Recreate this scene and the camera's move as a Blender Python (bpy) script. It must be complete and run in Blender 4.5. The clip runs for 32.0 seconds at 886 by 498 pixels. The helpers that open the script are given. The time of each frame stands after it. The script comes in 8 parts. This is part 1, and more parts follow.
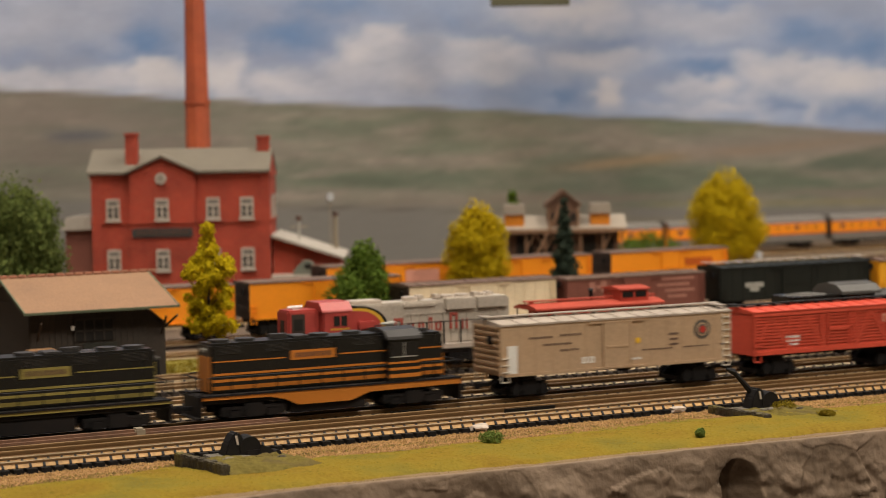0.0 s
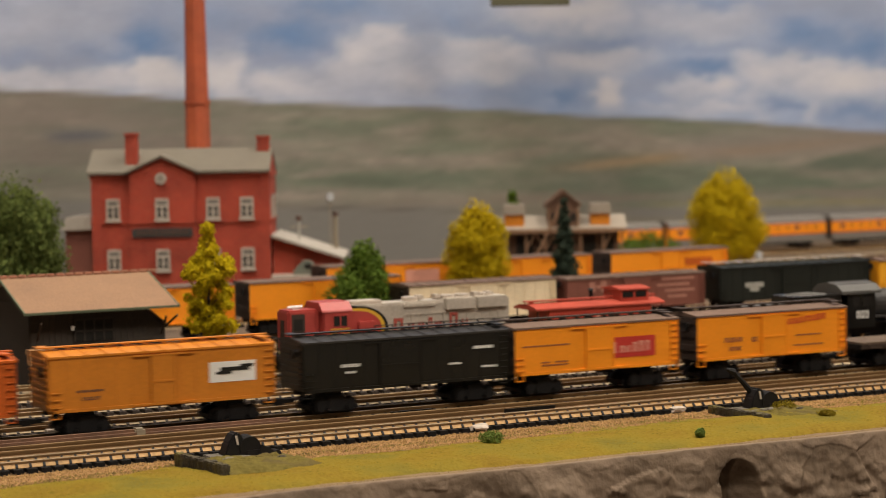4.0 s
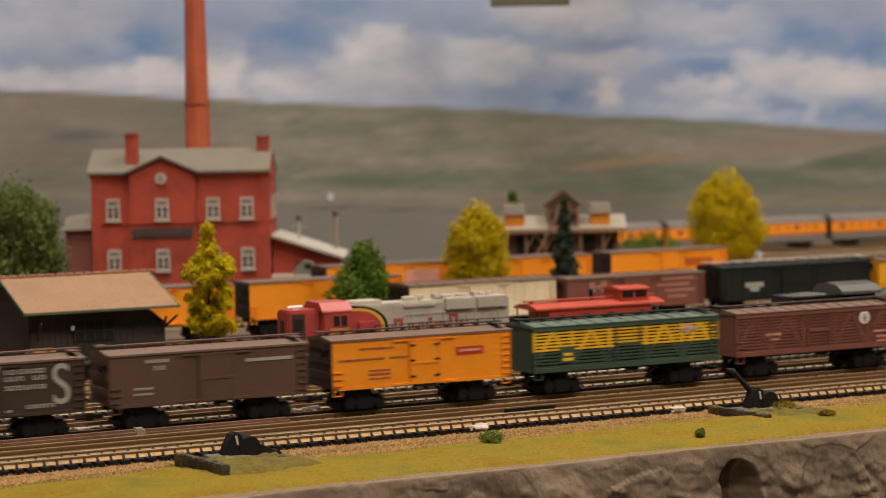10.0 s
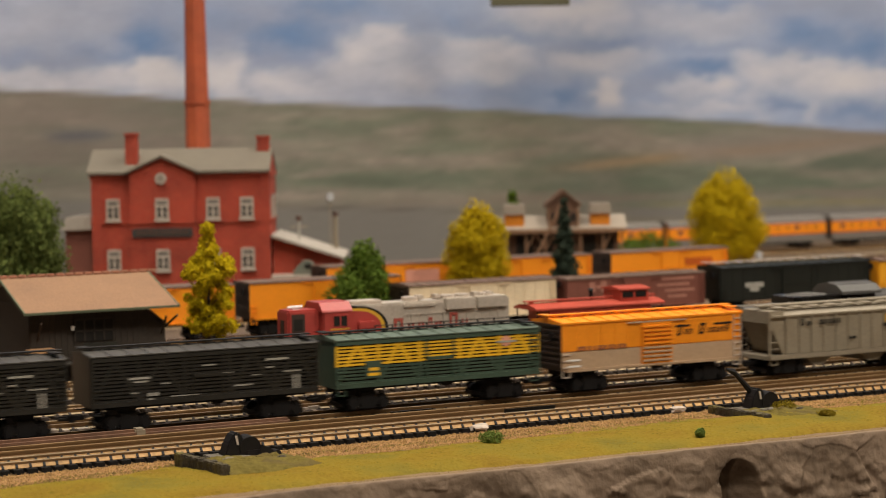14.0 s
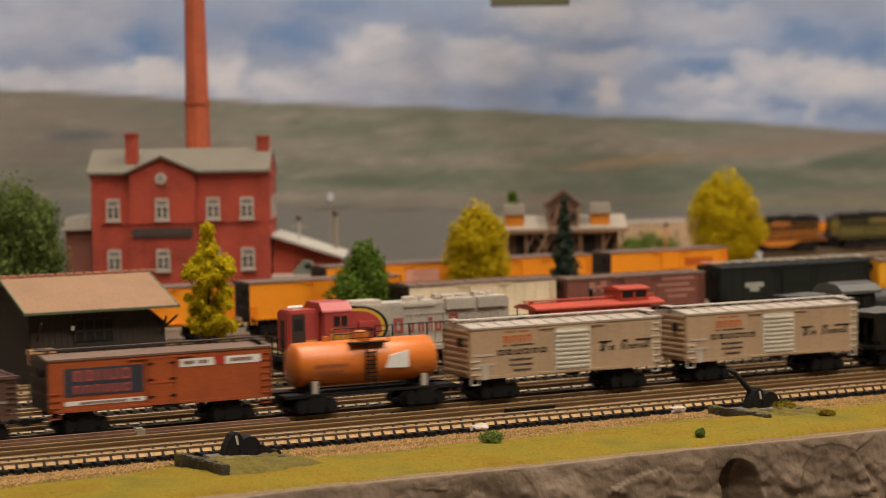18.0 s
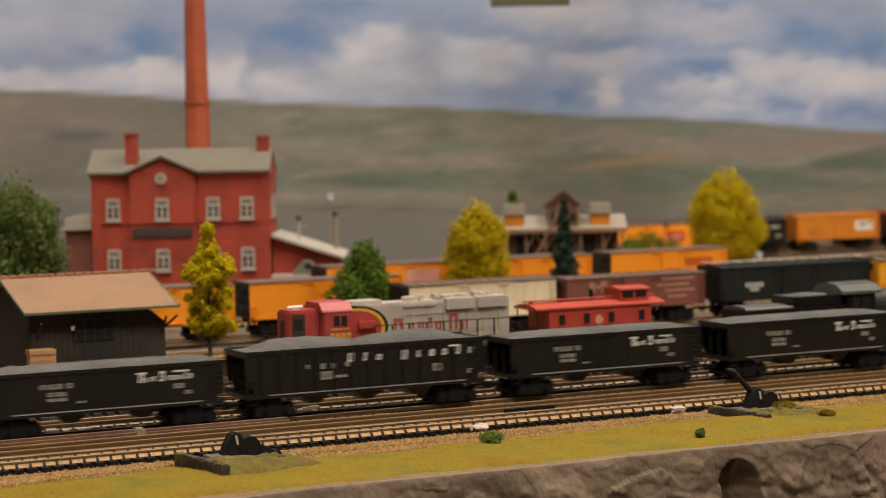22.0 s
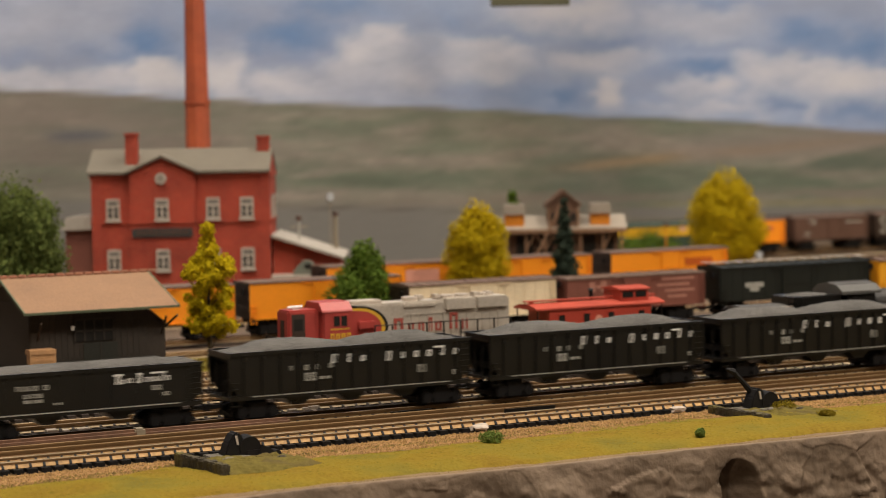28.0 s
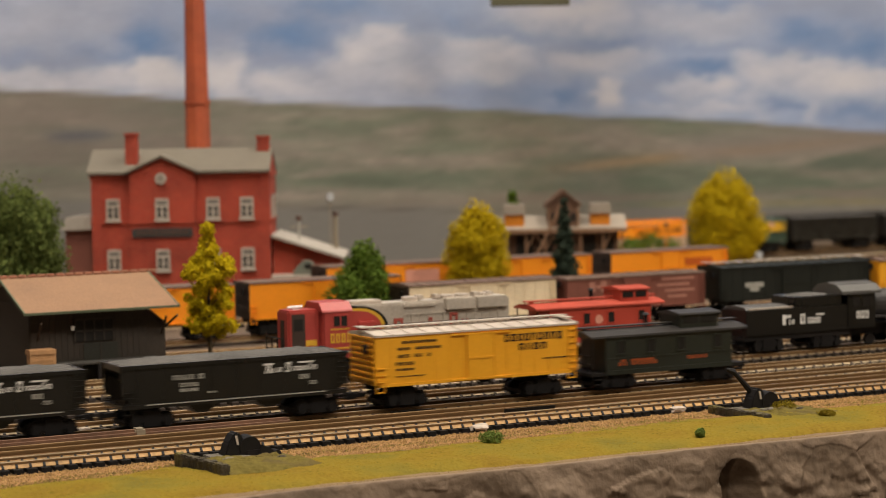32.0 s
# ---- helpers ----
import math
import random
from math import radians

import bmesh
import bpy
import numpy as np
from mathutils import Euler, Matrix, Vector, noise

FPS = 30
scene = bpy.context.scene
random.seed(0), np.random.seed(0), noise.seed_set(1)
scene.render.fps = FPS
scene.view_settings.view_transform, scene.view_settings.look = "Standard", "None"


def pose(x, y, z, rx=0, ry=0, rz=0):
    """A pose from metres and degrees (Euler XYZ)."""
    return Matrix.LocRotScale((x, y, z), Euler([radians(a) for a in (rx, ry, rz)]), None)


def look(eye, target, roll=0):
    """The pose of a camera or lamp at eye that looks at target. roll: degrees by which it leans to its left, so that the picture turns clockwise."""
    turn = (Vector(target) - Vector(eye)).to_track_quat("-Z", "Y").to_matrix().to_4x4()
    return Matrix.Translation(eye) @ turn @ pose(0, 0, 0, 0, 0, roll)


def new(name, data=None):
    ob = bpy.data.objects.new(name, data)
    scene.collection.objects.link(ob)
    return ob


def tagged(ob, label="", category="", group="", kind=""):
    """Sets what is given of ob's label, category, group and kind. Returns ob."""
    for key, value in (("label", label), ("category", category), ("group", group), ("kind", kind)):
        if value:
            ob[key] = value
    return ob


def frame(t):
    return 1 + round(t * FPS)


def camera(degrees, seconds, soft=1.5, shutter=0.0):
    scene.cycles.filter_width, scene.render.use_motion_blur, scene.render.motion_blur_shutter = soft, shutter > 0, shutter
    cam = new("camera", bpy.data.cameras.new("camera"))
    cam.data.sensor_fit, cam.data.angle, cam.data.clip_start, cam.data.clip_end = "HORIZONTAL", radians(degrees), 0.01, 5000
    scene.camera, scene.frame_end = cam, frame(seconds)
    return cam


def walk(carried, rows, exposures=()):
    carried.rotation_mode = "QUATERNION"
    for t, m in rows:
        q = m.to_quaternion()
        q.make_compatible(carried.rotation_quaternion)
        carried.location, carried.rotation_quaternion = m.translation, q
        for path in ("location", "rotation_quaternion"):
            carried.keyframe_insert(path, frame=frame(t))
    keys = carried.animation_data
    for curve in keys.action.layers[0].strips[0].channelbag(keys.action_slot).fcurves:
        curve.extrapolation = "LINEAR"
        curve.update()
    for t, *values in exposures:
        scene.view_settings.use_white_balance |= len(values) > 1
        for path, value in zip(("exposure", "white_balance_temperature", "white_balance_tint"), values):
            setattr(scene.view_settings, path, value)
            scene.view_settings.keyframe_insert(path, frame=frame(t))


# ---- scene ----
cam = camera(24.47, 32.0, soft=1.0, shutter=0.5)
EYE = (-0.31738, -0.63928, 0.09516)
AIM = (EYE[0] + math.sin(0.46729), EYE[1] + math.cos(0.46729), EYE[2] - math.tan(0.05757))
VIEW = look(EYE, AIM, -1.055)
cam.data.dof.use_dof = True
cam.data.dof.focus_distance = 0.660
cam.data.dof.aperture_fstop = 23.0
walk(cam, [(0, VIEW), (32, VIEW)], exposures=[(0, 0.0), (32, 0.0)])

# ---- light: ceiling panels of the exhibition room ----
world = bpy.data.worlds.new("room_air")
scene.world = world
world.use_nodes = True
world.node_tree.nodes["Background"].inputs[0].default_value = (1.0, 0.92, 0.82, 1)
world.node_tree.nodes["Background"].inputs[1].default_value = 0.10
LAMPS = [(-0.25, -1.05), (0.95, -1.05), (-0.25, 0.0), (0.95, 0.0)]
LAMP_POWER = 17.7
LAMP_COLOUR = (1.0, 0.91, 0.79)
for lx, ly in LAMPS:
    data = bpy.data.lights.new("ceiling_lamp_light", "AREA")
    data.shape, data.size, data.size_y = "RECTANGLE", 0.58, 0.58
    data.energy, data.color = LAMP_POWER, LAMP_COLOUR
    ob = new("ceiling_lamp_light", data)
    ob.location = (lx, ly, 1.545)


# ---- materials ----
def shader(name, colour, rough=0.5, metal=0.0, vary=0.18, fine=900.0, coarse=60.0, bump=0.0, dirt=None, dirt_amount=0.0, shift=0.0, gloss=0.5):
    """Paint or natural surface: two scales of variation, optional dirt in patches, optional relief."""
    m = bpy.data.materials.new(name)
    m.use_nodes = True
    nt = m.node_tree
    n, l = nt.nodes, nt.links
    b = n["Principled BSDF"]
    b.inputs["Roughness"].default_value, b.inputs["Metallic"].default_value = rough, metal
    b.inputs["Specular IOR Level"].default_value = gloss
    co = n.new("ShaderNodeTexCoord")
    a = n.new("ShaderNodeTexNoise")
    a.inputs["Scale"].default_value, a.inputs["Detail"].default_value = fine, 4
    c = n.new("ShaderNodeTexNoise")
    c.inputs["Scale"].default_value, c.inputs["Detail"].default_value = coarse, 3
    l.new(co.outputs["Object"], a.inputs["Vector"]), l.new(co.outputs["Object"], c.inputs["Vector"])
    s = n.new("ShaderNodeMath")
    s.operation = "ADD"
    l.new(a.outputs[0], s.inputs[0]), l.new(c.outputs[0], s.inputs[1])
    r = n.new("ShaderNodeMapRange")
    r.inputs[1].default_value, r.inputs[2].default_value = 0.6, 1.4
    r.inputs[3].default_value, r.inputs[4].default_value = 1 - vary, 1 + vary
    l.new(s.outputs[0], r.inputs[0])
    h = n.new("ShaderNodeHueSaturation")
    h.inputs["Color"].default_value = (*colour, 1)
    l.new(r.outputs[0], h.inputs["Value"])
    last = h.outputs[0]
    if shift:
        hs = n.new("ShaderNodeMapRange")
        hs.inputs[1].default_value, hs.inputs[2].default_value = 0.35, 0.65
        hs.inputs[3].default_value, hs.inputs[4].default_value = 0.5 - shift, 0.5 + shift
        l.new(c.outputs[0], hs.inputs[0]), l.new(hs.outputs[0], h.inputs["Hue"])
    if dirt:
        d = n.new("ShaderNodeMapRange")
        d.inputs[1].default_value, d.inputs[2].default_value = 0.48, 0.68
        d.inputs[3].default_value, d.inputs[4].default_value = 0.0, dirt_amount
        l.new(c.outputs[0], d.inputs[0])
        mx = n.new("ShaderNodeMix")
        mx.data_type = "RGBA"
        mx.inputs[7].default_value = (*dirt, 1)
        l.new(d.outputs[0], mx.inputs[0]), l.new(last, mx.inputs[6])
        last = mx.outputs[2]
    l.new(last, b.inputs["Base Color"])
    rr = n.new("ShaderNodeMapRange")
    rr.inputs[3].default_value, rr.inputs[4].default_value = max(rough - 0.1, 0.03), min(rough + 0.12, 1)
    l.new(c.outputs[0], rr.inputs[0]), l.new(rr.outputs[0], b.inputs["Roughness"])
    if bump:
        bp = n.new("ShaderNodeBump")
        bp.inputs["Strength"].default_value, bp.inputs["Distance"].default_value = bump, 0.0006
        l.new(a.outputs[0], bp.inputs["Height"]), l.new(bp.outputs[0], b.inputs["Normal"])
    return m


M = {}
for key, args in {
    "silver": dict(colour=(0.47, 0.325, 0.205), rough=0.42, metal=0.12, dirt=(0.36, 0.23, 0.13), dirt_amount=0.4),
    "bright_metal": dict(colour=(0.74, 0.69, 0.60), rough=0.35, metal=0.3, vary=0.1),
    "rust_orange": dict(colour=(0.36, 0.078, 0.020), rough=0.55, vary=0.25, dirt=(0.22, 0.05, 0.018), dirt_amount=0.6, gloss=0.3),
    "caboose_black": dict(colour=(0.015, 0.018, 0.013), rough=0.42, vary=0.3, gloss=0.5),
    "silver_roof": dict(colour=(0.52, 0.445, 0.375), rough=0.45, metal=0.2, vary=0.12),
    "red": dict(colour=(0.56, 0.075, 0.042), rough=0.45, gloss=0.35),
    "orange_red": dict(colour=(0.47, 0.097, 0.014), rough=0.45, gloss=0.3),
    "tan_orange": dict(colour=(0.52, 0.178, 0.018), rough=0.45, gloss=0.3),
    "orange": dict(colour=(0.80, 0.255, 0.006), rough=0.5, vary=0.10),
    "yellow": dict(colour=(0.74, 0.34, 0.012), rough=0.5, vary=0.08),
    "lemon": dict(colour=(0.75, 0.43, 0.018), rough=0.5, vary=0.10),
    "brown": dict(colour=(0.090, 0.043, 0.028), rough=0.6),
    "dark_brown": dict(colour=(0.036, 0.020, 0.013), rough=0.6),
    "oxide": dict(colour=(0.175, 0.057, 0.037), rough=0.6),
    "oxide_roof": dict(colour=(0.138, 0.083, 0.057), rough=0.65),
    "black": dict(colour=(0.0085, 0.0078, 0.007), rough=0.30, gloss=0.42),
    "black_roof": dict(colour=(0.030, 0.027, 0.025), rough=0.42, gloss=0.4),
    "soot": dict(colour=(0.008, 0.007, 0.007), rough=0.6, dirt=(0.03, 0.02, 0.015), dirt_amount=0.3, gloss=0.25),
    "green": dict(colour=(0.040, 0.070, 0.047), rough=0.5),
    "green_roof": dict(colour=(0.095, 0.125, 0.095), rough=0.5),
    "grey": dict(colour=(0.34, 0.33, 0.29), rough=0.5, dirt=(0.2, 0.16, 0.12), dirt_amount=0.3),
    "coal": dict(colour=(0.100, 0.092, 0.083), rough=0.85, vary=0.5, fine=2500, bump=1.0),
    "train_grey": dict(colour=(0.17, 0.15, 0.13), rough=0.5),
    "scrap": dict(colour=(0.40, 0.33, 0.27), rough=0.8, vary=0.3),
    "white": dict(colour=(0.72, 0.70, 0.66), rough=0.5, vary=0.08),
    "lamp_white": dict(colour=(0.42, 0.43, 0.44), rough=0.5, vary=0.1),
    "ink": dict(colour=(0.014, 0.012, 0.010), rough=0.6, gloss=0.25),
    "letter_red": dict(colour=(0.45, 0.03, 0.02), rough=0.5),
    "letter_blue": dict(colour=(0.03, 0.10, 0.40), rough=0.5),
    "pink": dict(colour=(0.65, 0.30, 0.22), rough=0.5),
    "steel": dict(colour=(0.60, 0.46, 0.30), rough=0.30, metal=0.85, vary=0.10),
    "head_dull": dict(colour=(0.42, 0.29, 0.16), rough=0.36, metal=0.6, vary=0.2),
    "rail_side": dict(colour=(0.27, 0.165, 0.075), rough=0.38, metal=0.5),
    "brass": dict(colour=(0.31, 0.175, 0.058), rough=0.52, metal=0.25, vary=0.45, coarse=18),
    "brass_pale": dict(colour=(0.36, 0.27, 0.16), rough=0.38, metal=0.4, vary=0.4, coarse=18),
    "tie": dict(colour=(0.008, 0.0075, 0.0075), rough=0.6, vary=0.3, gloss=0.2),
    "tie_brown": dict(colour=(0.030, 0.021, 0.016), rough=0.6, vary=0.4),
    "silver_top": dict(colour=(0.36, 0.30, 0.245), rough=0.5, vary=0.2),
    "roof_grey": dict(colour=(0.062, 0.057, 0.050), rough=0.5, vary=0.3),
    "worn_black": dict(colour=(0.0120, 0.0115, 0.0105), rough=0.38, vary=0.35, gloss=0.6),
    "dull_grey": dict(colour=(0.25, 0.21, 0.15), rough=0.6, vary=0.2, dirt=(0.17, 0.13, 0.085), dirt_amount=0.5),
    "faded_pink": dict(colour=(0.36, 0.16, 0.115), rough=0.6),
    "dark_green": dict(colour=(0.0105, 0.0125, 0.0098), rough=0.45, gloss=0.4),
    "faded_red": dict(colour=(0.34, 0.07, 0.05), rough=0.5),
    "cream": dict(colour=(0.74, 0.60, 0.40), rough=0.5),
    "loco_grey": dict(colour=(0.45, 0.395, 0.33), rough=0.45, metal=0.1),
    "rail_brown": dict(colour=(0.19, 0.105, 0.042), rough=0.45, metal=0.3),
    "emblem_grey": dict(colour=(0.10, 0.085, 0.07), rough=0.5),
}.items():
    M[key] = shader(key, **args)


# ---- mesh helpers (millimetres in, metres out) ----
def add_box(bm, x0, x1, y0, y1, z0, z1, bevel=0.0):
    v = [bm.verts.new((x, y, z)) for x in (x0, x1) for y in (y0, y1) for z in (z0, z1)]
    f = [bm.faces.new([v[i] for i in q]) for q in ((0, 1, 3, 2), (4, 6, 7, 5), (0, 4, 5, 1), (2, 3, 7, 6), (0, 2, 6, 4), (1, 5, 7, 3))]
    if bevel:
        e = list({e for q in f for e in q.edges})
        bmesh.ops.bevel(bm, geom=e, offset=bevel, segments=2, affect="EDGES", clamp_overlap=True)
    return f


def add_prism(bm, outline, a0, a1, axis="x"):
    """A closed outline, given in the plane across the axis, drawn out along it."""
    def at(p, a):
        return (a, p[0], p[1]) if axis == "x" else (p[0], a, p[1]) if axis == "y" else (p[0], p[1], a)
    lo = [bm.verts.new(at(p, a0)) for p in outline]
    hi = [bm.verts.new(at(p, a1)) for p in outline]
    k = len(outline)
    bm.faces.new(lo[::-1]), bm.faces.new(hi)
    for i in range(k):
        bm.faces.new((lo[i], lo[(i + 1) % k], hi[(i + 1) % k], hi[i]))


def add_tube(bm, a, b, r, seg=8, r2=None):
    """A rod or cone from a to b."""
    a, b = Vector(a), Vector(b)
    q = (b - a).to_track_quat("Z", "Y")
    ring = []
    for p, rad in ((a, r), (b, r if r2 is None else r2)):
        ring.append([bm.verts.new(p + q @ Vector((rad * math.cos(2 * math.pi * i / seg), rad * math.sin(2 * math.pi * i / seg), 0))) for i in range(seg)])
    bm.faces.new(ring[0][::-1]), bm.faces.new(ring[1])
    for i in range(seg):
        bm.faces.new((ring[0][i], ring[0][(i + 1) % seg], ring[1][(i + 1) % seg], ring[1][i]))


def finish(name, bm, smooth=False):
    me = bpy.data.meshes.new(name)
    bmesh.ops.recalc_face_normals(bm, faces=bm.faces)
    bmesh.ops.scale(bm, vec=(0.001, 0.001, 0.001), verts=bm.verts)
    if smooth:
        for f in bm.faces:
            f.smooth = True
    bm.to_mesh(me)
    bm.free()
    return me


def part(name, bm, material, parent=None, label="", smooth=False):
    me = finish(name, bm, smooth)
    me.materials.append(material)
    ob = new(name, me)
    ob.parent = parent
    if label:
        ob["label"] = label
    return ob


def again(name, me, parent, x=0, y=0, z=0, rz=0, label=""):
    """One more object on a mesh that exists; millimetres."""
    ob = new(name, me)
    ob.parent = parent
    ob.matrix_basis = pose(x / 1000, y / 1000, z / 1000, 0, 0, rz)
    if label:
        ob["label"] = label
    return ob


APART = {"stripe", "cab_stripe", "cupola_window", "cab_window", "red_line", "cornice", "string_course", "gable_window", "gable_post", "yellow_line", "rod", "belt_rail",
         "number_plate", "dome_platform", "saddle_strap", "opening", "vestibule", "door_track", "post", "red_box", "glazing_bar", "front_step", "batten", "roof_board", "sill_line", "table_leg"}


def boxes(name, material, parent, *rows, label="", bevel=0.0):
    """Boxes as one part; names that stand for single pieces get one object for each box."""
    if name in APART and len(rows) > 1:
        return [boxes(name, material, parent, q, label=label, bevel=bevel) for q in rows][0]
    bm = bmesh.new()
    for q in rows:
        add_box(bm, *q, bevel=bevel)
    return part(name, bm, material, parent, label)


def thing(name, label, category, x=0, y=0, z=0, rz=0, group="", kind=""):
    ob = new(name)
    ob.empty_display_size = 0.01
    ob.matrix_basis = pose(x / 1000, y / 1000, z / 1000, 0, 0, rz)
    return tagged(ob, label, category, group, kind)


# ---- room ----
def room():
    wall = shader("room_wall", (0.50, 0.45, 0.38), 0.8, vary=0.06, fine=40, coarse=3)
    floor_m = shader("room_floor", (0.14, 0.11, 0.09), 0.7, vary=0.2, fine=60, coarse=4)
    ceil_m = shader("ceiling_white", (0.66, 0.63, 0.58), 0.9, vary=0.05, fine=50, coarse=3)
    x0, x1, y0, y1, z0, z1 = -2600, 3600, -3200, 1700, -1000, 1560
    for name, q in {"wall_south": (x0, x1, y0 - 100, y0, z0, z1), "wall_north": (x0, x1, y1, y1 + 100, z0, z1),
                    "wall_west": (x0 - 100, x0, y0, y1, z0, z1), "wall_east": (x1, x1 + 100, y0, y1, z0, z1)}.items():
        tagged(boxes(name, wall, None, q), "plain beige painted wall of the exhibition room", "wall", kind="structure")
    tagged(boxes("floor", floor_m, None, (x0, x1, y0, y1, z0 - 50, z0)), "dark hard floor of the exhibition room", "floor", kind="structure")
    tagged(boxes("ceiling", ceil_m, None, (x0, x1, y0, y1, z1, z1 + 50)), "white ceiling of the exhibition room", "ceiling", kind="structure")


room()

# ---- layout ground ----
GROUND = -3.6
def ground():
    m = shader("yard_earth", (0.115, 0.076, 0.046), 0.75, vary=0.4, fine=1400, coarse=45, bump=0.5, dirt=(0.075, 0.052, 0.036), dirt_amount=0.7)
    tagged(boxes("ground", m, None, (-720, 2250, -95, 980, -40, GROUND)), "brown painted ground of the model railway yard", "ground", kind="structure")
    t = thing("layout_table", "wooden benchwork table that carries the model railway", "table")
    wood = shader("bench_wood", (0.25, 0.16, 0.09), 0.6, vary=0.2, fine=200, coarse=20)
    boxes("table_deck", wood, t, (-720, 2250, -93, 980, -95, -40.5))
    for lx in (-650, 750, 2150):
        for ly in (-60, 900):
            boxes("table_leg", wood, t, (lx - 35, lx + 35, ly - 35, ly + 35, -1000, -95.5))


ground()


M["bed"] = shader("track_bed", (0.080, 0.053, 0.032), 0.85, vary=0.45, fine=900, coarse=40, bump=0.8, gloss=0.15)
M["bed_front"] = shader("front_track_bed", (0.125, 0.080, 0.040), 0.85, vary=0.4, fine=900, coarse=25, bump=0.8, gloss=0.15)


def track(y, x0, x1, ties, name_label, near=(-190, 380), kind_black=False, step=4.7, sunk=False):
    t = thing("railway_track", name_label, "railway track", group="railway tracks")
    for side in (-4.5, 4.5):
        c, low = y + side, -0.85 if kind_black else -1.42
        bm = bmesh.new()
        add_prism(bm, [(c - 0.36, low), (c + 0.36, low), (c + 0.5, -0.62), (c + 0.5, -0.14), (c - 0.5, -0.14), (c - 0.5, -0.62)], x0, x1)
        r = part("rail", bm, M["rail_brown"], t)
        bm = bmesh.new()
        add_prism(bm, [(c - 1.15, -2.0), (c - 1.15, -1.9), (c - 0.34, low - 0.01), (c + 0.34, low - 0.01), (c + 1.15, -1.9), (c + 1.15, -2.0)], x0, x1)
        part("rail_foot", bm, M["rail_brown" if sunk else "brass" if kind_black else "brass_pale"], r, "bronze rail foot")
        bm = bmesh.new()
        add_prism(bm, [(c - 0.5, -0.138), (c + 0.5, -0.138), (c + 0.44, 0.0), (c - 0.44, 0.0)], x0, x1)
        part("rail_head", bm, M["steel" if kind_black else "rail_side" if sunk else "head_dull"], r, "worn rail head")
    if ties:
        boxes("roadbed", M["bed_front"] if kind_black else M["bed"], t, (x0, x1, y - 7.4, y + 7.4, GROUND + 0.02, GROUND + 0.3))
    bm = bmesh.new()
    wide = step * (0.36 if kind_black else 0.28)
    add_box(bm, -wide, wide, -8.2, 8.2, -3.58, -2.02, 0.12)
    clip = 0.36 if kind_black else 0.42
    for q in () if sunk else (-4.5, 4.5):
        for k in (-1, 1):
            add_prism(bm, [(q + k * 1.6, -2.1), (q + k * 1.55, -1.7), (q + k * 0.5, -0.70 if kind_black else -1.25), (q + k * 0.45, -2.0)], -clip, clip)
    me = finish("tie", bm)
    me.materials.append(M["tie"] if kind_black else M["tie_brown"])
    if ties:
        rng = random.Random(int(y) + 7)
        x = near[0]
        while x < near[1]:
            again("tie", me, t, x + rng.uniform(-0.2, 0.2), y, 0)
            x += step
    return t


track(0, -215, 1705, True, "main line of brown metal rails on dark ties")
track(-42, -400, 900, True, "front siding of metal rails on glossy black plastic ties", kind_black=True, step=4.12)
track(-21, -400, 900, True, "inner siding of bronze rails sunk in brown ground", near=(-180, 300), sunk=True)
for ty in (28, 64):
    track(ty, -500, 1500, True, "yard track of brown metal rails on dark ties", near=(-170, 330))
for ty in (105, 133):
    track(ty, -500, 1500, True, "yard track of brown metal rails on dark ties", near=(-150, 330))
for ty in (210, 265, 345, 617, 662):
    track(ty, -400 if ty < 600 else -215, 1500 if ty != 617 else 1705, False, "rear track of dull metal rails on dark ties")


# ---- rolling stock ----
def truck_meshes():
    bm = bmesh.new()
    add_box(bm, -7.6, 7.6, -0.7, 0.7, 2.4, 5.2, 0.4)
    add_box(bm, -3.2, 3.2, -1.0, 1.0, 1.0, 6.6, 0.3)
    for x in (-1.4, 0, 1.4):
        add_tube(bm, (x, -0.5, 2.0), (x, -0.5, 4.6), 0.55, 8)
    for x in (-5.6, 5.6):
        add_tube(bm, (x, -1.1, 2.8), (x, 0.9, 2.8), 1.75, 12)
        add_box(bm, x - 1.3, x + 1.3, -0.95, 0.95, 3.0, 5.9, 0.35)
    frame_me = finish("truck_frame", bm)
    frame_me.materials.append(M["soot"])
    bm = bmesh.new()
    for y in (-4.4, 4.4):
        add_tube(bm, (0, y - 0.9, 2.65), (0, y + 0.9, 2.65), 2.65, 16)
    add_tube(bm, (0, -6, 2.65), (0, 6, 2.65), 0.6, 8)
    axle_me = finish("wheelset", bm)
    axle_me.materials.append(M["soot"])
    bm = bmesh.new()
    add_box(bm, -3.4, 3.4, -6.8, 6.8, 3.2, 8.0, 0.2)
    add_box(bm, -8.6, -7.9, -6.6, 6.6, 1.6, 3.0)
    add_box(bm, 7.9, 8.6, -6.6, 6.6, 1.6, 3.0)
    bolster_me = finish("bolster", bm)
    bolster_me.materials.append(M["soot"])
    bm = bmesh.new()
    add_box(bm, -3.6, 1.0, -0.8, 0.8, 4.2, 5.6, 0.2)
    add_box(bm, -5.0, -3.2, -1.5, 1.5, 3.6, 6.0, 0.3)
    coup = finish("coupler", bm)
    coup.materials.append(M["soot"])
    return frame_me, axle_me, bolster_me, coup


FRAME_ME, AXLE_ME, BOLSTER_ME, COUPLER_ME = truck_meshes()


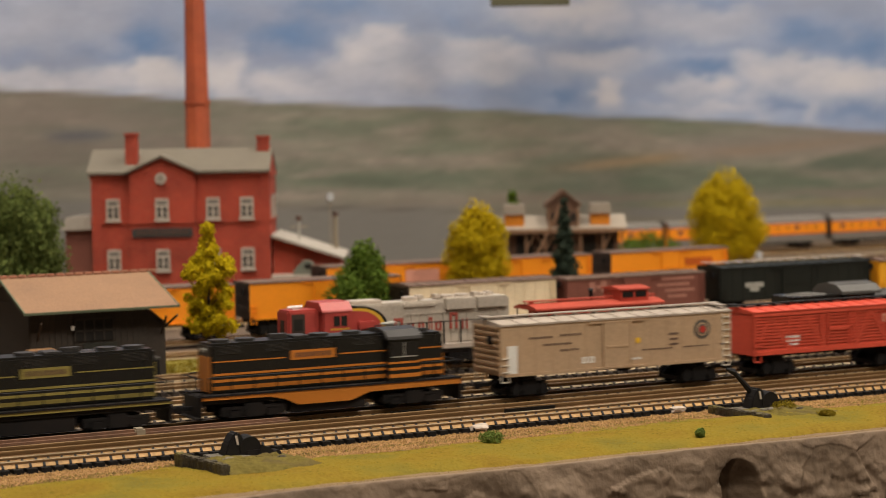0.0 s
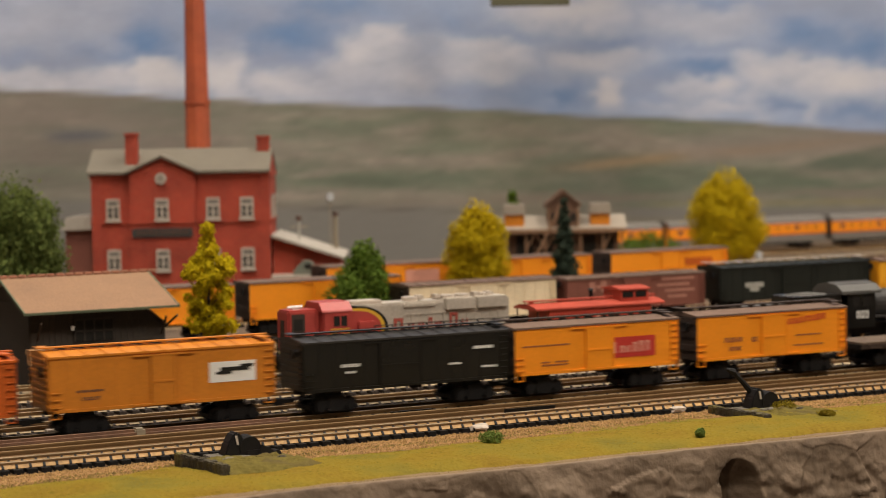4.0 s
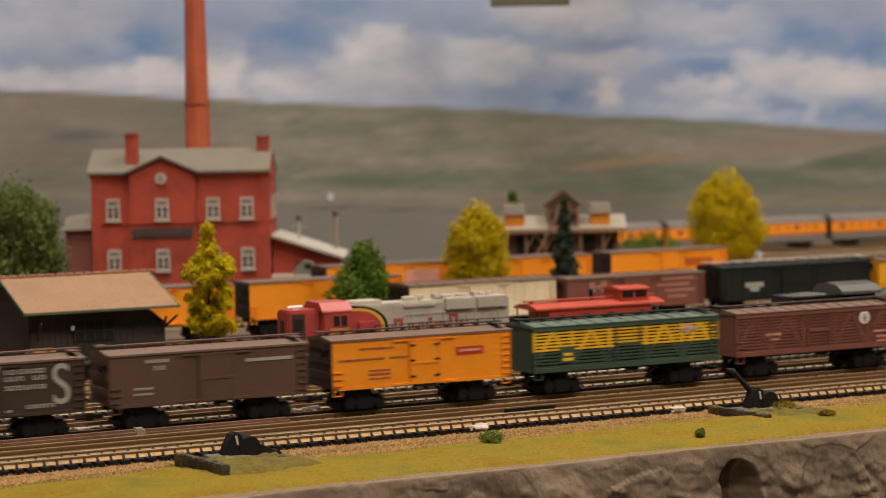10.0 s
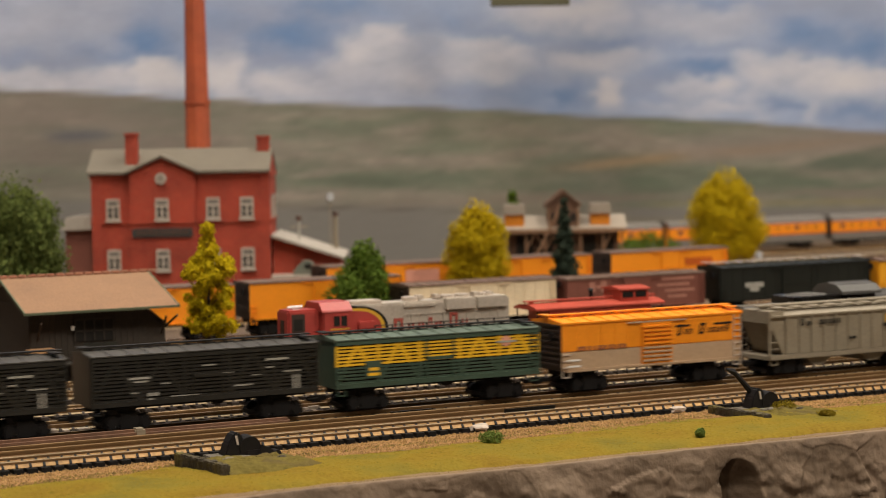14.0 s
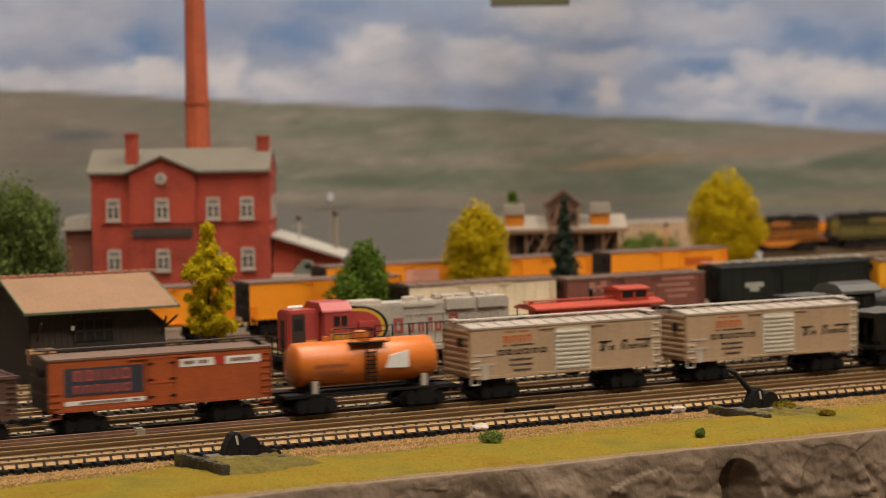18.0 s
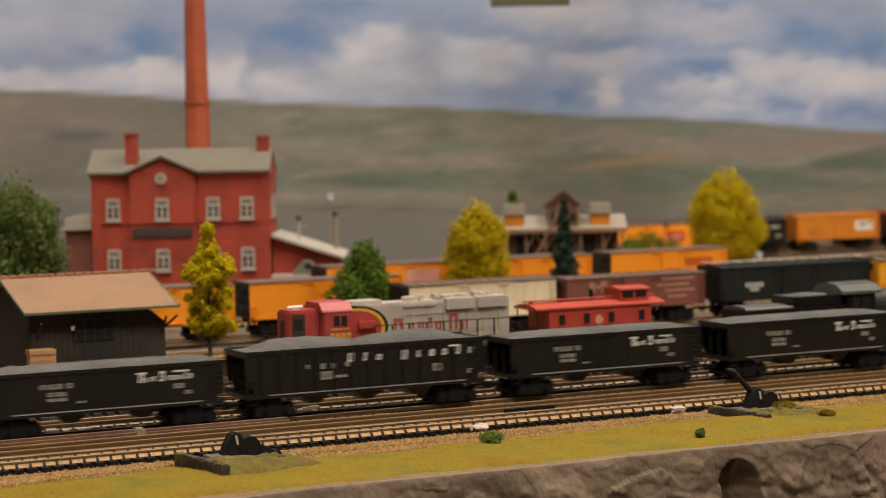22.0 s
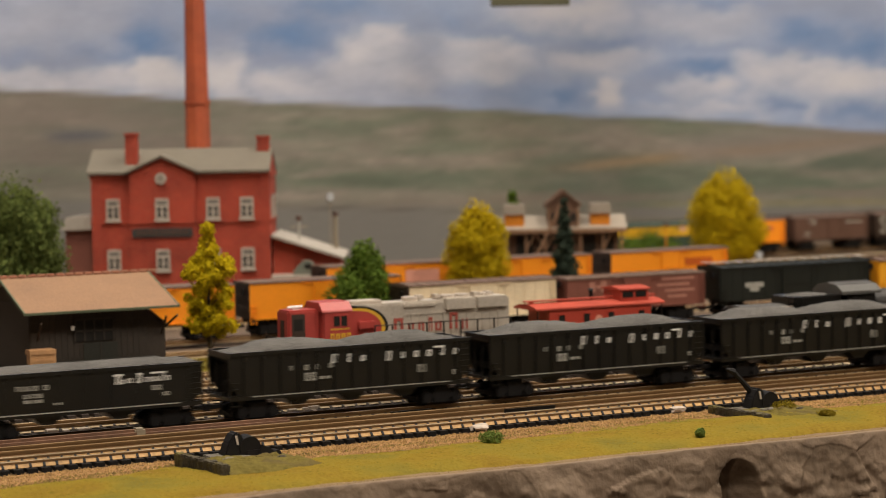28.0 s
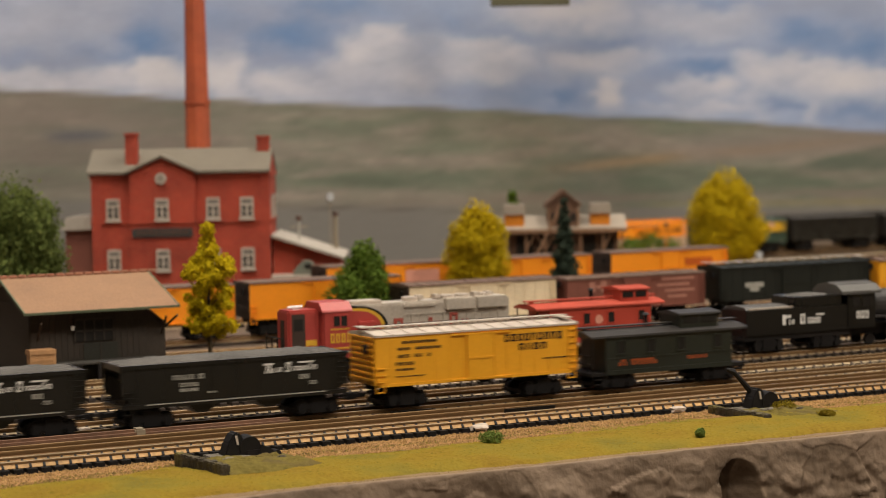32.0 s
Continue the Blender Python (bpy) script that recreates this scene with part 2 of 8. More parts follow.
def running_gear(car, length, inset=13.0, wheelbase=5.6):
    for x in (-length / 2 + inset, length / 2 - inset):
        tr = again("truck", BOLSTER_ME, car, x)
        for y in (-7.3, 7.3):
            again("sideframe", FRAME_ME, tr, 0, y)
        for w in (-wheelbase, wheelbase):
            again("wheelset", AXLE_ME, tr, w)
    again("coupler", COUPLER_ME, car, -length / 2, 0, 0, 0)
    again("coupler", COUPLER_ME, car, length / 2, 0, 0, 180)




# ---- backdrop: a printed sheet of hills and sky, bent back behind the station ----
def smooth_step(a, b, x):
    t = np.clip((x - a) / (b - a), 0, 1)
    return t * t * (3 - 2 * t)


def backdrop():
    """The sheet's line: 582 mm behind the main line at one end, 790 mm at the other. The track passes below it behind the station."""
    xs = np.concatenate([np.linspace(-420, 296, 140), np.linspace(300, 640, 110), np.linspace(645, 1400, 140)])
    ys = 582 + 208 * smooth_step(300, 620, xs)
    top = 520.0
    nz = 170
    cols = len(xs)
    verts, faces, uv = [], [], []
    # angle across the view and height over depth: the picture's own coordinates
    sx, cx = math.sin(0.46729), math.cos(0.46729)
    rx, ry = xs + 317.38, ys + 639.28
    depth = rx * sx + ry * cx
    across = (rx * cx - ry * sx) / depth
    for i in range(cols):
        low = GROUND
        for j in range(nz):
            f = (j / (nz - 1)) ** 1.15
            verts.append((xs[i] / 1000, ys[i] / 1000, (low + (top - low) * f) / 1000))
    for i in range(cols - 1):
        for j in range(nz - 1):
            a = i * nz + j
            if 352 < xs[i] < 470 and verts[a + 1][2] < 0.0325:
                continue
            faces.append((a, a + nz, a + nz + 1, a + 1))
    me = bpy.data.meshes.new("backdrop")
    me.from_pydata(verts, [], faces)
    v = np.array(verts) * 1000
    u = np.repeat(across, nz)
    h = (v[:, 2] - 95.16) / np.repeat(depth, nz)
    # picture plane of the print, in hundredths: x from -22 to 22 across the view, y up from the eye line
    X, Y = u * 100, h * 100
    tilt = 0.0184 * X
    rng = np.random.RandomState(5)

    def fbm(x, y, octaves=5, seed=0):
        out, amp = np.zeros_like(x), 1.0
        r = np.random.RandomState(seed)
        for o in range(octaves):
            g = r.rand(64, 64)
            fx, fy = np.floor(x).astype(int), np.floor(y).astype(int)
            tx, ty = x - fx, y - fy
            tx, ty = tx * tx * (3 - 2 * tx), ty * ty * (3 - 2 * ty)
            val = lambda i, j: g[(fx + i) % 64, (fy + j) % 64]
            out += amp * ((val(0, 0) * (1 - tx) + val(1, 0) * tx) * (1 - ty) + (val(0, 1) * (1 - tx) + val(1, 1) * tx) * ty - 0.5)
            x, y, amp = x * 2.03 + 3.1, y * 2.03 + 1.7, amp * 0.52
        return out

    P = Y + tilt
    # sky: lavender-grey haze, blue openings, cream heaps of cloud with crisp tops
    haze = np.array([0.315, 0.360, 0.500])
    mauve = np.array([0.320, 0.340, 0.445])
    blue = np.array([0.135, 0.225, 0.410])
    cream = np.array([0.620, 0.575, 0.600])
    wx_ = fbm(X * 0.55, P * 0.9, 5, 2)
    wy_ = fbm(X * 0.75, P * 1.3, 5, 3)
    n1 = fbm(X * 0.12, P * 0.42, 5, 1)
    n2 = fbm(X * 0.35, P * 0.8, 5, 9)
    u1, v1 = X + 1.3 * wx_, P + 0.65 * wy_
    hole, heap = np.zeros_like(X), np.zeros_like(X)
    for c0, c1, w0, w1, q in OPENINGS:
        hole = np.maximum(hole, q * np.exp(-((u1 - c0) / w0) ** 2 - ((v1 - c1) / w1) ** 2))
    for c0, c1, w0, w1, q in HEAPS:
        f = ((u1 - c0) / w0) ** 4 + np.where(v1 > c1, ((v1 - c1) / w1) ** 4, ((v1 - c1) / (w1 * 1.7)) ** 2)
        heap = np.maximum(heap, q * np.exp(-f))
    m_ = np.clip(0.5 + 1.3 * n1 - 0.02 * X, 0, 1)[:, None]
    col = haze * (1 - m_) + mauve * m_
    col = col * (1 + 0.16 * n2[:, None])
    k = np.clip(hole * (1 + 0.5 * n2), 0, 1)[:, None]
    col = col * (1 - k) + blue * k
    k = np.clip(heap * (0.95 + 0.75 * n2), 0, 1)[:, None]
    col = col * (1 - k) + cream * k
    # far hills
    ridge = 2.02 - 0.043 * (X + 21.7) + 0.10 * fbm(X * 0.3, X * 0, 3, 4) - 0.20 * smooth_step(14, 22, X)
    below = smooth_step(-0.10, 0.10, ridge - P)[:, None]
    g1 = fbm(X * 0.16, P * 1.3, 5, 6)
    g2 = fbm(X * 0.5, P * 3.2, 5, 7)
    olive = np.array([0.140, 0.155, 0.120])
    dun = np.array([0.230, 0.203, 0.178])
    dark = np.array([0.095, 0.115, 0.085])
    a = np.clip(0.5 + 1.2 * g1 + 0.55 * g2, 0, 1)[:, None]
    hill = olive * (1 - a) + dun * a
    b = np.clip(np.exp(-((P + 2.3 + 0.02 * X) / 0.75) ** 2) * (0.5 + 1.5 * fbm(X * 0.3, P * 2, 4, 8)), 0, 1)[:, None]
    hill = hill * (1 - b) + dark * b
    c = np.clip(np.exp(-((P + 1.55 - 0.094 * (X - 8.3)) / 0.26) ** 2) * smooth_step(4, 9, X) * (0.8 + fbm(X * .4, P * 3, 3, 12)), 0, 1)[:, None]
    hill = hill * (1 - c) + np.array([0.265, 0.190, 0.118]) * c
    c = np.exp(-((X + 18.2) / 1.3) ** 4 - ((P + 0.2) / 0.28) ** 2)[:, None] * 0.8
    hill = hill * (1 - c) + np.array([0.105, 0.112, 0.130]) * c
    # hedges and small fields, a darker crest, pale specks of farms
    patch = fbm(X * 1.1, P * 5.0, 3, 21)
    hill = hill * (1 + 0.30 * patch[:, None])
    crest = np.exp(-((ridge - P - 0.18) / 0.22) ** 2)[:, None] * 0.35
    hill = hill * (1 - crest) + dark * crest
    lilac = (np.exp(-((P + 0.25 - 0.05 * (X - 14)) / 0.45) ** 2) * smooth_step(9, 15, X) * 0.55)[:, None]
    hill = hill * (1 - lilac) + np.array([0.215, 0.190, 0.180]) * lilac
    # flat land below the hills
    plain = smooth_step(-3.45, -3.75, P + 0.012 * X)[:, None]
    field = np.array([0.165, 0.155, 0.130]) + 0.05 * g2[:, None] * np.array([1, 0.95, 0.8])
    slate = np.array([0.155, 0.150, 0.142])
    left = smooth_step(3.5, -1.0, X)[:, None]
    hill = hill * (1 - plain) + (field * (1 - left) + slate * left) * plain
    col = col * np.array([0.93, 1.0, 1.06])
    hill = hill * np.array([1.02, 1.0, 0.95])
    hill = hill * 1.09
    # green pasture along the foot of the hills, brown strips of ploughed land, a dark wooded slope and a grey road
    tones = ((np.exp(-((P + 2.45 + 0.012 * X) / 0.42) ** 4) * smooth_step(-8, 2, X) * (0.72 + 0.9 * fbm(X * 0.5, P * 2.5, 4, 31)), (0.112, 0.140, 0.098)),
             (np.exp(-((P + 3.42 - 0.02 * X) / 0.24) ** 2) * smooth_step(-12, -8, X) * (0.7 + 1.1 * fbm(X * 0.35, P * 4, 4, 33)), (0.195, 0.165, 0.135)),
             (np.exp(-((P + 3.55 - 0.01 * (X - 10)) / 0.10) ** 2) * smooth_step(9, 12, X) * (0.6 + 0.9 * fbm(X * 0.6, P * 3, 3, 35)), (0.240, 0.195, 0.080)),
             (smooth_step(-0.12, 0.22, 0.235 * (X - 16.6) - (P + 1.72)) * smooth_step(-2.1, -1.7, P) * smooth_step(15.8, 18.5, X) * (0.8 + 0.5 * fbm(X * 0.6, P * 2, 3, 36)), (0.098, 0.118, 0.088)),
             (np.exp(-((P + 0.95 - 0.085 * (X - 14)) / 0.55) ** 4) * smooth_step(10.5, 13.5, X) * 0.62, (0.205, 0.172, 0.150)),
             (np.exp(-((P + 3.86 + 0.02 * X) / 0.07) ** 2) * smooth_step(-10, -8, X) * smooth_step(5, 2, X) * (0.7 + 0.8 * fbm(X * 0.5, P * 3, 3, 41)), (0.120, 0.105, 0.088)),
             (np.exp(-((P + 3.98) / 0.20) ** 4) * smooth_step(8.0, 9.5, X) * 0.9, (0.175, 0.164, 0.155)),
             (np.exp(-((X - 1.0) / 4.5) ** 2 - ((P - 0.1) / 0.8) ** 2) * (0.55 + 0.9 * fbm(X * 0.5, P * 2, 4, 37)), (0.130, 0.142, 0.100)),
             (np.exp(-((X + 14.5) / 2.2) ** 2 - ((P - 1.1) / 0.45) ** 2) * 0.55, (0.128, 0.135, 0.112)),
             (smooth_step(-7, -14, X) * smooth_step(-3.4, -2.6, P) * (0.5 + 0.5 * fbm(X * 0.3, P * 1.5, 4, 51)), (0.178, 0.150, 0.128)),
             (np.exp(-((X + 17.6) / 1.5) ** 4 - ((P + 0.22 - 0.05 * (X + 17.6)) / 0.26) ** 2) * 0.85, (0.100, 0.104, 0.118)))
    for w, tone in tones:
        w = np.clip(w, 0, 1)[:, None]
        hill = hill * (1 - w) + np.array(tone) * w
    col = col * (1 - below) + hill * below
    att = me.color_attributes.new("print", "FLOAT_COLOR", "POINT")
    att.data.foreach_set("color", np.c_[col, np.ones(len(col))].astype(np.float32).ravel())
    m = bpy.data.materials.new("backdrop_print")
    m.use_nodes = True
    nt = m.node_tree
    bs = nt.nodes["Principled BSDF"]
    bs.inputs["Roughness"].default_value = 0.75
    at = nt.nodes.new("ShaderNodeVertexColor")
    at.layer_name = "print"
    no = nt.nodes.new("ShaderNodeTexNoise")
    no.inputs["Scale"].default_value = 220
    mx = nt.nodes.new("ShaderNodeMix")
    mx.data_type, mx.blend_type = "RGBA", "MULTIPLY"
    mx.inputs[0].default_value = 0.12
    nt.links.new(at.outputs[0], mx.inputs[6]), nt.links.new(no.outputs[0], mx.inputs[7]), nt.links.new(mx.outputs[2], bs.inputs["Base Color"])
    me.materials.append(m)
    ob = new("backdrop", me)
    so = ob.modifiers.new("board", "SOLIDIFY")
    so.thickness, so.offset = 0.003, 1.0
    return tagged(ob, "printed backdrop of grey-green hills under a cloudy blue sky", "backdrop", kind="structure")


# openings and heaps on the print: across, up, half width, half height, weight
OPENINGS = [(-13.9, 4.3, 1.5, 1.0, 1.0), (-16.4, 3.75, 2.6, 0.6, 0.75), (-20.5, 3.6, 2.2, 0.5, 0.5), (-7.2, 4.6, 2.6, 1.0, 0.9), (-5.2, 6.0, 2.4, 0.7, 0.8), (-10.2, 5.2, 2.0, 0.9, 0.4),
            (4.6, 4.75, 2.4, 0.42, 0.95), (8.2, 4.35, 2.2, 0.38, 0.75), (12.5, 3.95, 3.6, 0.3, 0.6), (17.6, 4.6, 2.6, 0.85, 0.75), (20.8, 4.2, 2.2, 0.9, 0.85), (12.9, 2.95, 2.3, 0.42, 0.95),
            (3.2, 1.9, 3.0, 0.7, 0.6), (5.3, 1.75, 1.2, 0.7, 0.7), (16.8, 1.3, 1.2, 0.34, 0.85), (20.3, 1.1, 2.0, 0.6, 0.85), (0.6, 5.2, 1.2, 0.5, 0.4), (13.5, 6.3, 2.4, 0.3, 0.4)]
HEAPS = [(-20.6, 2.55, 2.4, 0.62, 0.95), (-17.2, 2.55, 2.0, 0.5, 0.7), (-14.2, 2.75, 1.7, 0.75, 0.85), (-10.5, 2.85, 1.3, 1.15, 0.85), (-7.2, 2.25, 2.0, 0.75, 0.75),
         (-2.6, 3.55, 2.3, 1.15, 0.95), (-2.7, 4.75, 0.7, 0.35, 0.8), (1.8, 3.75, 2.3, 0.75, 0.9), (-4.6, 2.7, 1.6, 0.9, 0.65), (5.6, 5.95, 3.0, 0.75, 0.75), (12.3, 5.2, 3.2, 0.7, 0.5),
         (7.4, 3.5, 2.4, 0.36, 0.75), (7.9, 2.1, 1.0, 0.55, 0.85), (12.6, 2.15, 1.6, 0.4, 0.85), (17.0, 3.3, 2.2, 0.5, 0.95), (19.6, 2.75, 2.6, 0.62, 0.9),
         (15.8, 2.6, 1.4, 0.7, 0.6), (13.0, 1.1, 3.4, 0.3, 0.6), (17.9, 1.2, 0.4, 0.6, 0.5), (-18.8, 5.4, 3.6, 1.3, 0.35)]
backdrop()


# ---- rock face along the front edge ----
def rock_face():
    xs = np.concatenate([np.linspace(-330, -202, 60), np.linspace(-200, 240, 1150), np.linspace(242, 430, 80)])
    nx, nzz = len(xs), 100
    verts, faces = [], []
    for x in xs:
        edge = -117.5 + 3 * noise.noise((x * 0.02, 3.1, 0)) + 1.2 * noise.noise((x * 0.09, 1.1, 0))
        for j in range(nzz):
            f = (j / (nzz - 1)) ** 1.8
            z = GROUND - 0.3 - 110 * f
            warp = 2.5 * noise.noise((x * 0.05, z * 0.06, 2.0))
            bulge = 2.6 * noise.fractal(Vector((x * 0.045 + 0.02 * z, z * 0.05, 0.7)), 0.9, 2.1, 4) - 0.8 * max(0.0, 1 - 5 * abs(noise.noise((x * 0.05 + 0.03 * z, z * 0.07, 3.3))))
            # trowelled facets with crisp creases between them
            for size, deep, k in ((24.0, 1.7, 0.0), (9.0, 0.55, 5.0)):
                d, p = noise.voronoi((x / size + 0.12 * warp, z / (size * 0.72) + 0.1 * warp, k))
                c = noise.cell_vector(p[0] * 7.1)
                bulge += deep * ((c[0] - 0.5) + 0.9 * (c[1] - 0.5) * (x / size - p[0][0]) * 2 + 1.2 * (c[2] - 0.5) * (z / (size * 0.72) - p[0][1]) * 2)
                bulge -= 0.25 * deep * max(0.0, 1 - 6 * (d[1] - d[0])) * max(0.0, 0.4 + 2 * noise.noise((x * 0.03, z * 0.05, 12 + k)))
            bulge += 0.45 * noise.noise((x * 0.34 - 0.1 * z, z * 0.40, 8.3)) + 0.30 * noise.noise((x * 0.9, z * 0.7, 4.4)) + 1.1 * noise.noise((x * 0.12 + 0.05 * z, z * 0.11, 6.1))
            dx = (x - 49.0 + 0.10 * (z + 30)) / 7.0
            up = max(0.0, (z + 16.5) / 8.5)
            arch = min(1.0, max(0.0, (1 - dx * dx - up * up) * (3.0 if dx < 0 else 0.8)))
            y = edge - 8 * f ** 0.6 - bulge * min(1, 6 * f + 0.10) + 9 * arch
            verts.append((x / 1000, y / 1000, z / 1000))
    for i in range(nx - 1):
        for j in range(nzz - 1):
            a = i * nzz + j
            faces.append((a, a + 1, a + nzz + 1, a + nzz))
    base = len(verts)
    for x in xs:
        verts.append((x / 1000, -0.090, (GROUND - 0.3) / 1000))
    for i in range(nx - 1):
        faces.append((base + i, i * nzz, (i + 1) * nzz, base + i + 1))
    me = bpy.data.meshes.new("rock_face")
    me.from_pydata(verts, [], faces)
    for q in me.polygons:
        q.use_smooth = True
    me.materials.append(shader("plaster_rock", (0.170, 0.119, 0.079), 0.75, vary=0.34, fine=300, coarse=45, bump=1.0, dirt=(0.225, 0.160, 0.112), dirt_amount=0.6, gloss=0.25))
    ob = new("rock_face", me)
    so = ob.modifiers.new("body", "SOLIDIFY")
    so.thickness, so.offset = 0.004, -1
    tagged(ob, "sculpted grey-brown plaster rock face below the grass edge", "rock face", kind="structure")


rock_face()
TRAIN = []
HALF = 10.2


def glyph(bm, x0, x1, z0, z1, y, rng):
    """Plain bars of one letter's size."""
    w, h = x1 - x0, z1 - z0
    if h < 1.1 or w < 0.7:
        add_box(bm, x0, x1, y, y + 0.16, z0, z1)
        return
    k = rng.uniform(0.28, 0.36) * w
    bar = 0.2 * h
    add_box(bm, x0, x0 + k, y, y + 0.16, z0, z1)
    add_box(bm, x1 - k, x1, y, y + 0.16, z0, z1)
    if rng.random() < 0.75:
        add_box(bm, x0 + k, x1 - k, y, y + 0.15, z1 - bar, z1)
    if rng.random() < 0.6:
        add_box(bm, x0 + k, x1 - k, y, y + 0.15, z0, z0 + bar)


def marks(car, material, length, z0, z1, rows, half=HALF, name="lettering", label="", slope=0.0, dx=0.0, lean=0.0, both=True):
    """Rows of (from, to, bottom, top, count) as shares of the side. Both sides of the car carry them."""
    if len(rows) > 1:
        return [marks(car, material, length, z0, z1, [q], half, name, label, slope, dx, lean, both) for q in rows][0]
    bm = bmesh.new()
    rng = random.Random(int(length) + int(1000 * rows[0][0]) + int(700 * rows[0][2]))
    for a, b, c, d, n in rows:
        x0, x1, lo, hi = (a - 0.5) * length, (b - 0.5) * length, z0 + c * (z1 - z0), z0 + d * (z1 - z0)
        if not n:
            add_box(bm, x0, x1, -half - 0.16, -half + 0.02, lo, hi)
            continue
        step = (x1 - x0) / n
        for i in range(n):
            if n > 5 and hi - lo < 1.8 and rng.random() < 0.12:
                continue
            up = slope * i * step
            glyph(bm, x0 + i * step, x0 + (i + 0.74) * step, lo + up, hi + up, -half - 0.15, rng)
    if lean:
        foot = min(v.co.z for v in bm.verts)
        for v in bm.verts:
            v.co.x += lean * (v.co.z - foot)
    ob = part(name, bm, M[material], car, label)
    ob.location.x = dx / 1000
    if both:
        again(name, ob.data, car, dx, 0, 0, 180, label)
    return ob


def disc(car, material, x, z, r, half=HALF, name="emblem", label="", depth=0.2):
    bm = bmesh.new()
    add_tube(bm, (x, -half + 0.05, z), (x, -half - depth, z), r, 20)
    ob = part(name, bm, M[material], car, label)
    again(name, ob.data, car, 0, 0, 0, 180, label)
    return ob


def ladders(car, length, z0, z1, material, half=HALF, wide=3.4, left_full=False):
    for s in (-1, 1):
        for end in (-1, 1):
            full = end * s == -1 or left_full
            bm = bmesh.new()
            xa = end * (length / 2 - 0.5)
            xb = end * (length / 2 - 0.5 - wide)
            x0, x1 = min(xa, xb), max(xa, xb)
            n = 7 if full else 3
            for i in range(n):
                z = z0 + 1.0 + i * (z1 - z0 - 2.0) / 6.5
                add_box(bm, x0, x1, *sorted((s * (half - 0.05), s * (half + 0.45))), z, z + 0.35)
            if full:
                for x in (x0, x1 - 0.3):
                    add_box(bm, x, x + 0.3, *sorted((s * (half - 0.05), s * (half + 0.3))), z0, z1 - 0.6)
            add_box(bm, x0, x1, *sorted((s * (half - 0.8), s * (half - 0.1))), z0 - 2.6, z0 - 2.2)
            for x in (x0, x1 - 0.35):
                add_box(bm, x, x + 0.35, *sorted((s * (half - 0.8), s * (half - 0.1))), z0 - 2.4, z0 + 0.2)
            part("ladder", bm, M[material], car)


def roof_of(car, length, z1, material, walk_material, ribs=12, rise=1.5, half=HALF, seams=True, boards=True):
    bm = bmesh.new()
    e = half + 0.35
    add_prism(bm, [(-e, z1 - 0.3), (e, z1 - 0.3), (e, z1 + 0.35), (0, z1 + rise), (-e, z1 + 0.35)], -length / 2 - 0.25, length / 2 + 0.25)
    part("roof", bm, M[material], car)
    bm = bmesh.new()
    add_prism(bm, [(-e, z1 + 0.3), (e, z1 + 0.3), (e, z1 + 0.62), (0, z1 + rise + 0.3), (-e, z1 + 0.62)], -0.3, 0.3)
    rib = finish("roof_rib", bm)
    rib.materials.append(M[material])
    for i in range(ribs + 1 if seams else 0):
        again("roof_rib", rib, car, -length / 2 + 0.2 + i * (length - 0.4) / ribs)
    if not boards:
        return
    bm = bmesh.new()
    zt = z1 + rise + 0.75
    for y in (-1.55, -0.5, 0.55):
        add_box(bm, -length / 2 - 1.0, length / 2 + 1.0, y, y + 0.95, zt, zt + 0.4)
    for i in range(ribs):
        x = -length / 2 + 3 + i * (length - 6) / (ribs - 1)
        add_box(bm, x - 0.3, x + 0.3, -1.5, 1.5, z1 + rise - 0.2, zt + 0.01)
    for x, s in ((-length / 2 + 2.5, 1), (length / 2 - 2.5, -1)):
        add_box(bm, x - 1.6, x + 1.6, *sorted((s * 1.6, s * 8.5)), zt - 0.25, zt + 0.1)
    part("roofwalk", bm, M[walk_material], car)


def ends_of(car, length, z0, z1, material, ribs=7, half=HALF):
    bm = bmesh.new()
    add_box(bm, -0.1, 0.55, -half + 0.8, half - 0.8, 0, (z1 - z0) / ribs * 0.45, 0.2)
    rib = finish("end_rib", bm)
    rib.materials.append(M[material])
    for i in range(ribs):
        z = z0 + (i + 0.6) * (z1 - z0) / (ribs + 0.2)
        again("end_rib", rib, car, length / 2, 0, z), again("end_rib", rib, car, -length / 2, 0, z, 180)
    bm = bmesh.new()
    add_tube(bm, (-length / 2 - 0.6, -4, z0 + 12), (-length / 2 - 1.0, -4, z0 + 12), 1.7, 14)
    part("brake_wheel", bm, M["soot"], car)


def underframe(car, length, z0, material="soot", half=HALF):
    bm = bmesh.new()
    add_box(bm, -length / 2 + 1, length / 2 - 1, -1.4, 1.4, z0 - 1.9, z0 + 0.05)
    add_box(bm, 3, 8, -5, -2.6, z0 - 2.2, z0 + 0.05, 0.3)
    add_tube(bm, (-6, 4.5, z0 - 1.1), (1, 4.5, z0 - 1.1), 1.1, 10)
    for x in (-length / 2 + 13, length / 2 - 13):
        add_box(bm, x - 1.4, x + 1.4, -4, 4, z0 - 1.8, z0 + 0.05)
    part("underframe", bm, M[material], car)


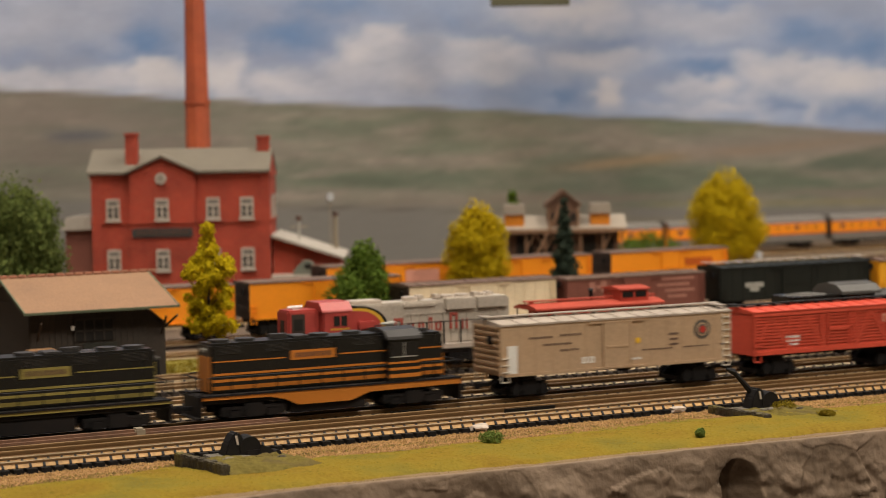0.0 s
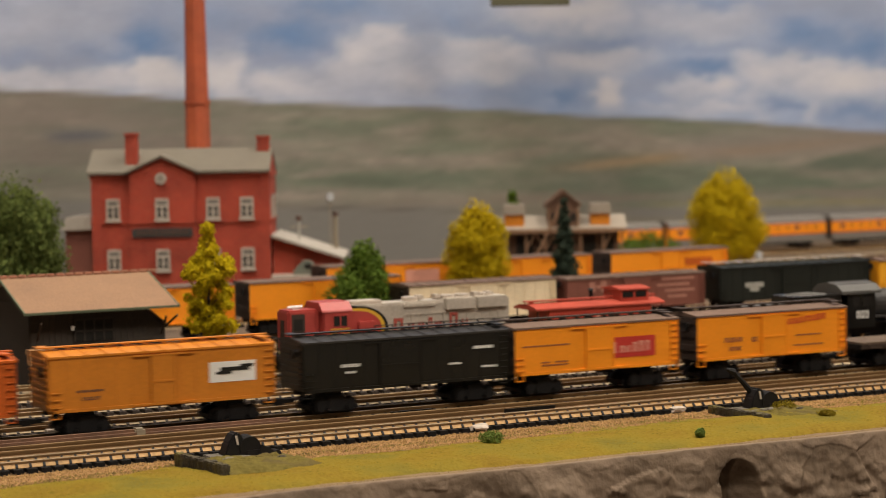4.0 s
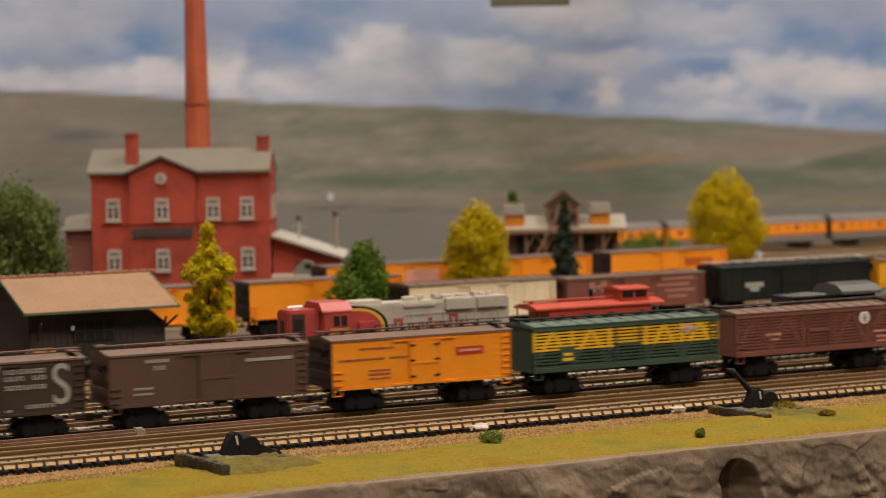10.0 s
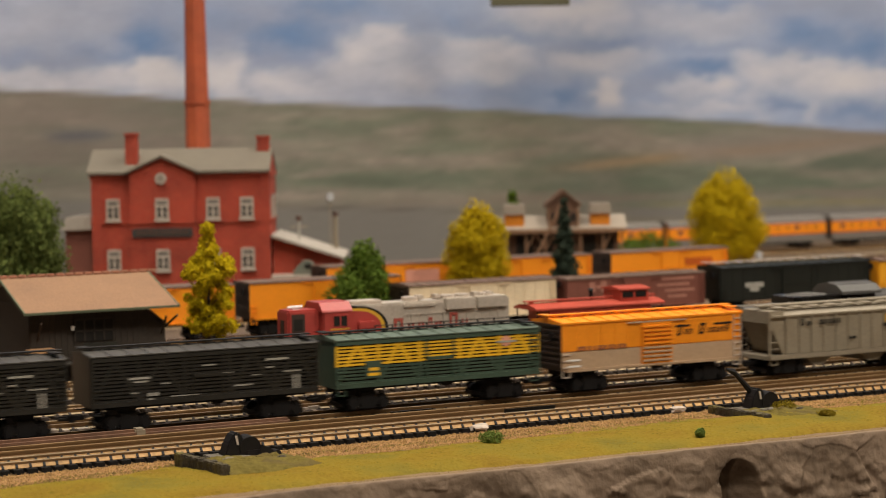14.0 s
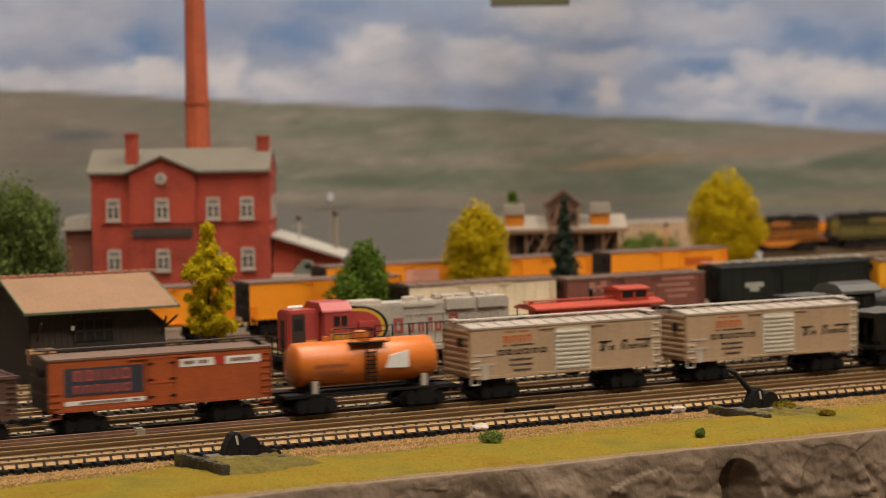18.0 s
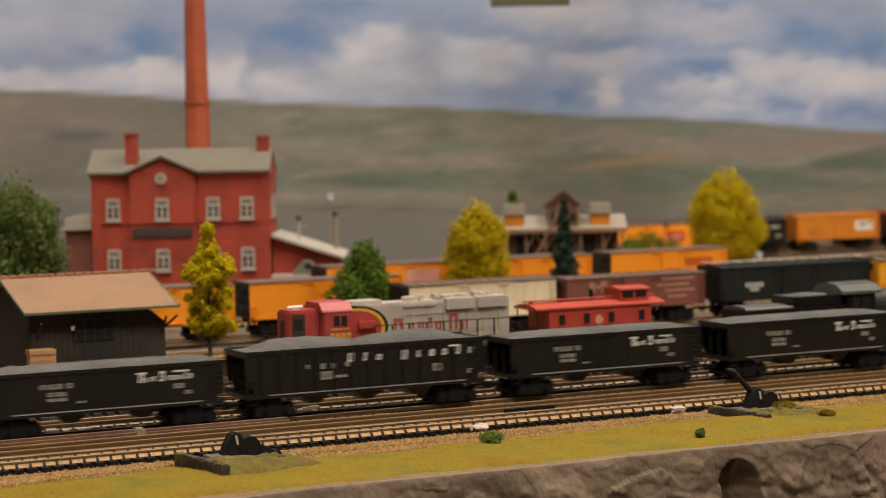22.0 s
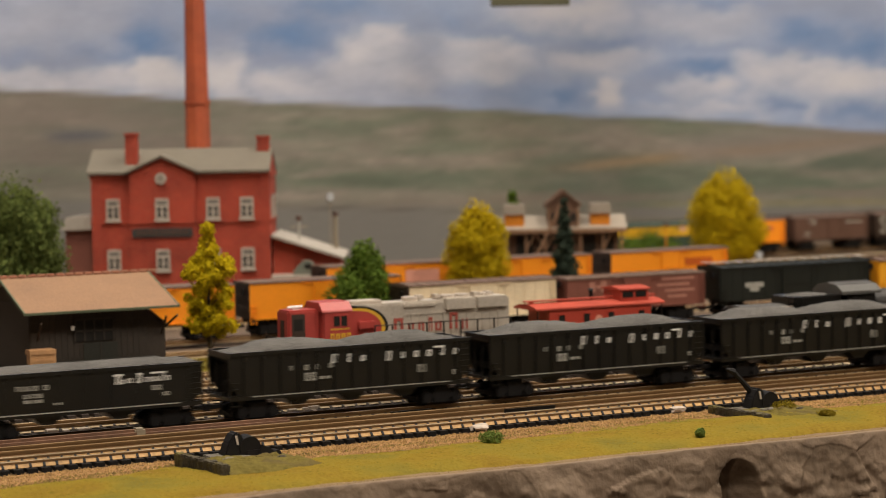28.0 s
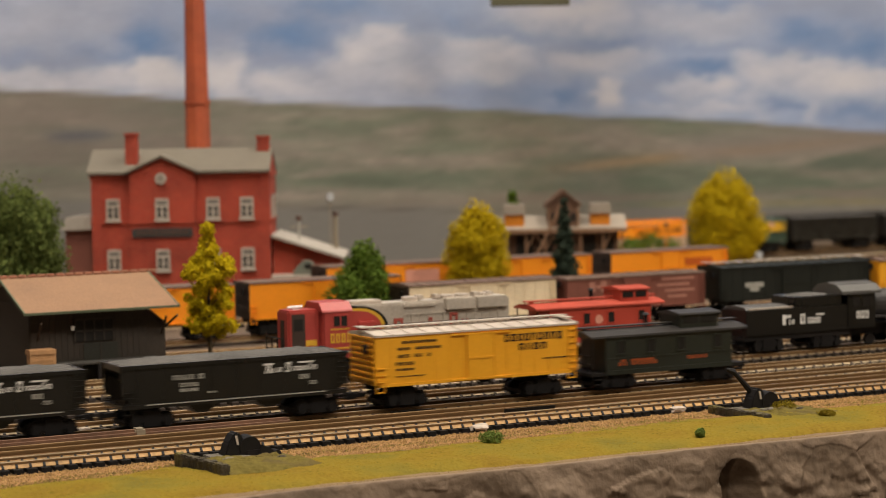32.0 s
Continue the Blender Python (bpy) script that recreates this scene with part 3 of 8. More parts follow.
def boxcar(label, length, colour, roof=None, walk=None, end=None, z0=8.7, z1=25.4, style="steel", door=(0.40, 0.60), door_colour=None,
           ladder=None, name="boxcar", lower=None, band=0.0, slats=None, hinges=False, rise=1.5, group="cars of the freight train", category="freight car", boards=True):
    """A closed car. style: steel, wood (boarded sides) or slats (a stock car with open boards)."""
    roof, walk, end = roof or colour, walk or roof or colour, end or colour
    car = thing(name, label, category, group=group)
    h = z1 - z0
    if style == "slats":
        boxes("body", M[colour if colour in ("red", "oxide") else "ink"], car, (-length / 2 + 1, length / 2 - 1, -HALF + 0.62, HALF - 0.62, z0, z1 - 0.2))
        rows = 11
        for s in (-1, 1):
            y = sorted((s * (HALF - 0.6), s * HALF))
            for i in range(rows):
                za = z0 + 1.6 + i * (h - 3.0) / rows
                c = slats[1] if i >= rows - round(slats[2] * 1.25) else slats[0]
                boxes("slat", M[c], car, (-length / 2 + 0.6, length / 2 - 0.6, *y, za, za + (h - 3.0) / rows * 0.56))
            bm = bmesh.new()
            y = sorted((s * (HALF - 1.0), s * (HALF + 0.35)))
            zm = z0 + 1.5 + (rows - round(slats[2] * 1.25)) * (h - 3.0) / rows
            pieces = ((M[colour], z0 + 0.6, min(zm, z1 - 0.5)), (M[slats[1]], zm, z1 - 1.4)) if slats[2] else ((M[colour], z0 + 0.6, z1 - 0.5),)
            add_box(bm, -length / 2, length / 2, *y, z0, z0 + 1.6)
            add_box(bm, -length / 2, length / 2, *y, z1 - 1.5, z1)
            part("side_frame", bm, M[colour], car)
            for mat, za, zb in pieces:
                bm = bmesh.new()
                add_box(bm, -0.5, 0.5, *sorted((s * (HALF - 0.9), s * (HALF + 0.15))), za, zb)
                post = finish("side_post", bm)
                post.materials.append(mat)
                k = (length - 1) / 10
                for i in (0, 2, 4, 6, 8, 10):
                    again("side_post", post, car, -length / 2 + 0.5 + i * k)
                lo, hi = max(za, z0 + 1.2), min(zb, z1 - 1.4)
                fa, fb = (lo - z0 - 1.2) / (h - 2.6), (hi - z0 - 1.2) / (h - 2.6)
                for q in (-1, 1):
                    bm = bmesh.new()
                    add_prism(bm, [(q * k * fa - 0.6, lo), (q * k * fa + 0.6, lo), (q * k * fb + 0.6, hi), (q * k * fb - 0.6, hi)], *sorted((s * (HALF - 0.8), s * (HALF + 0.1))), axis="y")
                    brace = finish("side_brace", bm)
                    brace.materials.append(mat)
                    for i in (0, 2, 6, 8) if q > 0 else (2, 4, 8, 10):
                        again("side_brace", brace, car, -length / 2 + 0.5 + i * k)
            boxes("door", M[colour], car, (-5.5, -4.9, *y, z0 + 1.2, z1 - 1), (4.9, 5.5, *y, z0 + 1.2, z1 - 1), (-5.5, 5.5, *y, z0 + h * 0.48, z0 + h * 0.55))
        for s in (-1, 1):
            boxes("end_wall", M[end], car, (*sorted((s * (length / 2 - 1.2), s * length / 2)), -HALF, HALF, z0, z1 - 0.2))
    else:
        bm = bmesh.new()
        add_box(bm, -length / 2, length / 2, -HALF, HALF, z0 + band * h, z1, 0.25)
        part("body", bm, M[colour], car)
        if lower:
            bm = bmesh.new()
            add_box(bm, -length / 2, length / 2, -HALF, HALF, z0, z0 + band * h - 0.05, 0.2)
            part("lower_body", bm, M[lower], car)
        for s in (-1, 1):
            if style != "wood":
                seam = bmesh.new()
                add_box(seam, -0.22, 0.22, -0.09, 0.09, z0 + band * h + 0.3, z1 - 0.8)
                seam = finish("side_seam", seam)
                seam.materials.append(M[colour])
                for i in range(15):
                    x = -length / 2 + 0.6 + i * (length - 1.2) / 14
                    if not door[0] - 0.01 < 0.5 - s * x / length < door[1] + 0.01:
                        again("side_seam", seam, car, x, s * (HALF + 0.05))
            boxes("side_sill", M[lower or colour], car, (-length / 2 + 2, length / 2 - 2, *sorted((s * (HALF - 1), s * (HALF + 0.25))), z0 - 0.55, z0 + 0.5))
            # door
            bm = bmesh.new()
            xa, xb = (door[0] - 0.5) * length * -s, (door[1] - 0.5) * length * -s
            x0, x1 = min(xa, xb), max(xa, xb)
            y = sorted((s * (HALF - 0.05), s * (HALF + 0.5)))
            add_box(bm, x0, x1, *y, z0 + 0.4, z1 - 1.0, 0.12)
            leaf = part("door", bm, M[door_colour or colour], car)
            if style == "steel" and door_colour:
                for i in range(9):
                    z = z0 + 1.2 + i * (h - 3) / 9
                    boxes("door_rib", M[lower if lower and z < z0 + band * h - 0.6 else door_colour], leaf, (x0 + 0.4, x1 - 0.4, *sorted((s * (HALF + 0.4), s * (HALF + 1.0))), z, z + 0.9), bevel=0.2)
            else:
                for x in (x0, x1 - 0.5):
                    boxes("door_stile", M[colour], leaf, (x, x + 0.5, *sorted((s * (HALF + 0.4), s * (HALF + 0.75))), z0 + 0.4, z1 - 1.0))
                boxes("door_bar", M[colour], leaf, (x0, x1, *sorted((s * (HALF + 0.4), s * (HALF + 0.7))), z0 + h * 0.42, z0 + h * 0.46))
            boxes("door_track", M[lower or colour], car, (x0 - 6, x1 + 6, *sorted((s * (HALF - 0.05), s * (HALF + 0.7))), z0 - 0.2, z0 + 0.45),
                  (x0 - 6, x1 + 6, *sorted((s * (HALF - 0.05), s * (HALF + 0.6))), z1 - 1.3, z1 - 0.8))
            if hinges:
                for x, q in ((x0, -1), (x1, 1)):
                    for f in (0.16, 0.5, 0.82):
                        z = z0 + f * h
                        bm = bmesh.new()
                        add_prism(bm, [(x - q * 0.2, z - 0.6), (x - q * 0.2, z + 0.6), (x - q * 2.6, z)], *sorted((s * (HALF + 0.4), s * (HALF + 0.75))), axis="y")
                        part("hinge", bm, M["ink"], car)
                boxes("door_step", M["ink"], car, (x0 + 1.0, x1 - 1.0, *sorted((s * (HALF - 0.3), s * (HALF + 0.4))), z0 - 1.2, z0 + 0.3))
        ends_of(car, length, z0 + 0.3, z1, end, 8 if style == "steel" else 3)
        if end != colour:
            for s in (-1, 1):
                boxes("end_wall", M[end], car, (*sorted((s * (length / 2 - 0.2), s * (length / 2 + 0.12))), -HALF - 0.05, HALF + 0.05, z0, z1))
    roof_of(car, length, z1, roof, walk, rise=rise, seams=style != "wood", boards=boards)
    ladders(car, length, z0, z1, ladder or colour)
    underframe(car, length, z0)
    running_gear(car, length)
    return car


def coal_load(car, length, half, z, seed, heaps=2):
    rng = random.Random(seed)
    nx, ny = 60, 16
    bm = bmesh.new()
    grid = []
    for i in range(nx + 1):
        row = []
        for j in range(ny + 1):
            x, y = -length / 2 + length * i / nx, -half + 2 * half * j / ny
            e = min(1, 3.0 * min(i, nx - i) / nx * 2.2) * (1 - (2 * j / ny - 1) ** 4)
            if heaps:
                hgt = e * (1.0 + 2.5 * abs(math.sin(math.pi * heaps * i / nx)) ** 0.8)
            else:
                hgt = 0.5 + e * 1.2
            hgt += 0.45 * noise.noise((x * 0.9 + seed, y * 0.9, 0)) + 0.4 * noise.noise((x * 2.3, y * 2.3, seed))
            row.append(bm.verts.new((x, y, z + hgt)))
        grid.append(row)
    for i in range(nx):
        for j in range(ny):
            bm.faces.new((grid[i][j], grid[i + 1][j], grid[i + 1][j + 1], grid[i][j + 1]))
    lo = [bm.verts.new((sx * length / 2, sy * half, z - 3)) for sx, sy in ((-1, -1), (1, -1), (1, 1), (-1, 1))]
    bm.faces.new(lo)
    part("coal_load", bm, M["coal"], car, "heaped grey-black coal load")


def hopper(label, length, kind, seed=1, colour="black", load=True, letter="white", z1=23.2):
    """Open-top hopper. kind a: smooth outside with slanting script; b: ribbed, spaced letters."""
    car = thing("hopper_car", label, "freight car", group="cars of the freight train")
    z0, half, t = 8.0, 9.7, 0.7
    slope = 13.0
    for s in (-1, 1):
        bm = bmesh.new()
        y = sorted((s * (half - t), s * half))
        L = length / 2
        cut = 3.5
        add_prism(bm, [(-L, z1), (-L, z1 - 9), (-L + cut, z0 + 0.5), (L - cut, z0 + 0.5), (L, z1 - 9), (L, z1)], *y, axis="y")
        part("side", bm, M[colour], car)
        n = 13 if kind == "b" else 9
        wide, deep = (0.45, 0.7) if kind == "b" else (0.18, 0.16)
        rib = bmesh.new()
        add_box(rib, -wide, wide, *sorted((s * (half - 0.1), s * (half + deep))), z0 + 0.8, z1 - 0.8)
        rib = finish("side_rib", rib)
        rib.materials.append(M[colour])
        for i in range(n):
            again("side_rib", rib, car, -L + 5.5 + i * (length - 11) / (n - 1))
        boxes("top_rail", M[colour], car, (-L - 0.2, L + 0.2, *sorted((s * (half - 0.9), s * (half + 0.6))), z1 - 0.7, z1 + 0.35))
        boxes("side_sill", M[colour], car, (-L, L, *sorted((s * (half - 0.9), s * (half + 0.35))), z0 - 0.6, z0 + 0.8))
        # grey strip stands in for the highlight along the glossy black sill
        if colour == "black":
            boxes("sill_highlight", M["grey"], car, (-L + 8, L - 8, *sorted((s * (half + 0.3), s * (half + 0.42))), z0 + 0.35, z0 + 0.7), label="pale grey strip as a painted highlight on the sill edge")
    for s in (-1, 1):
        bm = bmesh.new()
        x = s * length / 2
        add_prism(bm, [(x, z1 - 1.5), (x - s * 0.8, z1 - 0.2), (x - s * slope, z0 + 1), (x - s * (slope - 0.9), z0 + 0.4)], -half + t, half - t, axis="y")
        part("slope_sheet", bm, M[colour], car)
        boxes("end_top", M[colour], car, (*sorted((x - s * 0.8, x)), -half + t, half - t, z1 - 1.6, z1 + 0.2))
        bm = bmesh.new()
        for y in (-half + 0.5, -3.2, 2.6, half - 1.1):
            add_box(bm, *sorted((x - s * 0.9, x - s * 0.2)), y, y + 0.6, z0, z1 - 4.0)
        add_box(bm, *sorted((x - s * 9, x)), -half + 0.6, half - 0.6, z0 - 0.6, z0 + 0.5)
        part("end_frame", bm, M[colour], car)
    # discharge chutes
    for x in (-length * 0.22, 0.0, length * 0.22) if kind == "b" else (-length * 0.15, length * 0.15):
        bm = bmesh.new()
        add_prism(bm, [(x - 6.5, z0 + 0.5), (x + 6.5, z0 + 0.5), (x + 2.2, z0 - 3.4), (x - 2.2, z0 - 3.4)], -half + 1.2, half - 1.2, axis="y")
        part("chute", bm, M[colour], car)
    ladders(car, length, z0, z1 + 0.3, colour, half=half)
    if load:
        coal_load(car, length - 1.8, half - t, z1 - 0.3, seed, 2 if kind == "b" else 0)
    else:
        boxes("floor", M["dark_brown"], car, (-length / 2 + slope, length / 2 - slope, -half + t, half - t, z0 + 1, z0 + 1.4))
    running_gear(car, length, 10.5)
    if letter:
        if kind == "a":
            marks(car, letter, length, z0, z1, [(0.625, 0.652, 0.60, 0.85, 1), (0.618, 0.66, 0.80, 0.85, 0), (0.650, 0.668, 0.60, 0.71, 1), (0.675, 0.700, 0.62, 0.73, 2), (0.712, 0.742, 0.60, 0.85, 1),
                                                (0.748, 0.815, 0.62, 0.73, 3), (0.815, 0.835, 0.62, 0.85, 1), (0.775, 0.842, 0.805, 0.85, 0), (0.840, 0.86, 0.62, 0.74, 1)], half, lean=0.18)
            marks(car, "grey", length, z0, z1, [(0.22, 0.315, 0.60, 0.72, 4), (0.33, 0.36, 0.60, 0.72, 1), (0.25, 0.33, 0.42, 0.52, 4), (0.25, 0.33, 0.30, 0.38, 5), (0.37, 0.41, 0.22, 0.27, 2), (0.78, 0.83, 0.40, 0.52, 2), (0.82, 0.86, 0.25, 0.34, 2)], half, "data_panel")
        else:
            marks(car, letter, length, z0, z1, [(0.41, 0.44, 0.66, 0.86, 1), (0.475, 0.49, 0.66, 0.84, 1), (0.53, 0.555, 0.66, 0.78, 1), (0.635, 0.665, 0.62, 0.84, 1), (0.70, 0.72, 0.66, 0.80, 1),
                                                (0.755, 0.78, 0.66, 0.80, 1), (0.81, 0.835, 0.66, 0.80, 1), (0.865, 0.89, 0.66, 0.88, 1), (0.84, 0.88, 0.84, 0.88, 0), (0.925, 0.95, 0.66, 0.80, 1)], half + 0.55, lean=0.1)
            marks(car, "grey", length, z0, z1, [(0.24, 0.255, 0.56, 0.66, 1), (0.30, 0.32, 0.54, 0.66, 1), (0.345, 0.365, 0.54, 0.66, 1), (0.40, 0.42, 0.56, 0.66, 1), (0.30, 0.35, 0.30, 0.48, 2), (0.36, 0.41, 0.32, 0.38, 2), (0.77, 0.81, 0.30, 0.48, 2), (0.92, 0.95, 0.2, 0.3, 1)], half + 0.55, "data_panel")
            boxes("reservoir", M["soot"], car, (-length / 2 + 3, -length / 2 + 8.5, -6, 6, z0 + 2.8, z0 + 5.2), bevel=0.3)
    return car


def covered_hopper():
    L, z0, z1, half = 74, 7.0, 25.2, 9.8
    car = thing("covered_hopper_car", "weathered light grey covered hopper with yellow and dark emblem", "freight car", group="cars of the freight train")
    bm = bmesh.new()
    add_prism(bm, [(-half, z0 + 1.5), (half, z0 + 1.5), (half, z1 - 2.0), (half - 2.4, z1), (-half + 2.4, z1), (-half, z1 - 2.0)], -L / 2 + 7, L / 2 - 7)
    part("body", bm, M["dull_grey"], car)
    for s in (-1, 1):
        bm = bmesh.new()
        x = s * L / 2
        add_prism(bm, [(x - s * 0.4, z1 - 0.4), (x - s * 7.0, z1 - 0.4), (x - s * 7.0, z0 + 2), (x - s * 6.2, z0 + 2), (x - s * 0.4, z1 - 5)], -half + 0.3, half - 0.3, axis="y")
        part("slope_sheet", bm, M["dull_grey"], car)
        bm = bmesh.new()
        for y in (-half + 0.2, half - 0.8):
            add_box(bm, *sorted((x - s * 0.9, x)), y, y + 0.6, z0, z1 - 0.4)
            add_tube(bm, (x - s * 0.6, y + 0.3, z1 - 3), (x - s * 6.8, y + 0.3, z0 + 1.2), 0.35, 6)
        add_box(bm, *sorted((x - s * 8, x)), -half, half, z0 - 0.6, z0 + 0.9)
        part("end_frame", bm, M["dull_grey"], car)
        for i in range(11):
            xx = -L / 2 + 8 + i * (L - 16) / 10
            boxes("side_rib", M["dull_grey"], car, (xx - 0.35, xx + 0.35, *sorted((s * (half - 0.1), s * (half + 0.55))), z0 + 1.6, z1 - 2.1))
        bm = bmesh.new()
        add_box(bm, -L / 2, L / 2, *sorted((s * (half - 0.9), s * (half + 0.5))), z0 - 0.4, z0 + 1.3)
        add_box(bm, -L / 2 + 1, L / 2 - 1, *sorted((s * (half - 0.9), s * (half + 0.6))), z1 - 2.6, z1 - 1.9)
        part("side_rail", bm, M["dull_grey"], car)
    for i in range(8):
        x = -L / 2 + 8 + i * (L - 16) / 7
        for y in (-6.5, 1.9):
            boxes("hatch", M["dull_grey"], car, (x - 2.2, x + 2.2, y, y + 4.6, z1 - 0.05, z1 + 0.8), bevel=0.2)
    boxes("roofwalk", M["dull_grey"], car, (-L / 2, L / 2, -1.6, 1.6, z1 + 0.9, z1 + 1.4), (-L / 2, L / 2, -8.6, -7.2, z1 + 0.5, z1 + 0.9), (-L / 2, L / 2, 7.2, 8.6, z1 + 0.5, z1 + 0.9))
    for x in (-13, 13):
        bm = bmesh.new()
        add_prism(bm, [(x - 9, z0 + 1.6), (x + 9, z0 + 1.6), (x + 2.5, z0 - 3.6), (x - 2.5, z0 - 3.6)], -half + 1.5, half - 1.5, axis="y")
        part("chute", bm, M["dull_grey"], car)
    ladders(car, L, z0, z1, "dull_grey", half=half)
    marks(car, "ink", L, z0, z1, [(0.19, 0.22, 0.66, 0.80, 1), (0.23, 0.26, 0.64, 0.74, 2), (0.31, 0.45, 0.66, 0.76, 6), (0.50, 0.55, 0.3, 0.36, 3)], half + 0.5)
    disc(car, "lemon", 20, 19.6, 2.6, half + 0.5, "emblem", "yellow round emblem with dark band")
    marks(car, "ink", L, z0, z1, [(0.72, 0.82, 0.52, 0.60, 0)], half + 0.68, "emblem_band")
    running_gear(car, L, 10.0)
    return car


def flat_car():
    L = 99
    car = thing("flat_car", "empty flat car with weathered tan plank deck", "freight car", group="cars of the freight train")
    deck = shader("deck_plank", (0.110, 0.072, 0.046), 0.75, vary=0.4, fine=700, coarse=90, dirt=(0.06, 0.036, 0.022), dirt_amount=0.6)
    bm = bmesh.new()
    add_box(bm, -2.45 / 2, 2.45 / 2, -9.8, 9.8, 9.6, 10.4)
    me = finish("plank", bm)
    me.materials.append(deck)
    for i in range(39):
        again("plank", me, car, -L / 2 + 1.5 + i * 2.527, 0, random.Random(i).uniform(-0.06, 0.06))
    for s in (-1, 1):
        bm = bmesh.new()
        add_prism(bm, [(-L / 2, 9.6), (-L / 2, 8.0), (-L / 2 + 18, 7.4), (-L / 2 + 26, 5.6), (L / 2 - 26, 5.6), (L / 2 - 18, 7.4), (L / 2, 8.0), (L / 2, 9.6)], *sorted((s * 8.9, s * 9.7)), axis="y")
        part("side_sill", bm, M["dark_brown"], car)
        for i in range(13):
            x = -L / 2 + 4 + i * (L - 8) / 12
            boxes("stake_pocket", M["dark_brown"], car, (x - 0.7, x + 0.7, *sorted((s * 9.6, s * 10.3)), 8.1, 9.5))
    boxes("underframe", M["soot"], car, (-L / 2 + 1, L / 2 - 1, -2, 2, 5.2, 9.6), (-L / 2, -L / 2 + 1.2, -9.4, 9.4, 7.6, 9.6), (L / 2 - 1.2, L / 2, -9.4, 9.4, 7.6, 9.6))
    running_gear(car, L, 15)
    return car


def tank_car():
    L = 64
    car = thing("tank_car", "glossy orange tank car with dome platform and white placard", "freight car", group="cars of the freight train")
    m = shader("tank_orange", (0.57, 0.150, 0.02), 0.38, vary=0.2, coarse=60, dirt=(0.42, 0.10, 0.02), dirt_amount=0.5)
    bm = bmesh.new()
    r, zc, half = 7.7, 16.6, 26.8
    prof = [(-half, 0.05), (-half + 0.15, r * 0.55), (-half + 0.9, r * 0.86), (-half + 2.0, r)] 
    prof += [(half - 2.0, r), (half - 0.9, r * 0.86), (half - 0.15, r * 0.55), (half, 0.05)]
    rings = [[bm.verts.new((x, rr * math.cos(a * math.pi / 16), zc + rr * math.sin(a * math.pi / 16))) for a in range(32)] for x, rr in prof]
    for p, q in zip(rings, rings[1:]):
        for i in range(32):
            bm.faces.new((p[i], p[(i + 1) % 32], q[(i + 1) % 32], q[i]))
    part("tank", bm, m, car, smooth=True)
    bm = bmesh.new()
    add_tube(bm, (0, 0, zc + r - 1.5), (0, 0, zc + r + 2.2), 3.2, 20)
    add_tube(bm, (0, 0, zc + r + 2.2), (0, 0, zc + r + 2.9), 2.6, 20, 1.6)
    add_box(bm, -14.5, -12, -1, 1, zc + r - 0.6, zc + r + 1.6, 0.3)
    part("dome", bm, m, car)
    boxes("dome_platform", M["soot"], car, (-7, 7, -7.6, -3.4, zc + r - 1.0, zc + r - 0.6), (-7, 7, 3.4, 7.6, zc + r - 1.0, zc + r - 0.6))
    bm = bmesh.new()
    for y in (-7.6, 7.6):
        for x in (-7, 0, 7):
            add_tube(bm, (x, y, zc + r - 0.8), (x, y, zc + r + 3.0), 0.22, 6)
        add_tube(bm, (-7, y, zc + r + 3.0), (7, y, zc + r + 3.0), 0.22, 6)
        add_tube(bm, (-7, y, zc + r + 1.1), (7, y, zc + r + 1.1), 0.2, 6)
    part("dome_railing", bm, M["soot"], car)
    for s in (-1, 1):
        bm = bmesh.new()
        for x in (-2.0, 1.6):
            add_box(bm, x, x + 0.4, *sorted((s * 8.0, s * 8.6)), 8, zc + r - 0.8)
        for i in range(10):
            add_box(bm, -2.0, 2.0, *sorted((s * 8.0, s * 8.6)), 9 + i * 1.4, 9.35 + i * 1.4)
        part("ladder", bm, M["soot"], car)
        bm = bmesh.new()
        add_prism(bm, [(5.6, 14.6), (14.4, 14.2), (14.4, 20.2), (7.4, 18.8)], *sorted((s * 7.4, s * 8.0)), axis="y")
        if s > 0:
            bmesh.ops.rotate(bm, cent=(0, 0, 0), matrix=Matrix.Rotation(math.pi, 3, "Z"), verts=bm.verts)
            bmesh.ops.scale(bm, vec=(1, -1, 1), verts=bm.verts)
        part("placard", bm, M["white"], car, "white slanted placard")
    for x in (-21, 21):
        bm = bmesh.new()
        add_prism(bm, [(-7, 6.8), (7, 6.8), (7.2, 11.5), (5.0, 10.4), (-5.0, 10.4), (-7.2, 11.5)], x - 1.4, x + 1.4)
        part("saddle", bm, M["soot"], car)
    boxes("saddle_strap", M["silver_roof"], car, (-21.5, -19.5, -7.4, -6.4, 7.4, 11.6), (19.5, 21.5, -7.4, -6.4, 7.4, 11.6), (-21.5, -19.5, 6.4, 7.4, 7.4, 11.6), (19.5, 21.5, 6.4, 7.4, 7.4, 11.6), label="bright metal saddle plate")
    boxes("frame", M["soot"], car, (-L / 2, L / 2, -2.2, 2.2, 5.6, 7.6), (-L / 2, -L / 2 + 7, -9, 9, 6.4, 7.6), (L / 2 - 7, L / 2, -9, 9, 6.4, 7.6), (-L / 2 + 7, L / 2 - 7, -8.4, -7.8, 6.6, 7.4), (-L / 2 + 7, L / 2 - 7, 7.8, 8.4, 6.6, 7.4))
    marks(car, "oxide", 49, 9, 23, [(0.08, 0.34, 0.50, 0.58, 7), (0.10, 0.30, 0.36, 0.42, 6)], 7.72)
    running_gear(car, L, 11.5)
    return car


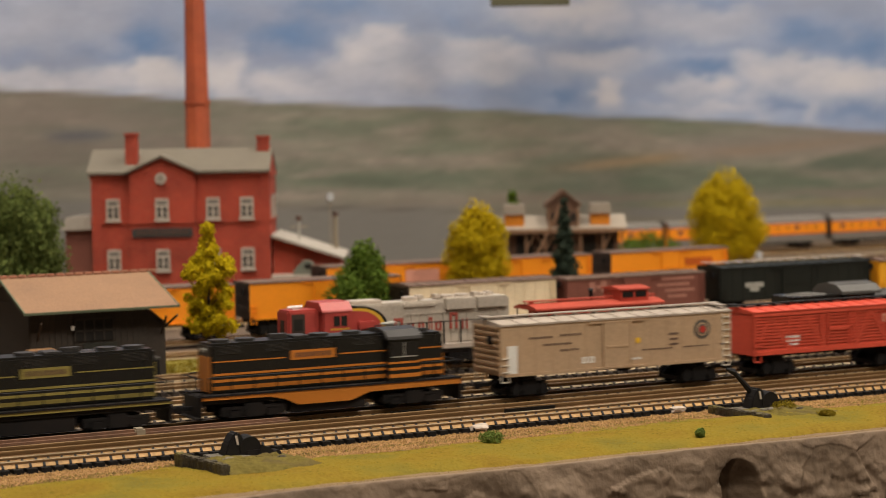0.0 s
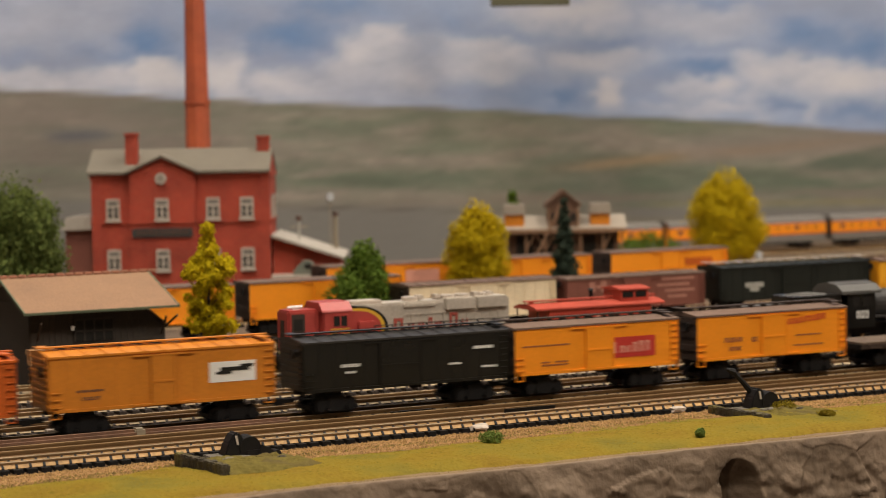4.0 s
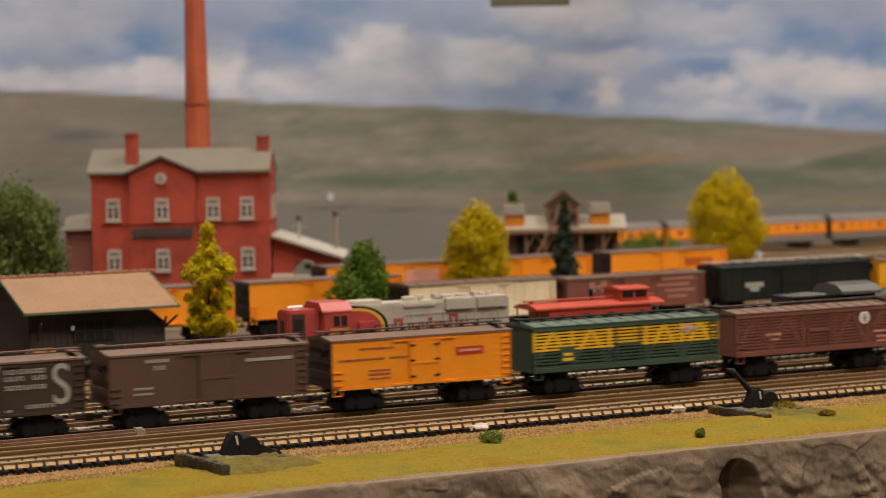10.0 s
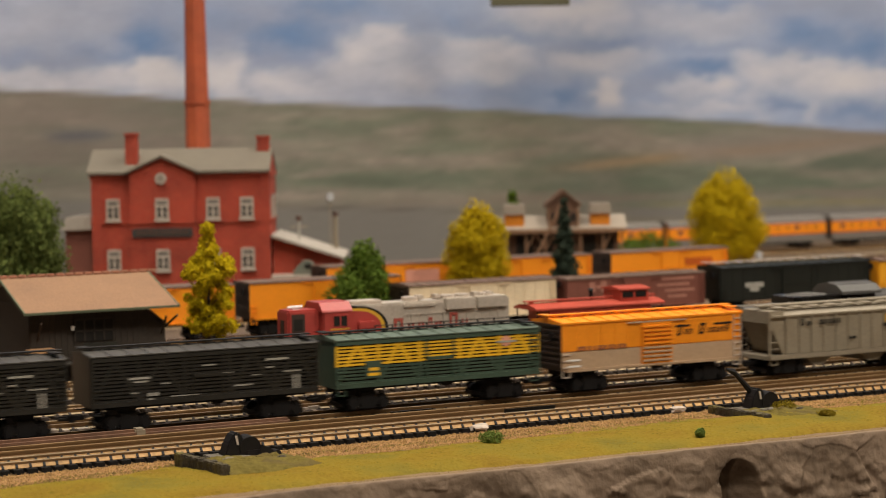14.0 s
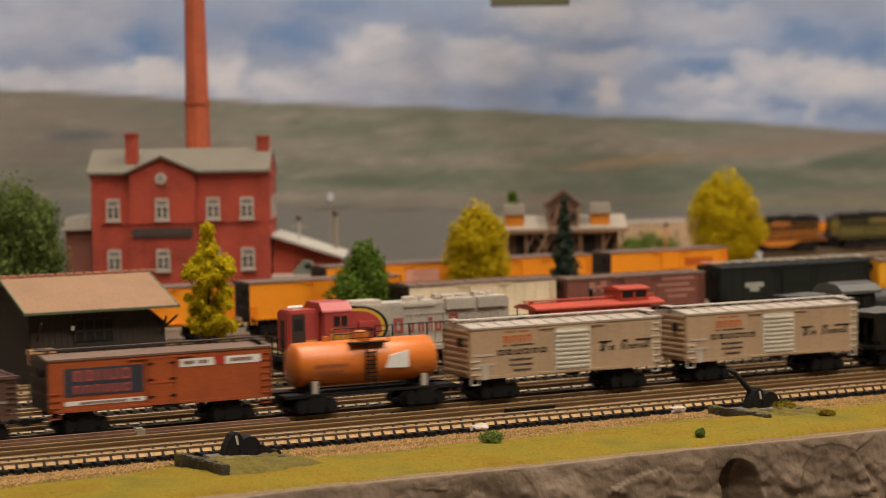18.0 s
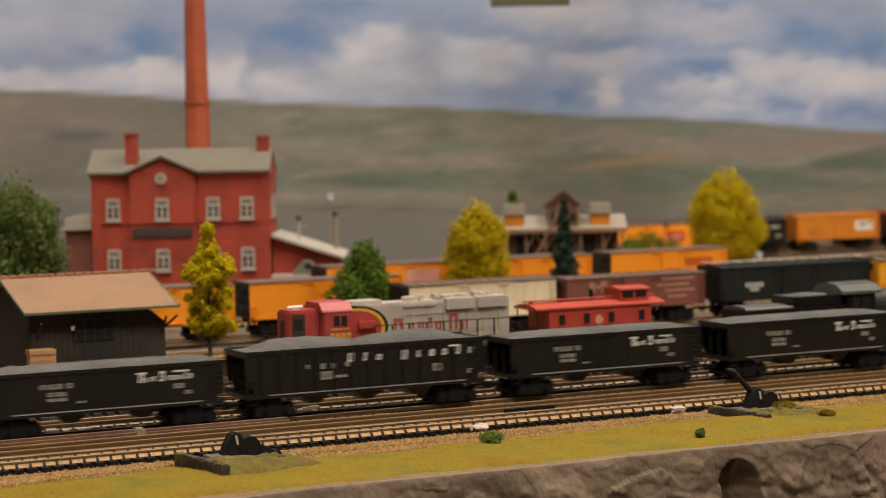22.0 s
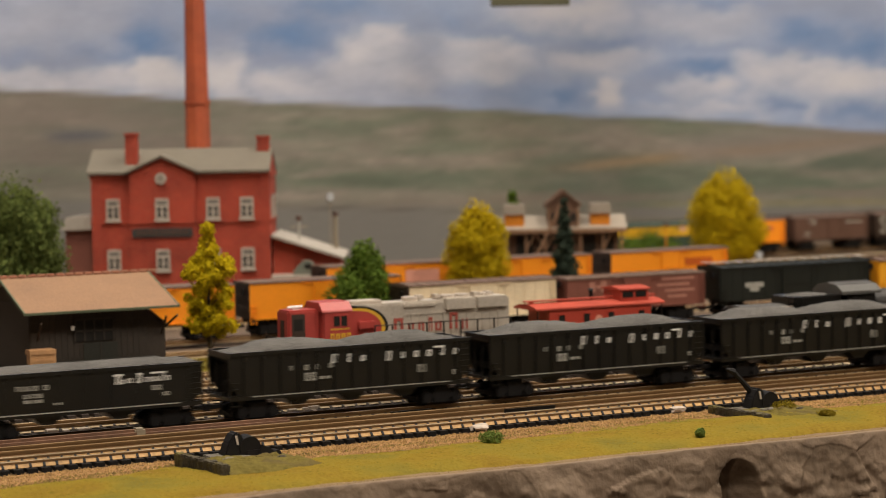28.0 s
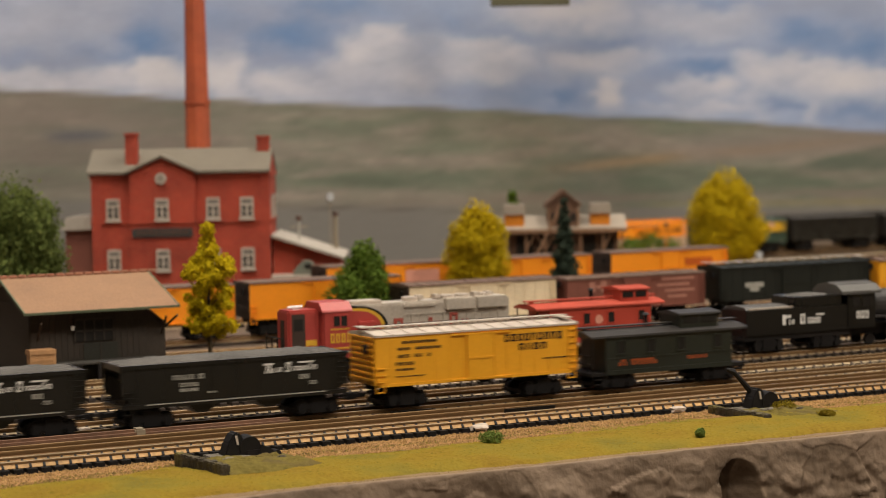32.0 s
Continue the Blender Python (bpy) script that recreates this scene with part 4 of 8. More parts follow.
def caboose(label, colour, roof, L=58.0, x=0.0, y=0.0, cupola=(6, 21), group="", z1=20.6, windows=(-19, -5, 6.5, 17.5), letter=None):
    car = thing("caboose", label, "caboose", x, y, 0, group=group)
    z0, half, body = 6.8, 9.0, L / 2 - 6.0
    bm = bmesh.new()
    add_box(bm, -body, body, -half, half, z0, z1, 0.2)
    part("body", bm, M[colour], car)
    bm = bmesh.new()
    add_prism(bm, [(-half - 0.8, z1 - 0.2), (half + 0.8, z1 - 0.2), (half + 0.7, z1 + 0.5), (half - 4, z1 + 1.7), (0, z1 + 2.2), (-half + 4, z1 + 1.7), (-half - 0.7, z1 + 0.5)], -L / 2 - 0.6, L / 2 + 0.6)
    part("roof", bm, M[roof], car)
    boxes("roofwalk", M[roof], car, (-L / 2 - 1, cupola[0], -1.6, 1.6, z1 + 2.7, z1 + 3.2), (cupola[1], L / 2 + 1, -1.6, 1.6, z1 + 2.7, z1 + 3.2), (-L / 2 + 2, -L / 2 + 3, -1.4, 1.4, z1 + 1.8, z1 + 2.8))
    c0, c1 = cupola
    bm = bmesh.new()
    add_box(bm, c0, c1, -6.8, 6.8, z1 + 1.0, z1 + 6.2, 0.2)
    cu = part("cupola", bm, M[colour], car)
    bm = bmesh.new()
    add_prism(bm, [(-7.6, z1 + 6.1), (7.6, z1 + 6.1), (7.4, z1 + 6.7), (0, z1 + 7.6), (-7.4, z1 + 6.7)], c0 - 0.8, c1 + 0.8)
    part("cupola_roof", bm, M[roof], cu)
    boxes("cupola_window", M["ink"], cu, (c0 + 1.2, (c0 + c1) / 2 - 0.6, -6.95, 6.95, z1 + 2.8, z1 + 5.4), ((c0 + c1) / 2 + 0.6, c1 - 1.2, -6.95, 6.95, z1 + 2.8, z1 + 5.4))
    for wx in windows:
        for s in (-1, 1):
            w = boxes("window", M["ink"], car, (wx - 1.5, wx + 1.5, *sorted((s * half, s * (half + 0.12))), z0 + 6.6, z0 + 11.0))
            boxes("window_frame", M[colour], w, (wx - 1.9, wx + 1.9, *sorted((s * half, s * (half + 0.35))), z0 + 11.0, z0 + 11.5), (wx - 1.9, wx - 1.5, *sorted((s * half, s * (half + 0.3))), z0 + 6.2, z0 + 11.0),
                  (wx + 1.5, wx + 1.9, *sorted((s * half, s * (half + 0.3))), z0 + 6.2, z0 + 11.0), (wx - 2.0, wx + 2.0, *sorted((s * half, s * (half + 0.4))), z0 + 6.1, z0 + 6.6))
    for s in (-1, 1):
        boxes("belt_rail", M[colour], car, (-body, body, *sorted((s * half, s * (half + 0.2))), z0 + 4.6, z0 + 5.1), (-body, body, *sorted((s * (half - 0.5), s * (half + 0.3))), z0 - 1.0, z0 + 0.6))
        xe = s * L / 2
        boxes("platform", M["soot"], car, (*sorted((s * body, xe)), -half, half, z0 - 1.2, z0))
        bm = bmesh.new()
        for y in (-half + 0.3, half - 0.3):
            add_tube(bm, (xe - s * 0.6, y, z0), (xe - s * 0.6, y, z1), 0.3, 6)
        for y in (-4, 4):
            add_tube(bm, (xe - s * 0.6, y, z0), (xe - s * 0.6, y, z0 + 6), 0.25, 6)
        for z in (z0 + 3, z0 + 6):
            add_tube(bm, (xe - s * 0.6, -half + 0.3, z), (xe - s * 0.6, half - 0.3, z), 0.25, 6)
        add_tube(bm, (xe - s * 0.9, 3, z0 + 7), (xe - s * 1.5, 3, z0 + 7), 2.0, 12)
        part("railing", bm, M["soot"], car)
        bm = bmesh.new()
        for k in (-1, 1):
            for q, zz in ((0.2, z0 - 2.6), (0.2, z0 - 4.4)):
                add_box(bm, *sorted((xe - s * 4.6, xe - s * 1.2)), *sorted((k * (half - 1.6), k * half)), zz, zz + 0.4)
            for xx in (xe - s * 4.6, xe - s * 1.2):
                add_box(bm, xx - 0.2, xx + 0.2, *sorted((k * (half - 1.4), k * (half - 0.9))), z0 - 4.4, z0)
        part("steps", bm, M["soot"] if colour == "caboose_black" else M[colour], car)
    bm = bmesh.new()
    add_tube(bm, (c0 - 8, 4, z1 + 1), (c0 - 8, 4, z1 + 6), 0.9, 10)
    add_tube(bm, (c0 - 8, 4, z1 + 6), (c0 - 8, 4, z1 + 6.8), 1.5, 10, 0.6)
    part("smoke_jack", bm, M["soot"], car)
    underframe(car, L - 6, z0)
    if letter:
        marks(car, letter, 2 * body, z0, z1, [(0.10, 0.40, 0.17, 0.26, 9), (0.12, 0.38, 0.27, 0.34, 7), (0.64, 0.80, 0.22, 0.32, 5)], half, "lettering", "worn orange-brown lettering")
    running_gear(car, L, 11.5)
    return car


def loco_truck(car, x):
    tr = again("truck", BOLSTER_ME, car, x)
    for y in (-7.4, 7.4):
        boxes("sideframe", M["soot"], tr, (-11.5, 11.5, y - 0.8, y + 0.8, 2.2, 5.4), (-9, -4.4, y - 1.1, y + 1.1, 1.6, 4.4), (4.4, 9, y - 1.1, y + 1.1, 1.6, 4.4), (-3.2, 3.2, y - 1.2, y + 1.2, 1.6, 6.4), bevel=0.3)
    for w in (-6.8, 6.8):
        bm = bmesh.new()
        for y in (-4.4, 4.4):
            add_tube(bm, (w, y - 0.9, 3.1), (w, y + 0.9, 3.1), 3.1, 16)
        add_tube(bm, (w, -6.4, 3.1), (w, 6.4, 3.1), 0.7, 8)
        part("wheelset", bm, M["soot"], tr)


def handrail(car, x0, x1, y, z0, z1, n, material, drop=0.0, thick=0.28):
    bm = bmesh.new()
    for i in range(n):
        x = x0 + i * (x1 - x0) / (n - 1)
        add_tube(bm, (x, y, z0), (x, y, z1 if i else z1 - drop), thick, 6)
    add_tube(bm, (x0, y, z1 - drop), (x0 + 2, y, z1), 0.24, 6)
    add_tube(bm, (x0 + 1.8, y, z1), (x1, y, z1), 0.24, 6)
    part("handrail", bm, M[material], car)


def striped_loco(label, stripe, turn=0):
    """Road switcher with a high short hood: long hood first (towards -x), cab, short hood. turn: 180 to run short hood first."""
    L = 95.0
    e = L / 2
    whole = thing("diesel_locomotive", label, "locomotive", group="locomotives of the freight train")
    made = []

    def own(name, bm, material, parent=None, lab=""):
        if turn:
            bmesh.ops.rotate(bm, cent=(0, 0, 0), matrix=Matrix.Rotation(math.pi, 3, "Z"), verts=bm.verts)
        ob = part(name, bm, M[material], parent or whole, lab)
        made.append(ob)
        return ob

    def own_boxes(name, material, parent, *rows, bevel=0.0):
        if name in APART and len(rows) > 1:
            return [own_boxes(name, material, parent, r, bevel=bevel) for r in rows][0]
        bm = bmesh.new()
        for r in rows:
            add_box(bm, *r, bevel)
        return own(name, bm, material, parent)

    for s in (-1, 1):
        y = lambda p, q: sorted((s * p, s * q))
        bm = bmesh.new()
        if turn:
            add_prism(bm, [(-e, 8.3), (e, 8.3), (e, 9.2), (-e, 9.2)], *y(8.4, 9.2), axis="y")
        else:
            add_prism(bm, [(-e, 8.2), (-e + 24, 8.0), (-e + 29, 6.8), (-e + 34, 4.6), (e - 42, 4.6), (e - 35, 7.0), (e, 7.4), (e, 9.2), (-e, 9.2)], *y(8.4, 9.2), axis="y")
        own("side_sill", bm, stripe)
        own_boxes("walkway", "soot", None, (-e, e, *y(5.0, 9.5), 9.25, 9.8))
    own_boxes("frame", "soot", None, (-e, e, -8.3, 8.3, 6.6, 9.2), (-16, 12, -7.8, 7.8, 1.8, 6.6), bevel=0.3)
    hood = own_boxes("long_hood", "black", None, (-e + 4, 20, -6.3, 6.3, 9.8, 26.4), bevel=0.8)
    short = own_boxes("short_hood", "black", None, (32, e - 5, -6.3, 6.3, 9.8, 25.6), bevel=0.8)
    cab = own_boxes("cab", "black", None, (20, 32, -9.2, 9.2, 9.8, 24.6), bevel=0.3)
    bm = bmesh.new()
    add_prism(bm, [(-9.8, 24.2), (9.8, 24.2), (9.5, 25.2), (6.2, 27.3), (0, 28.0), (-6.2, 27.3), (-9.5, 25.2)], 19.4, 32.6)
    own("cab_roof", bm, "black_roof", cab)
    own_boxes("hood_end", stripe, hood, (-e + 3.85, -e + 4.1, -5.6, 5.6, 10.2, 22.0))
    own_boxes("hood_end", stripe, short, (e - 5.1, e - 4.85, -5.6, 5.6, 10.2, 18.0))
    lines = ((11.0, 12.3), (13.6, 14.5), (15.8, 16.5))
    for s in (-1, 1):
        y = lambda p, q: sorted((s * p, s * q))
        own_boxes("cab_window", "ink", cab, (21.2, 25.0, *y(9.15, 9.3), 18.4, 23.0)), own_boxes("cab_window", "ink", cab, (26.6, 30.4, *y(9.15, 9.3), 18.4, 23.0))
        own_boxes("window_frame", "grey", cab, (20.8, 30.8, *y(9.2, 9.45), 18.0, 18.35), (25.7, 26.0, *y(9.2, 9.45), 18.4, 23.0))
        own_boxes("cab_stripe", stripe, cab, *[(20, 32, *y(9.2, 9.32), c, d) for c, d in lines])
        own_boxes("stripe", stripe, hood, *[(-e + 4.6, 20, *y(6.3, 6.42), c, d) for c, d in lines], (-e + 4.6, -17, *y(6.3, 6.42), 20.2, 20.6), (3, 20, *y(6.3, 6.42), 20.2, 20.6))
        own_boxes("name_panel", stripe, hood, (-15, 1.2, *y(6.3, 6.55), 19.4, 22.6))
        own_boxes("name_bars", "brown", hood, *[(-13.4 + i * 1.7, -12.3 + i * 1.7, *y(6.5, 6.62), 20.2, 21.8) for i in range(8)])
        own_boxes("stripe", stripe, short, *[(32, e - 5.6, *y(6.3, 6.42), c, d) for c, d in lines], (32, e - 5.6, *y(6.3, 6.42), 20.2, 20.6))
        bm = bmesh.new()
        for i in range(13):
            x = -e + 8 + i * 4.1
            add_box(bm, x, x + 0.2, *y(6.25, 6.4), 10.2, 24.6)
        own("hood_panel", bm, "black", hood)
        bm = bmesh.new()
        for x0 in (-e + 7, -24, -8, 8):
            for i in range(6):
                add_box(bm, x0, x0 + 8, *y(6.2, 6.55), 22.9 + i * 0.42, 23.1 + i * 0.42)
        own("louvre", bm, "black_roof", hood)
        for x0, x1, n in ((-e + 2, 19, 9), (33, e - 2, 4)):
            bm = bmesh.new()
            for i in range(n):
                x = x0 + i * (x1 - x0) / (n - 1)
                add_tube(bm, (x, s * 9.3, 9.8), (x, s * 9.3, 15.6), 0.26, 6)
            add_tube(bm, (x0, s * 9.3, 15.6), (x1, s * 9.3, 15.6), 0.24, 6)
            own("handrail", bm, "soot")
    for x in (-38, -29, -2, 10):
        bm = bmesh.new()
        add_tube(bm, (x, 0, 26.2), (x, 0, 27.3), 3.4, 18)
        own("roof_fan", bm, "black_roof", hood)
    own_boxes("exhaust_stack", "black_roof", hood, (-20, -14, -2, 2, 26.2, 28.0), bevel=0.3)
    own_boxes("roof_blister", "black_roof", hood, (-13, -7, -4.5, 4.5, 26.2, 27.2), bevel=0.3)
    own_boxes("sand_hatch", "black_roof", short, (36, 39, -1.5, 1.5, 25.4, 26.6), bevel=0.3)
    bm = bmesh.new()
    add_tube(bm, (23, 3, 28.6), (28, 3, 28.6), 0.5, 8, 0.9)
    add_box(bm, 25, 25.8, 2.6, 3.4, 27.4, 28.6)
    own("air_horn", bm, "grey", cab)
    for s in (-1, 1):
        own_boxes("pilot", "soot", None, (*sorted((s * e, s * (e + 0.8))), -8.2, 8.2, 2.4, 9.2))
        own_boxes("footboard", "soot", None, (*sorted((s * e, s * (e + 2.2))), -8.4, 8.4, 1.8, 2.4))
        bm = bmesh.new()
        for yy in (-8.6, -3, 3, 8.6):
            add_tube(bm, (s * (e + 0.4), yy, 9.0), (s * (e + 0.4), yy, 15.4), 0.26, 6)
        add_tube(bm, (s * (e + 0.4), -8.6, 15.4), (s * (e + 0.4), 8.6, 15.4), 0.24, 6)
        own("end_railing", bm, "soot")
        bm = bmesh.new()
        x = -e + 4 if s < 0 else e - 5
        for yy in (-1.2, 1.2):
            add_tube(bm, (x - s * 0.2, yy, 24), (x + s * 0.4, yy, 24), 0.8, 12)
        own("headlight", bm, "grey")
    loco_truck(whole, -e + 18)
    loco_truck(whole, e - 18)
    again("coupler", COUPLER_ME, whole, -e - 1), again("coupler", COUPLER_ME, whole, e + 1, 0, 0, 180)
    return whole


def red_grey_loco(x, y):
    """Parked road switcher: red nose and cab at the -x end, grey hood with a curved red band."""
    car = thing("diesel_locomotive", "red and silver-grey diesel locomotive parked on a yard track", "locomotive", x, y, 0)
    red, grey = "loco_red", "loco_grey"
    M[red] = shader(red, (0.36, 0.050, 0.040), 0.4, vary=0.12)
    M["loco_yellow"] = shader("loco_yellow", (0.62, 0.36, 0.03), 0.45, vary=0.1)
    a, b = -47.8, 51.0
    for s in (-1, 1):
        boxes("side_sill", M["silver_roof"], car, (-20, b - 1, *sorted((s * 8.6, s * 9.4)), 7.4, 8.6))
        boxes("front_sill", M[red], car, (a + 12, -20.05, *sorted((s * 8.6, s * 9.4)), 6.4, 9.2))
        boxes("walkway", M["silver_roof"], car, (a + 2, b - 1, *sorted((s * 5.6, s * 9.5)), 8.65, 9.2))
    boxes("frame", M["soot"], car, (a + 4, b - 2, -8.4, 8.4, 5.4, 8.6), (-12, 14, -7.8, 7.8, 2.0, 5.4), bevel=0.3)
    bm = bmesh.new()
    add_box(bm, a, a + 13.5, -5.8, 5.8, 9.2, 26.0, 0.8)
    nose = part("short_hood", bm, M[red], car)
    boxes("door", M["dark_brown"], nose, (a + 1.6, a + 7.2, -5.95, -5.7, 11, 24.5), (a - 0.12, a + 0.4, -2, 2, 11, 22))
    boxes("vent", M["ink"], nose, (a + 2.4, a + 6.2, -6.05, -5.9, 18.0, 22.6))
    boxes("number_plate", M["loco_yellow"], nose, (a + 7.4, a + 12.2, -5.95, -5.75, 11.8, 14.0), (a + 7.4, a + 12.2, 5.75, 5.95, 11.8, 14.0))
    bm = bmesh.new()
    add_box(bm, a + 13.6, a + 25.6, -9.2, 9.2, 9.2, 25.4, 0.5)
    cab = part("cab", bm, M[red], car)
    bm = bmesh.new()
    add_prism(bm, [(-9.5, 24.9), (9.5, 24.9), (9.2, 25.6), (6.0, 28.6), (-6.0, 28.6), (-9.2, 25.6)], a + 13.1, a + 26.2)
    part("cab_roof", bm, M["loco_red"], cab)
    for s in (-1, 1):
        for wx in (a + 18.0, a + 21.2):
            w = boxes("cab_window", M["ink"], cab, (wx, wx + 2.6, *sorted((s * 9.15, s * 9.35)), 19.2, 23.2))
            boxes("window_frame", M["loco_red"], w, (wx - 0.3, wx + 2.9, *sorted((s * 9.2, s * 9.5)), 23.2, 23.7), (wx - 0.3, wx, *sorted((s * 9.2, s * 9.45)), 19, 23.2), (wx + 2.6, wx + 2.9, *sorted((s * 9.2, s * 9.45)), 19, 23.2))
        boxes("yellow_line", M["loco_yellow"], cab, (a + 14.4, a + 25.2, *sorted((s * 9.2, s * 9.32)), 10.2, 10.7), (a + 16.6, a + 25.0, *sorted((s * 9.2, s * 9.32)), 17.8, 18.2))
    marks(cab, "loco_yellow", 9.4, 12.6, 16.4, [(0, 1, 0, 1, 4)], 9.2, "number", dx=a + 21.2)
    bm = bmesh.new()
    add_box(bm, a + 25.7, b, -6.0, 6.0, 9.2, 26.8, 0.7)
    hood = part("long_hood", bm, M[grey], car)
    boxes("radiator", M["loco_grey"], hood, (21, 34.4, -7.4, 7.4, 22.6, 27.4), bevel=0.4)
    boxes("radiator", M["loco_grey"], hood, (35.4, b - 1.6, -7.4, 7.4, 22.6, 27.4), bevel=0.4)
    boxes("roof_blister", M["silver_roof"], hood, (-20, -6, -4, 4, 26.7, 28.2), bevel=0.4)
    boxes("air_intake", M["loco_grey"], hood, (2, 17, -6.6, 6.6, 24.4, 26.2), bevel=0.4)
    for fx in (8, 25, 32, 42):
        bm = bmesh.new()
        add_tube(bm, (fx, 0, 26.6), (fx, 0, 28.4), 3.4, 18)
        part("roof_fan", bm, M["silver_roof"], hood)
    for fx in (12, 20, 38, 44):
        boxes("roof_vent", M["silver_roof"], hood, (fx - 1.4, fx + 1.4, -2.2, 2.2, 27.2, 28.9), bevel=0.3)
    for s in (-1, 1):
        bm = bmesh.new()
        for i in range(13):
            hx = 2 + i * 3.6
            add_box(bm, hx, hx + 0.3, *sorted((s * 5.95, s * 6.25)), 9.8, 21.5)
        add_box(bm, 3, b - 2, *sorted((s * 5.95, s * 6.3)), 21.5, 22.0)
        part("hood_panel", bm, M[grey], hood)
        # curved band: black, yellow, then red, each a little prouder
        for k, (rad, col, y0) in enumerate(((1.0, "ink", 6.02), (0.9, "loco_yellow", 6.08), (0.78, red, 6.14))):
            pts = [(a + 25.8, 9.6)]
            for i in range(15):
                f = math.pi / 2 * (-1 + 2 * i / 14)
                pts.append((a + 30.0 + rad * 13.2 * math.cos(f), 17.4 + (9.0 * rad if f > 0 else 7.8 * rad) * math.sin(f)))
            pts.append((a + 25.8, 17.4 + 9.3 * rad))
            bm = bmesh.new()
            add_prism(bm, pts, *sorted((s * (y0 - 0.3), s * (y0 + 0.06))), axis="y")
            part("nose_band", bm, M[col], hood)
        boxes("red_box", M[red], hood, (a + 29.5, a + 37.0, *sorted((s * 6, s * 8.0)), 17.2, 20.2), (a + 26.6, a + 36, *sorted((s * 6, s * 7.6)), 11.0, 13.0), bevel=0.3)
        handrail(car, -12, b - 1.5, s * 9.3, 9.2, 18.4, 9, "ink", thick=0.38)
    marks(hood, "faded_red", 66, 14.6, 21.6, [(0.30, 0.385, 0, 0.85, 1), (0.395, 0.45, 0, 0.55, 1), (0.465, 0.52, 0, 0.55, 1), (0.535, 0.57, 0, 0.80, 1), (0.58, 0.64, 0, 0.55, 1), (0.68, 0.755, 0.05, 1.0, 1), (0.765, 0.82, 0, 0.6, 1)], 6.25, "lettering", "red lettering", dx=11.0)
    for e, s in ((a, -1), (b, 1)):
        boxes("pilot", M["soot"] if s < 0 else M["loco_red"], car, (*sorted((e, e + s * 1.2)), -8, 8, 2.0, 8.6))
        bm = bmesh.new()
        for yy in (-8.6, -3, 3, 8.6):
            add_tube(bm, (e + s * 3.4, yy, 6), (e + s * 3.4, yy, 15.4), 0.3, 6)
        for zz in (11, 15.4):
            add_tube(bm, (e + s * 3.4, -8.6, zz), (e + s * 3.4, 8.6, zz), 0.28, 6)
        part("end_railing", bm, M["ink"], car)
        boxes("platform", M["soot"], car, (*sorted((e, e + s * 4.0)), -8.8, 8.8, 6.6, 8.4))
        boxes("steps", M["loco_red"], car, (*sorted((e - s * 0.5, e + s * 3.0)), -9.0, -7.4, 2.2, 6.4), (*sorted((e - s * 0.5, e + s * 3.0)), 7.4, 9.0, 2.2, 6.4))
    bm = bmesh.new()
    for hx in (a + 3.2, a + 5.4):
        add_tube(bm, (hx - 1.6, -1.5, 27.0), (hx + 2.4, -1.5, 27.0), 0.4, 8, 0.75)
    add_box(bm, a + 3.6, a + 6.4, -2, -1, 25.9, 27.0)
    part("air_horn", bm, M["white"], car, "pale metal air horn")
    loco_truck(car, a + 19), loco_truck(car, b - 18)
    again("coupler", COUPLER_ME, car, a - 2.5), again("coupler", COUPLER_ME, car, b + 2.5, 0, 0, 180)
    return car


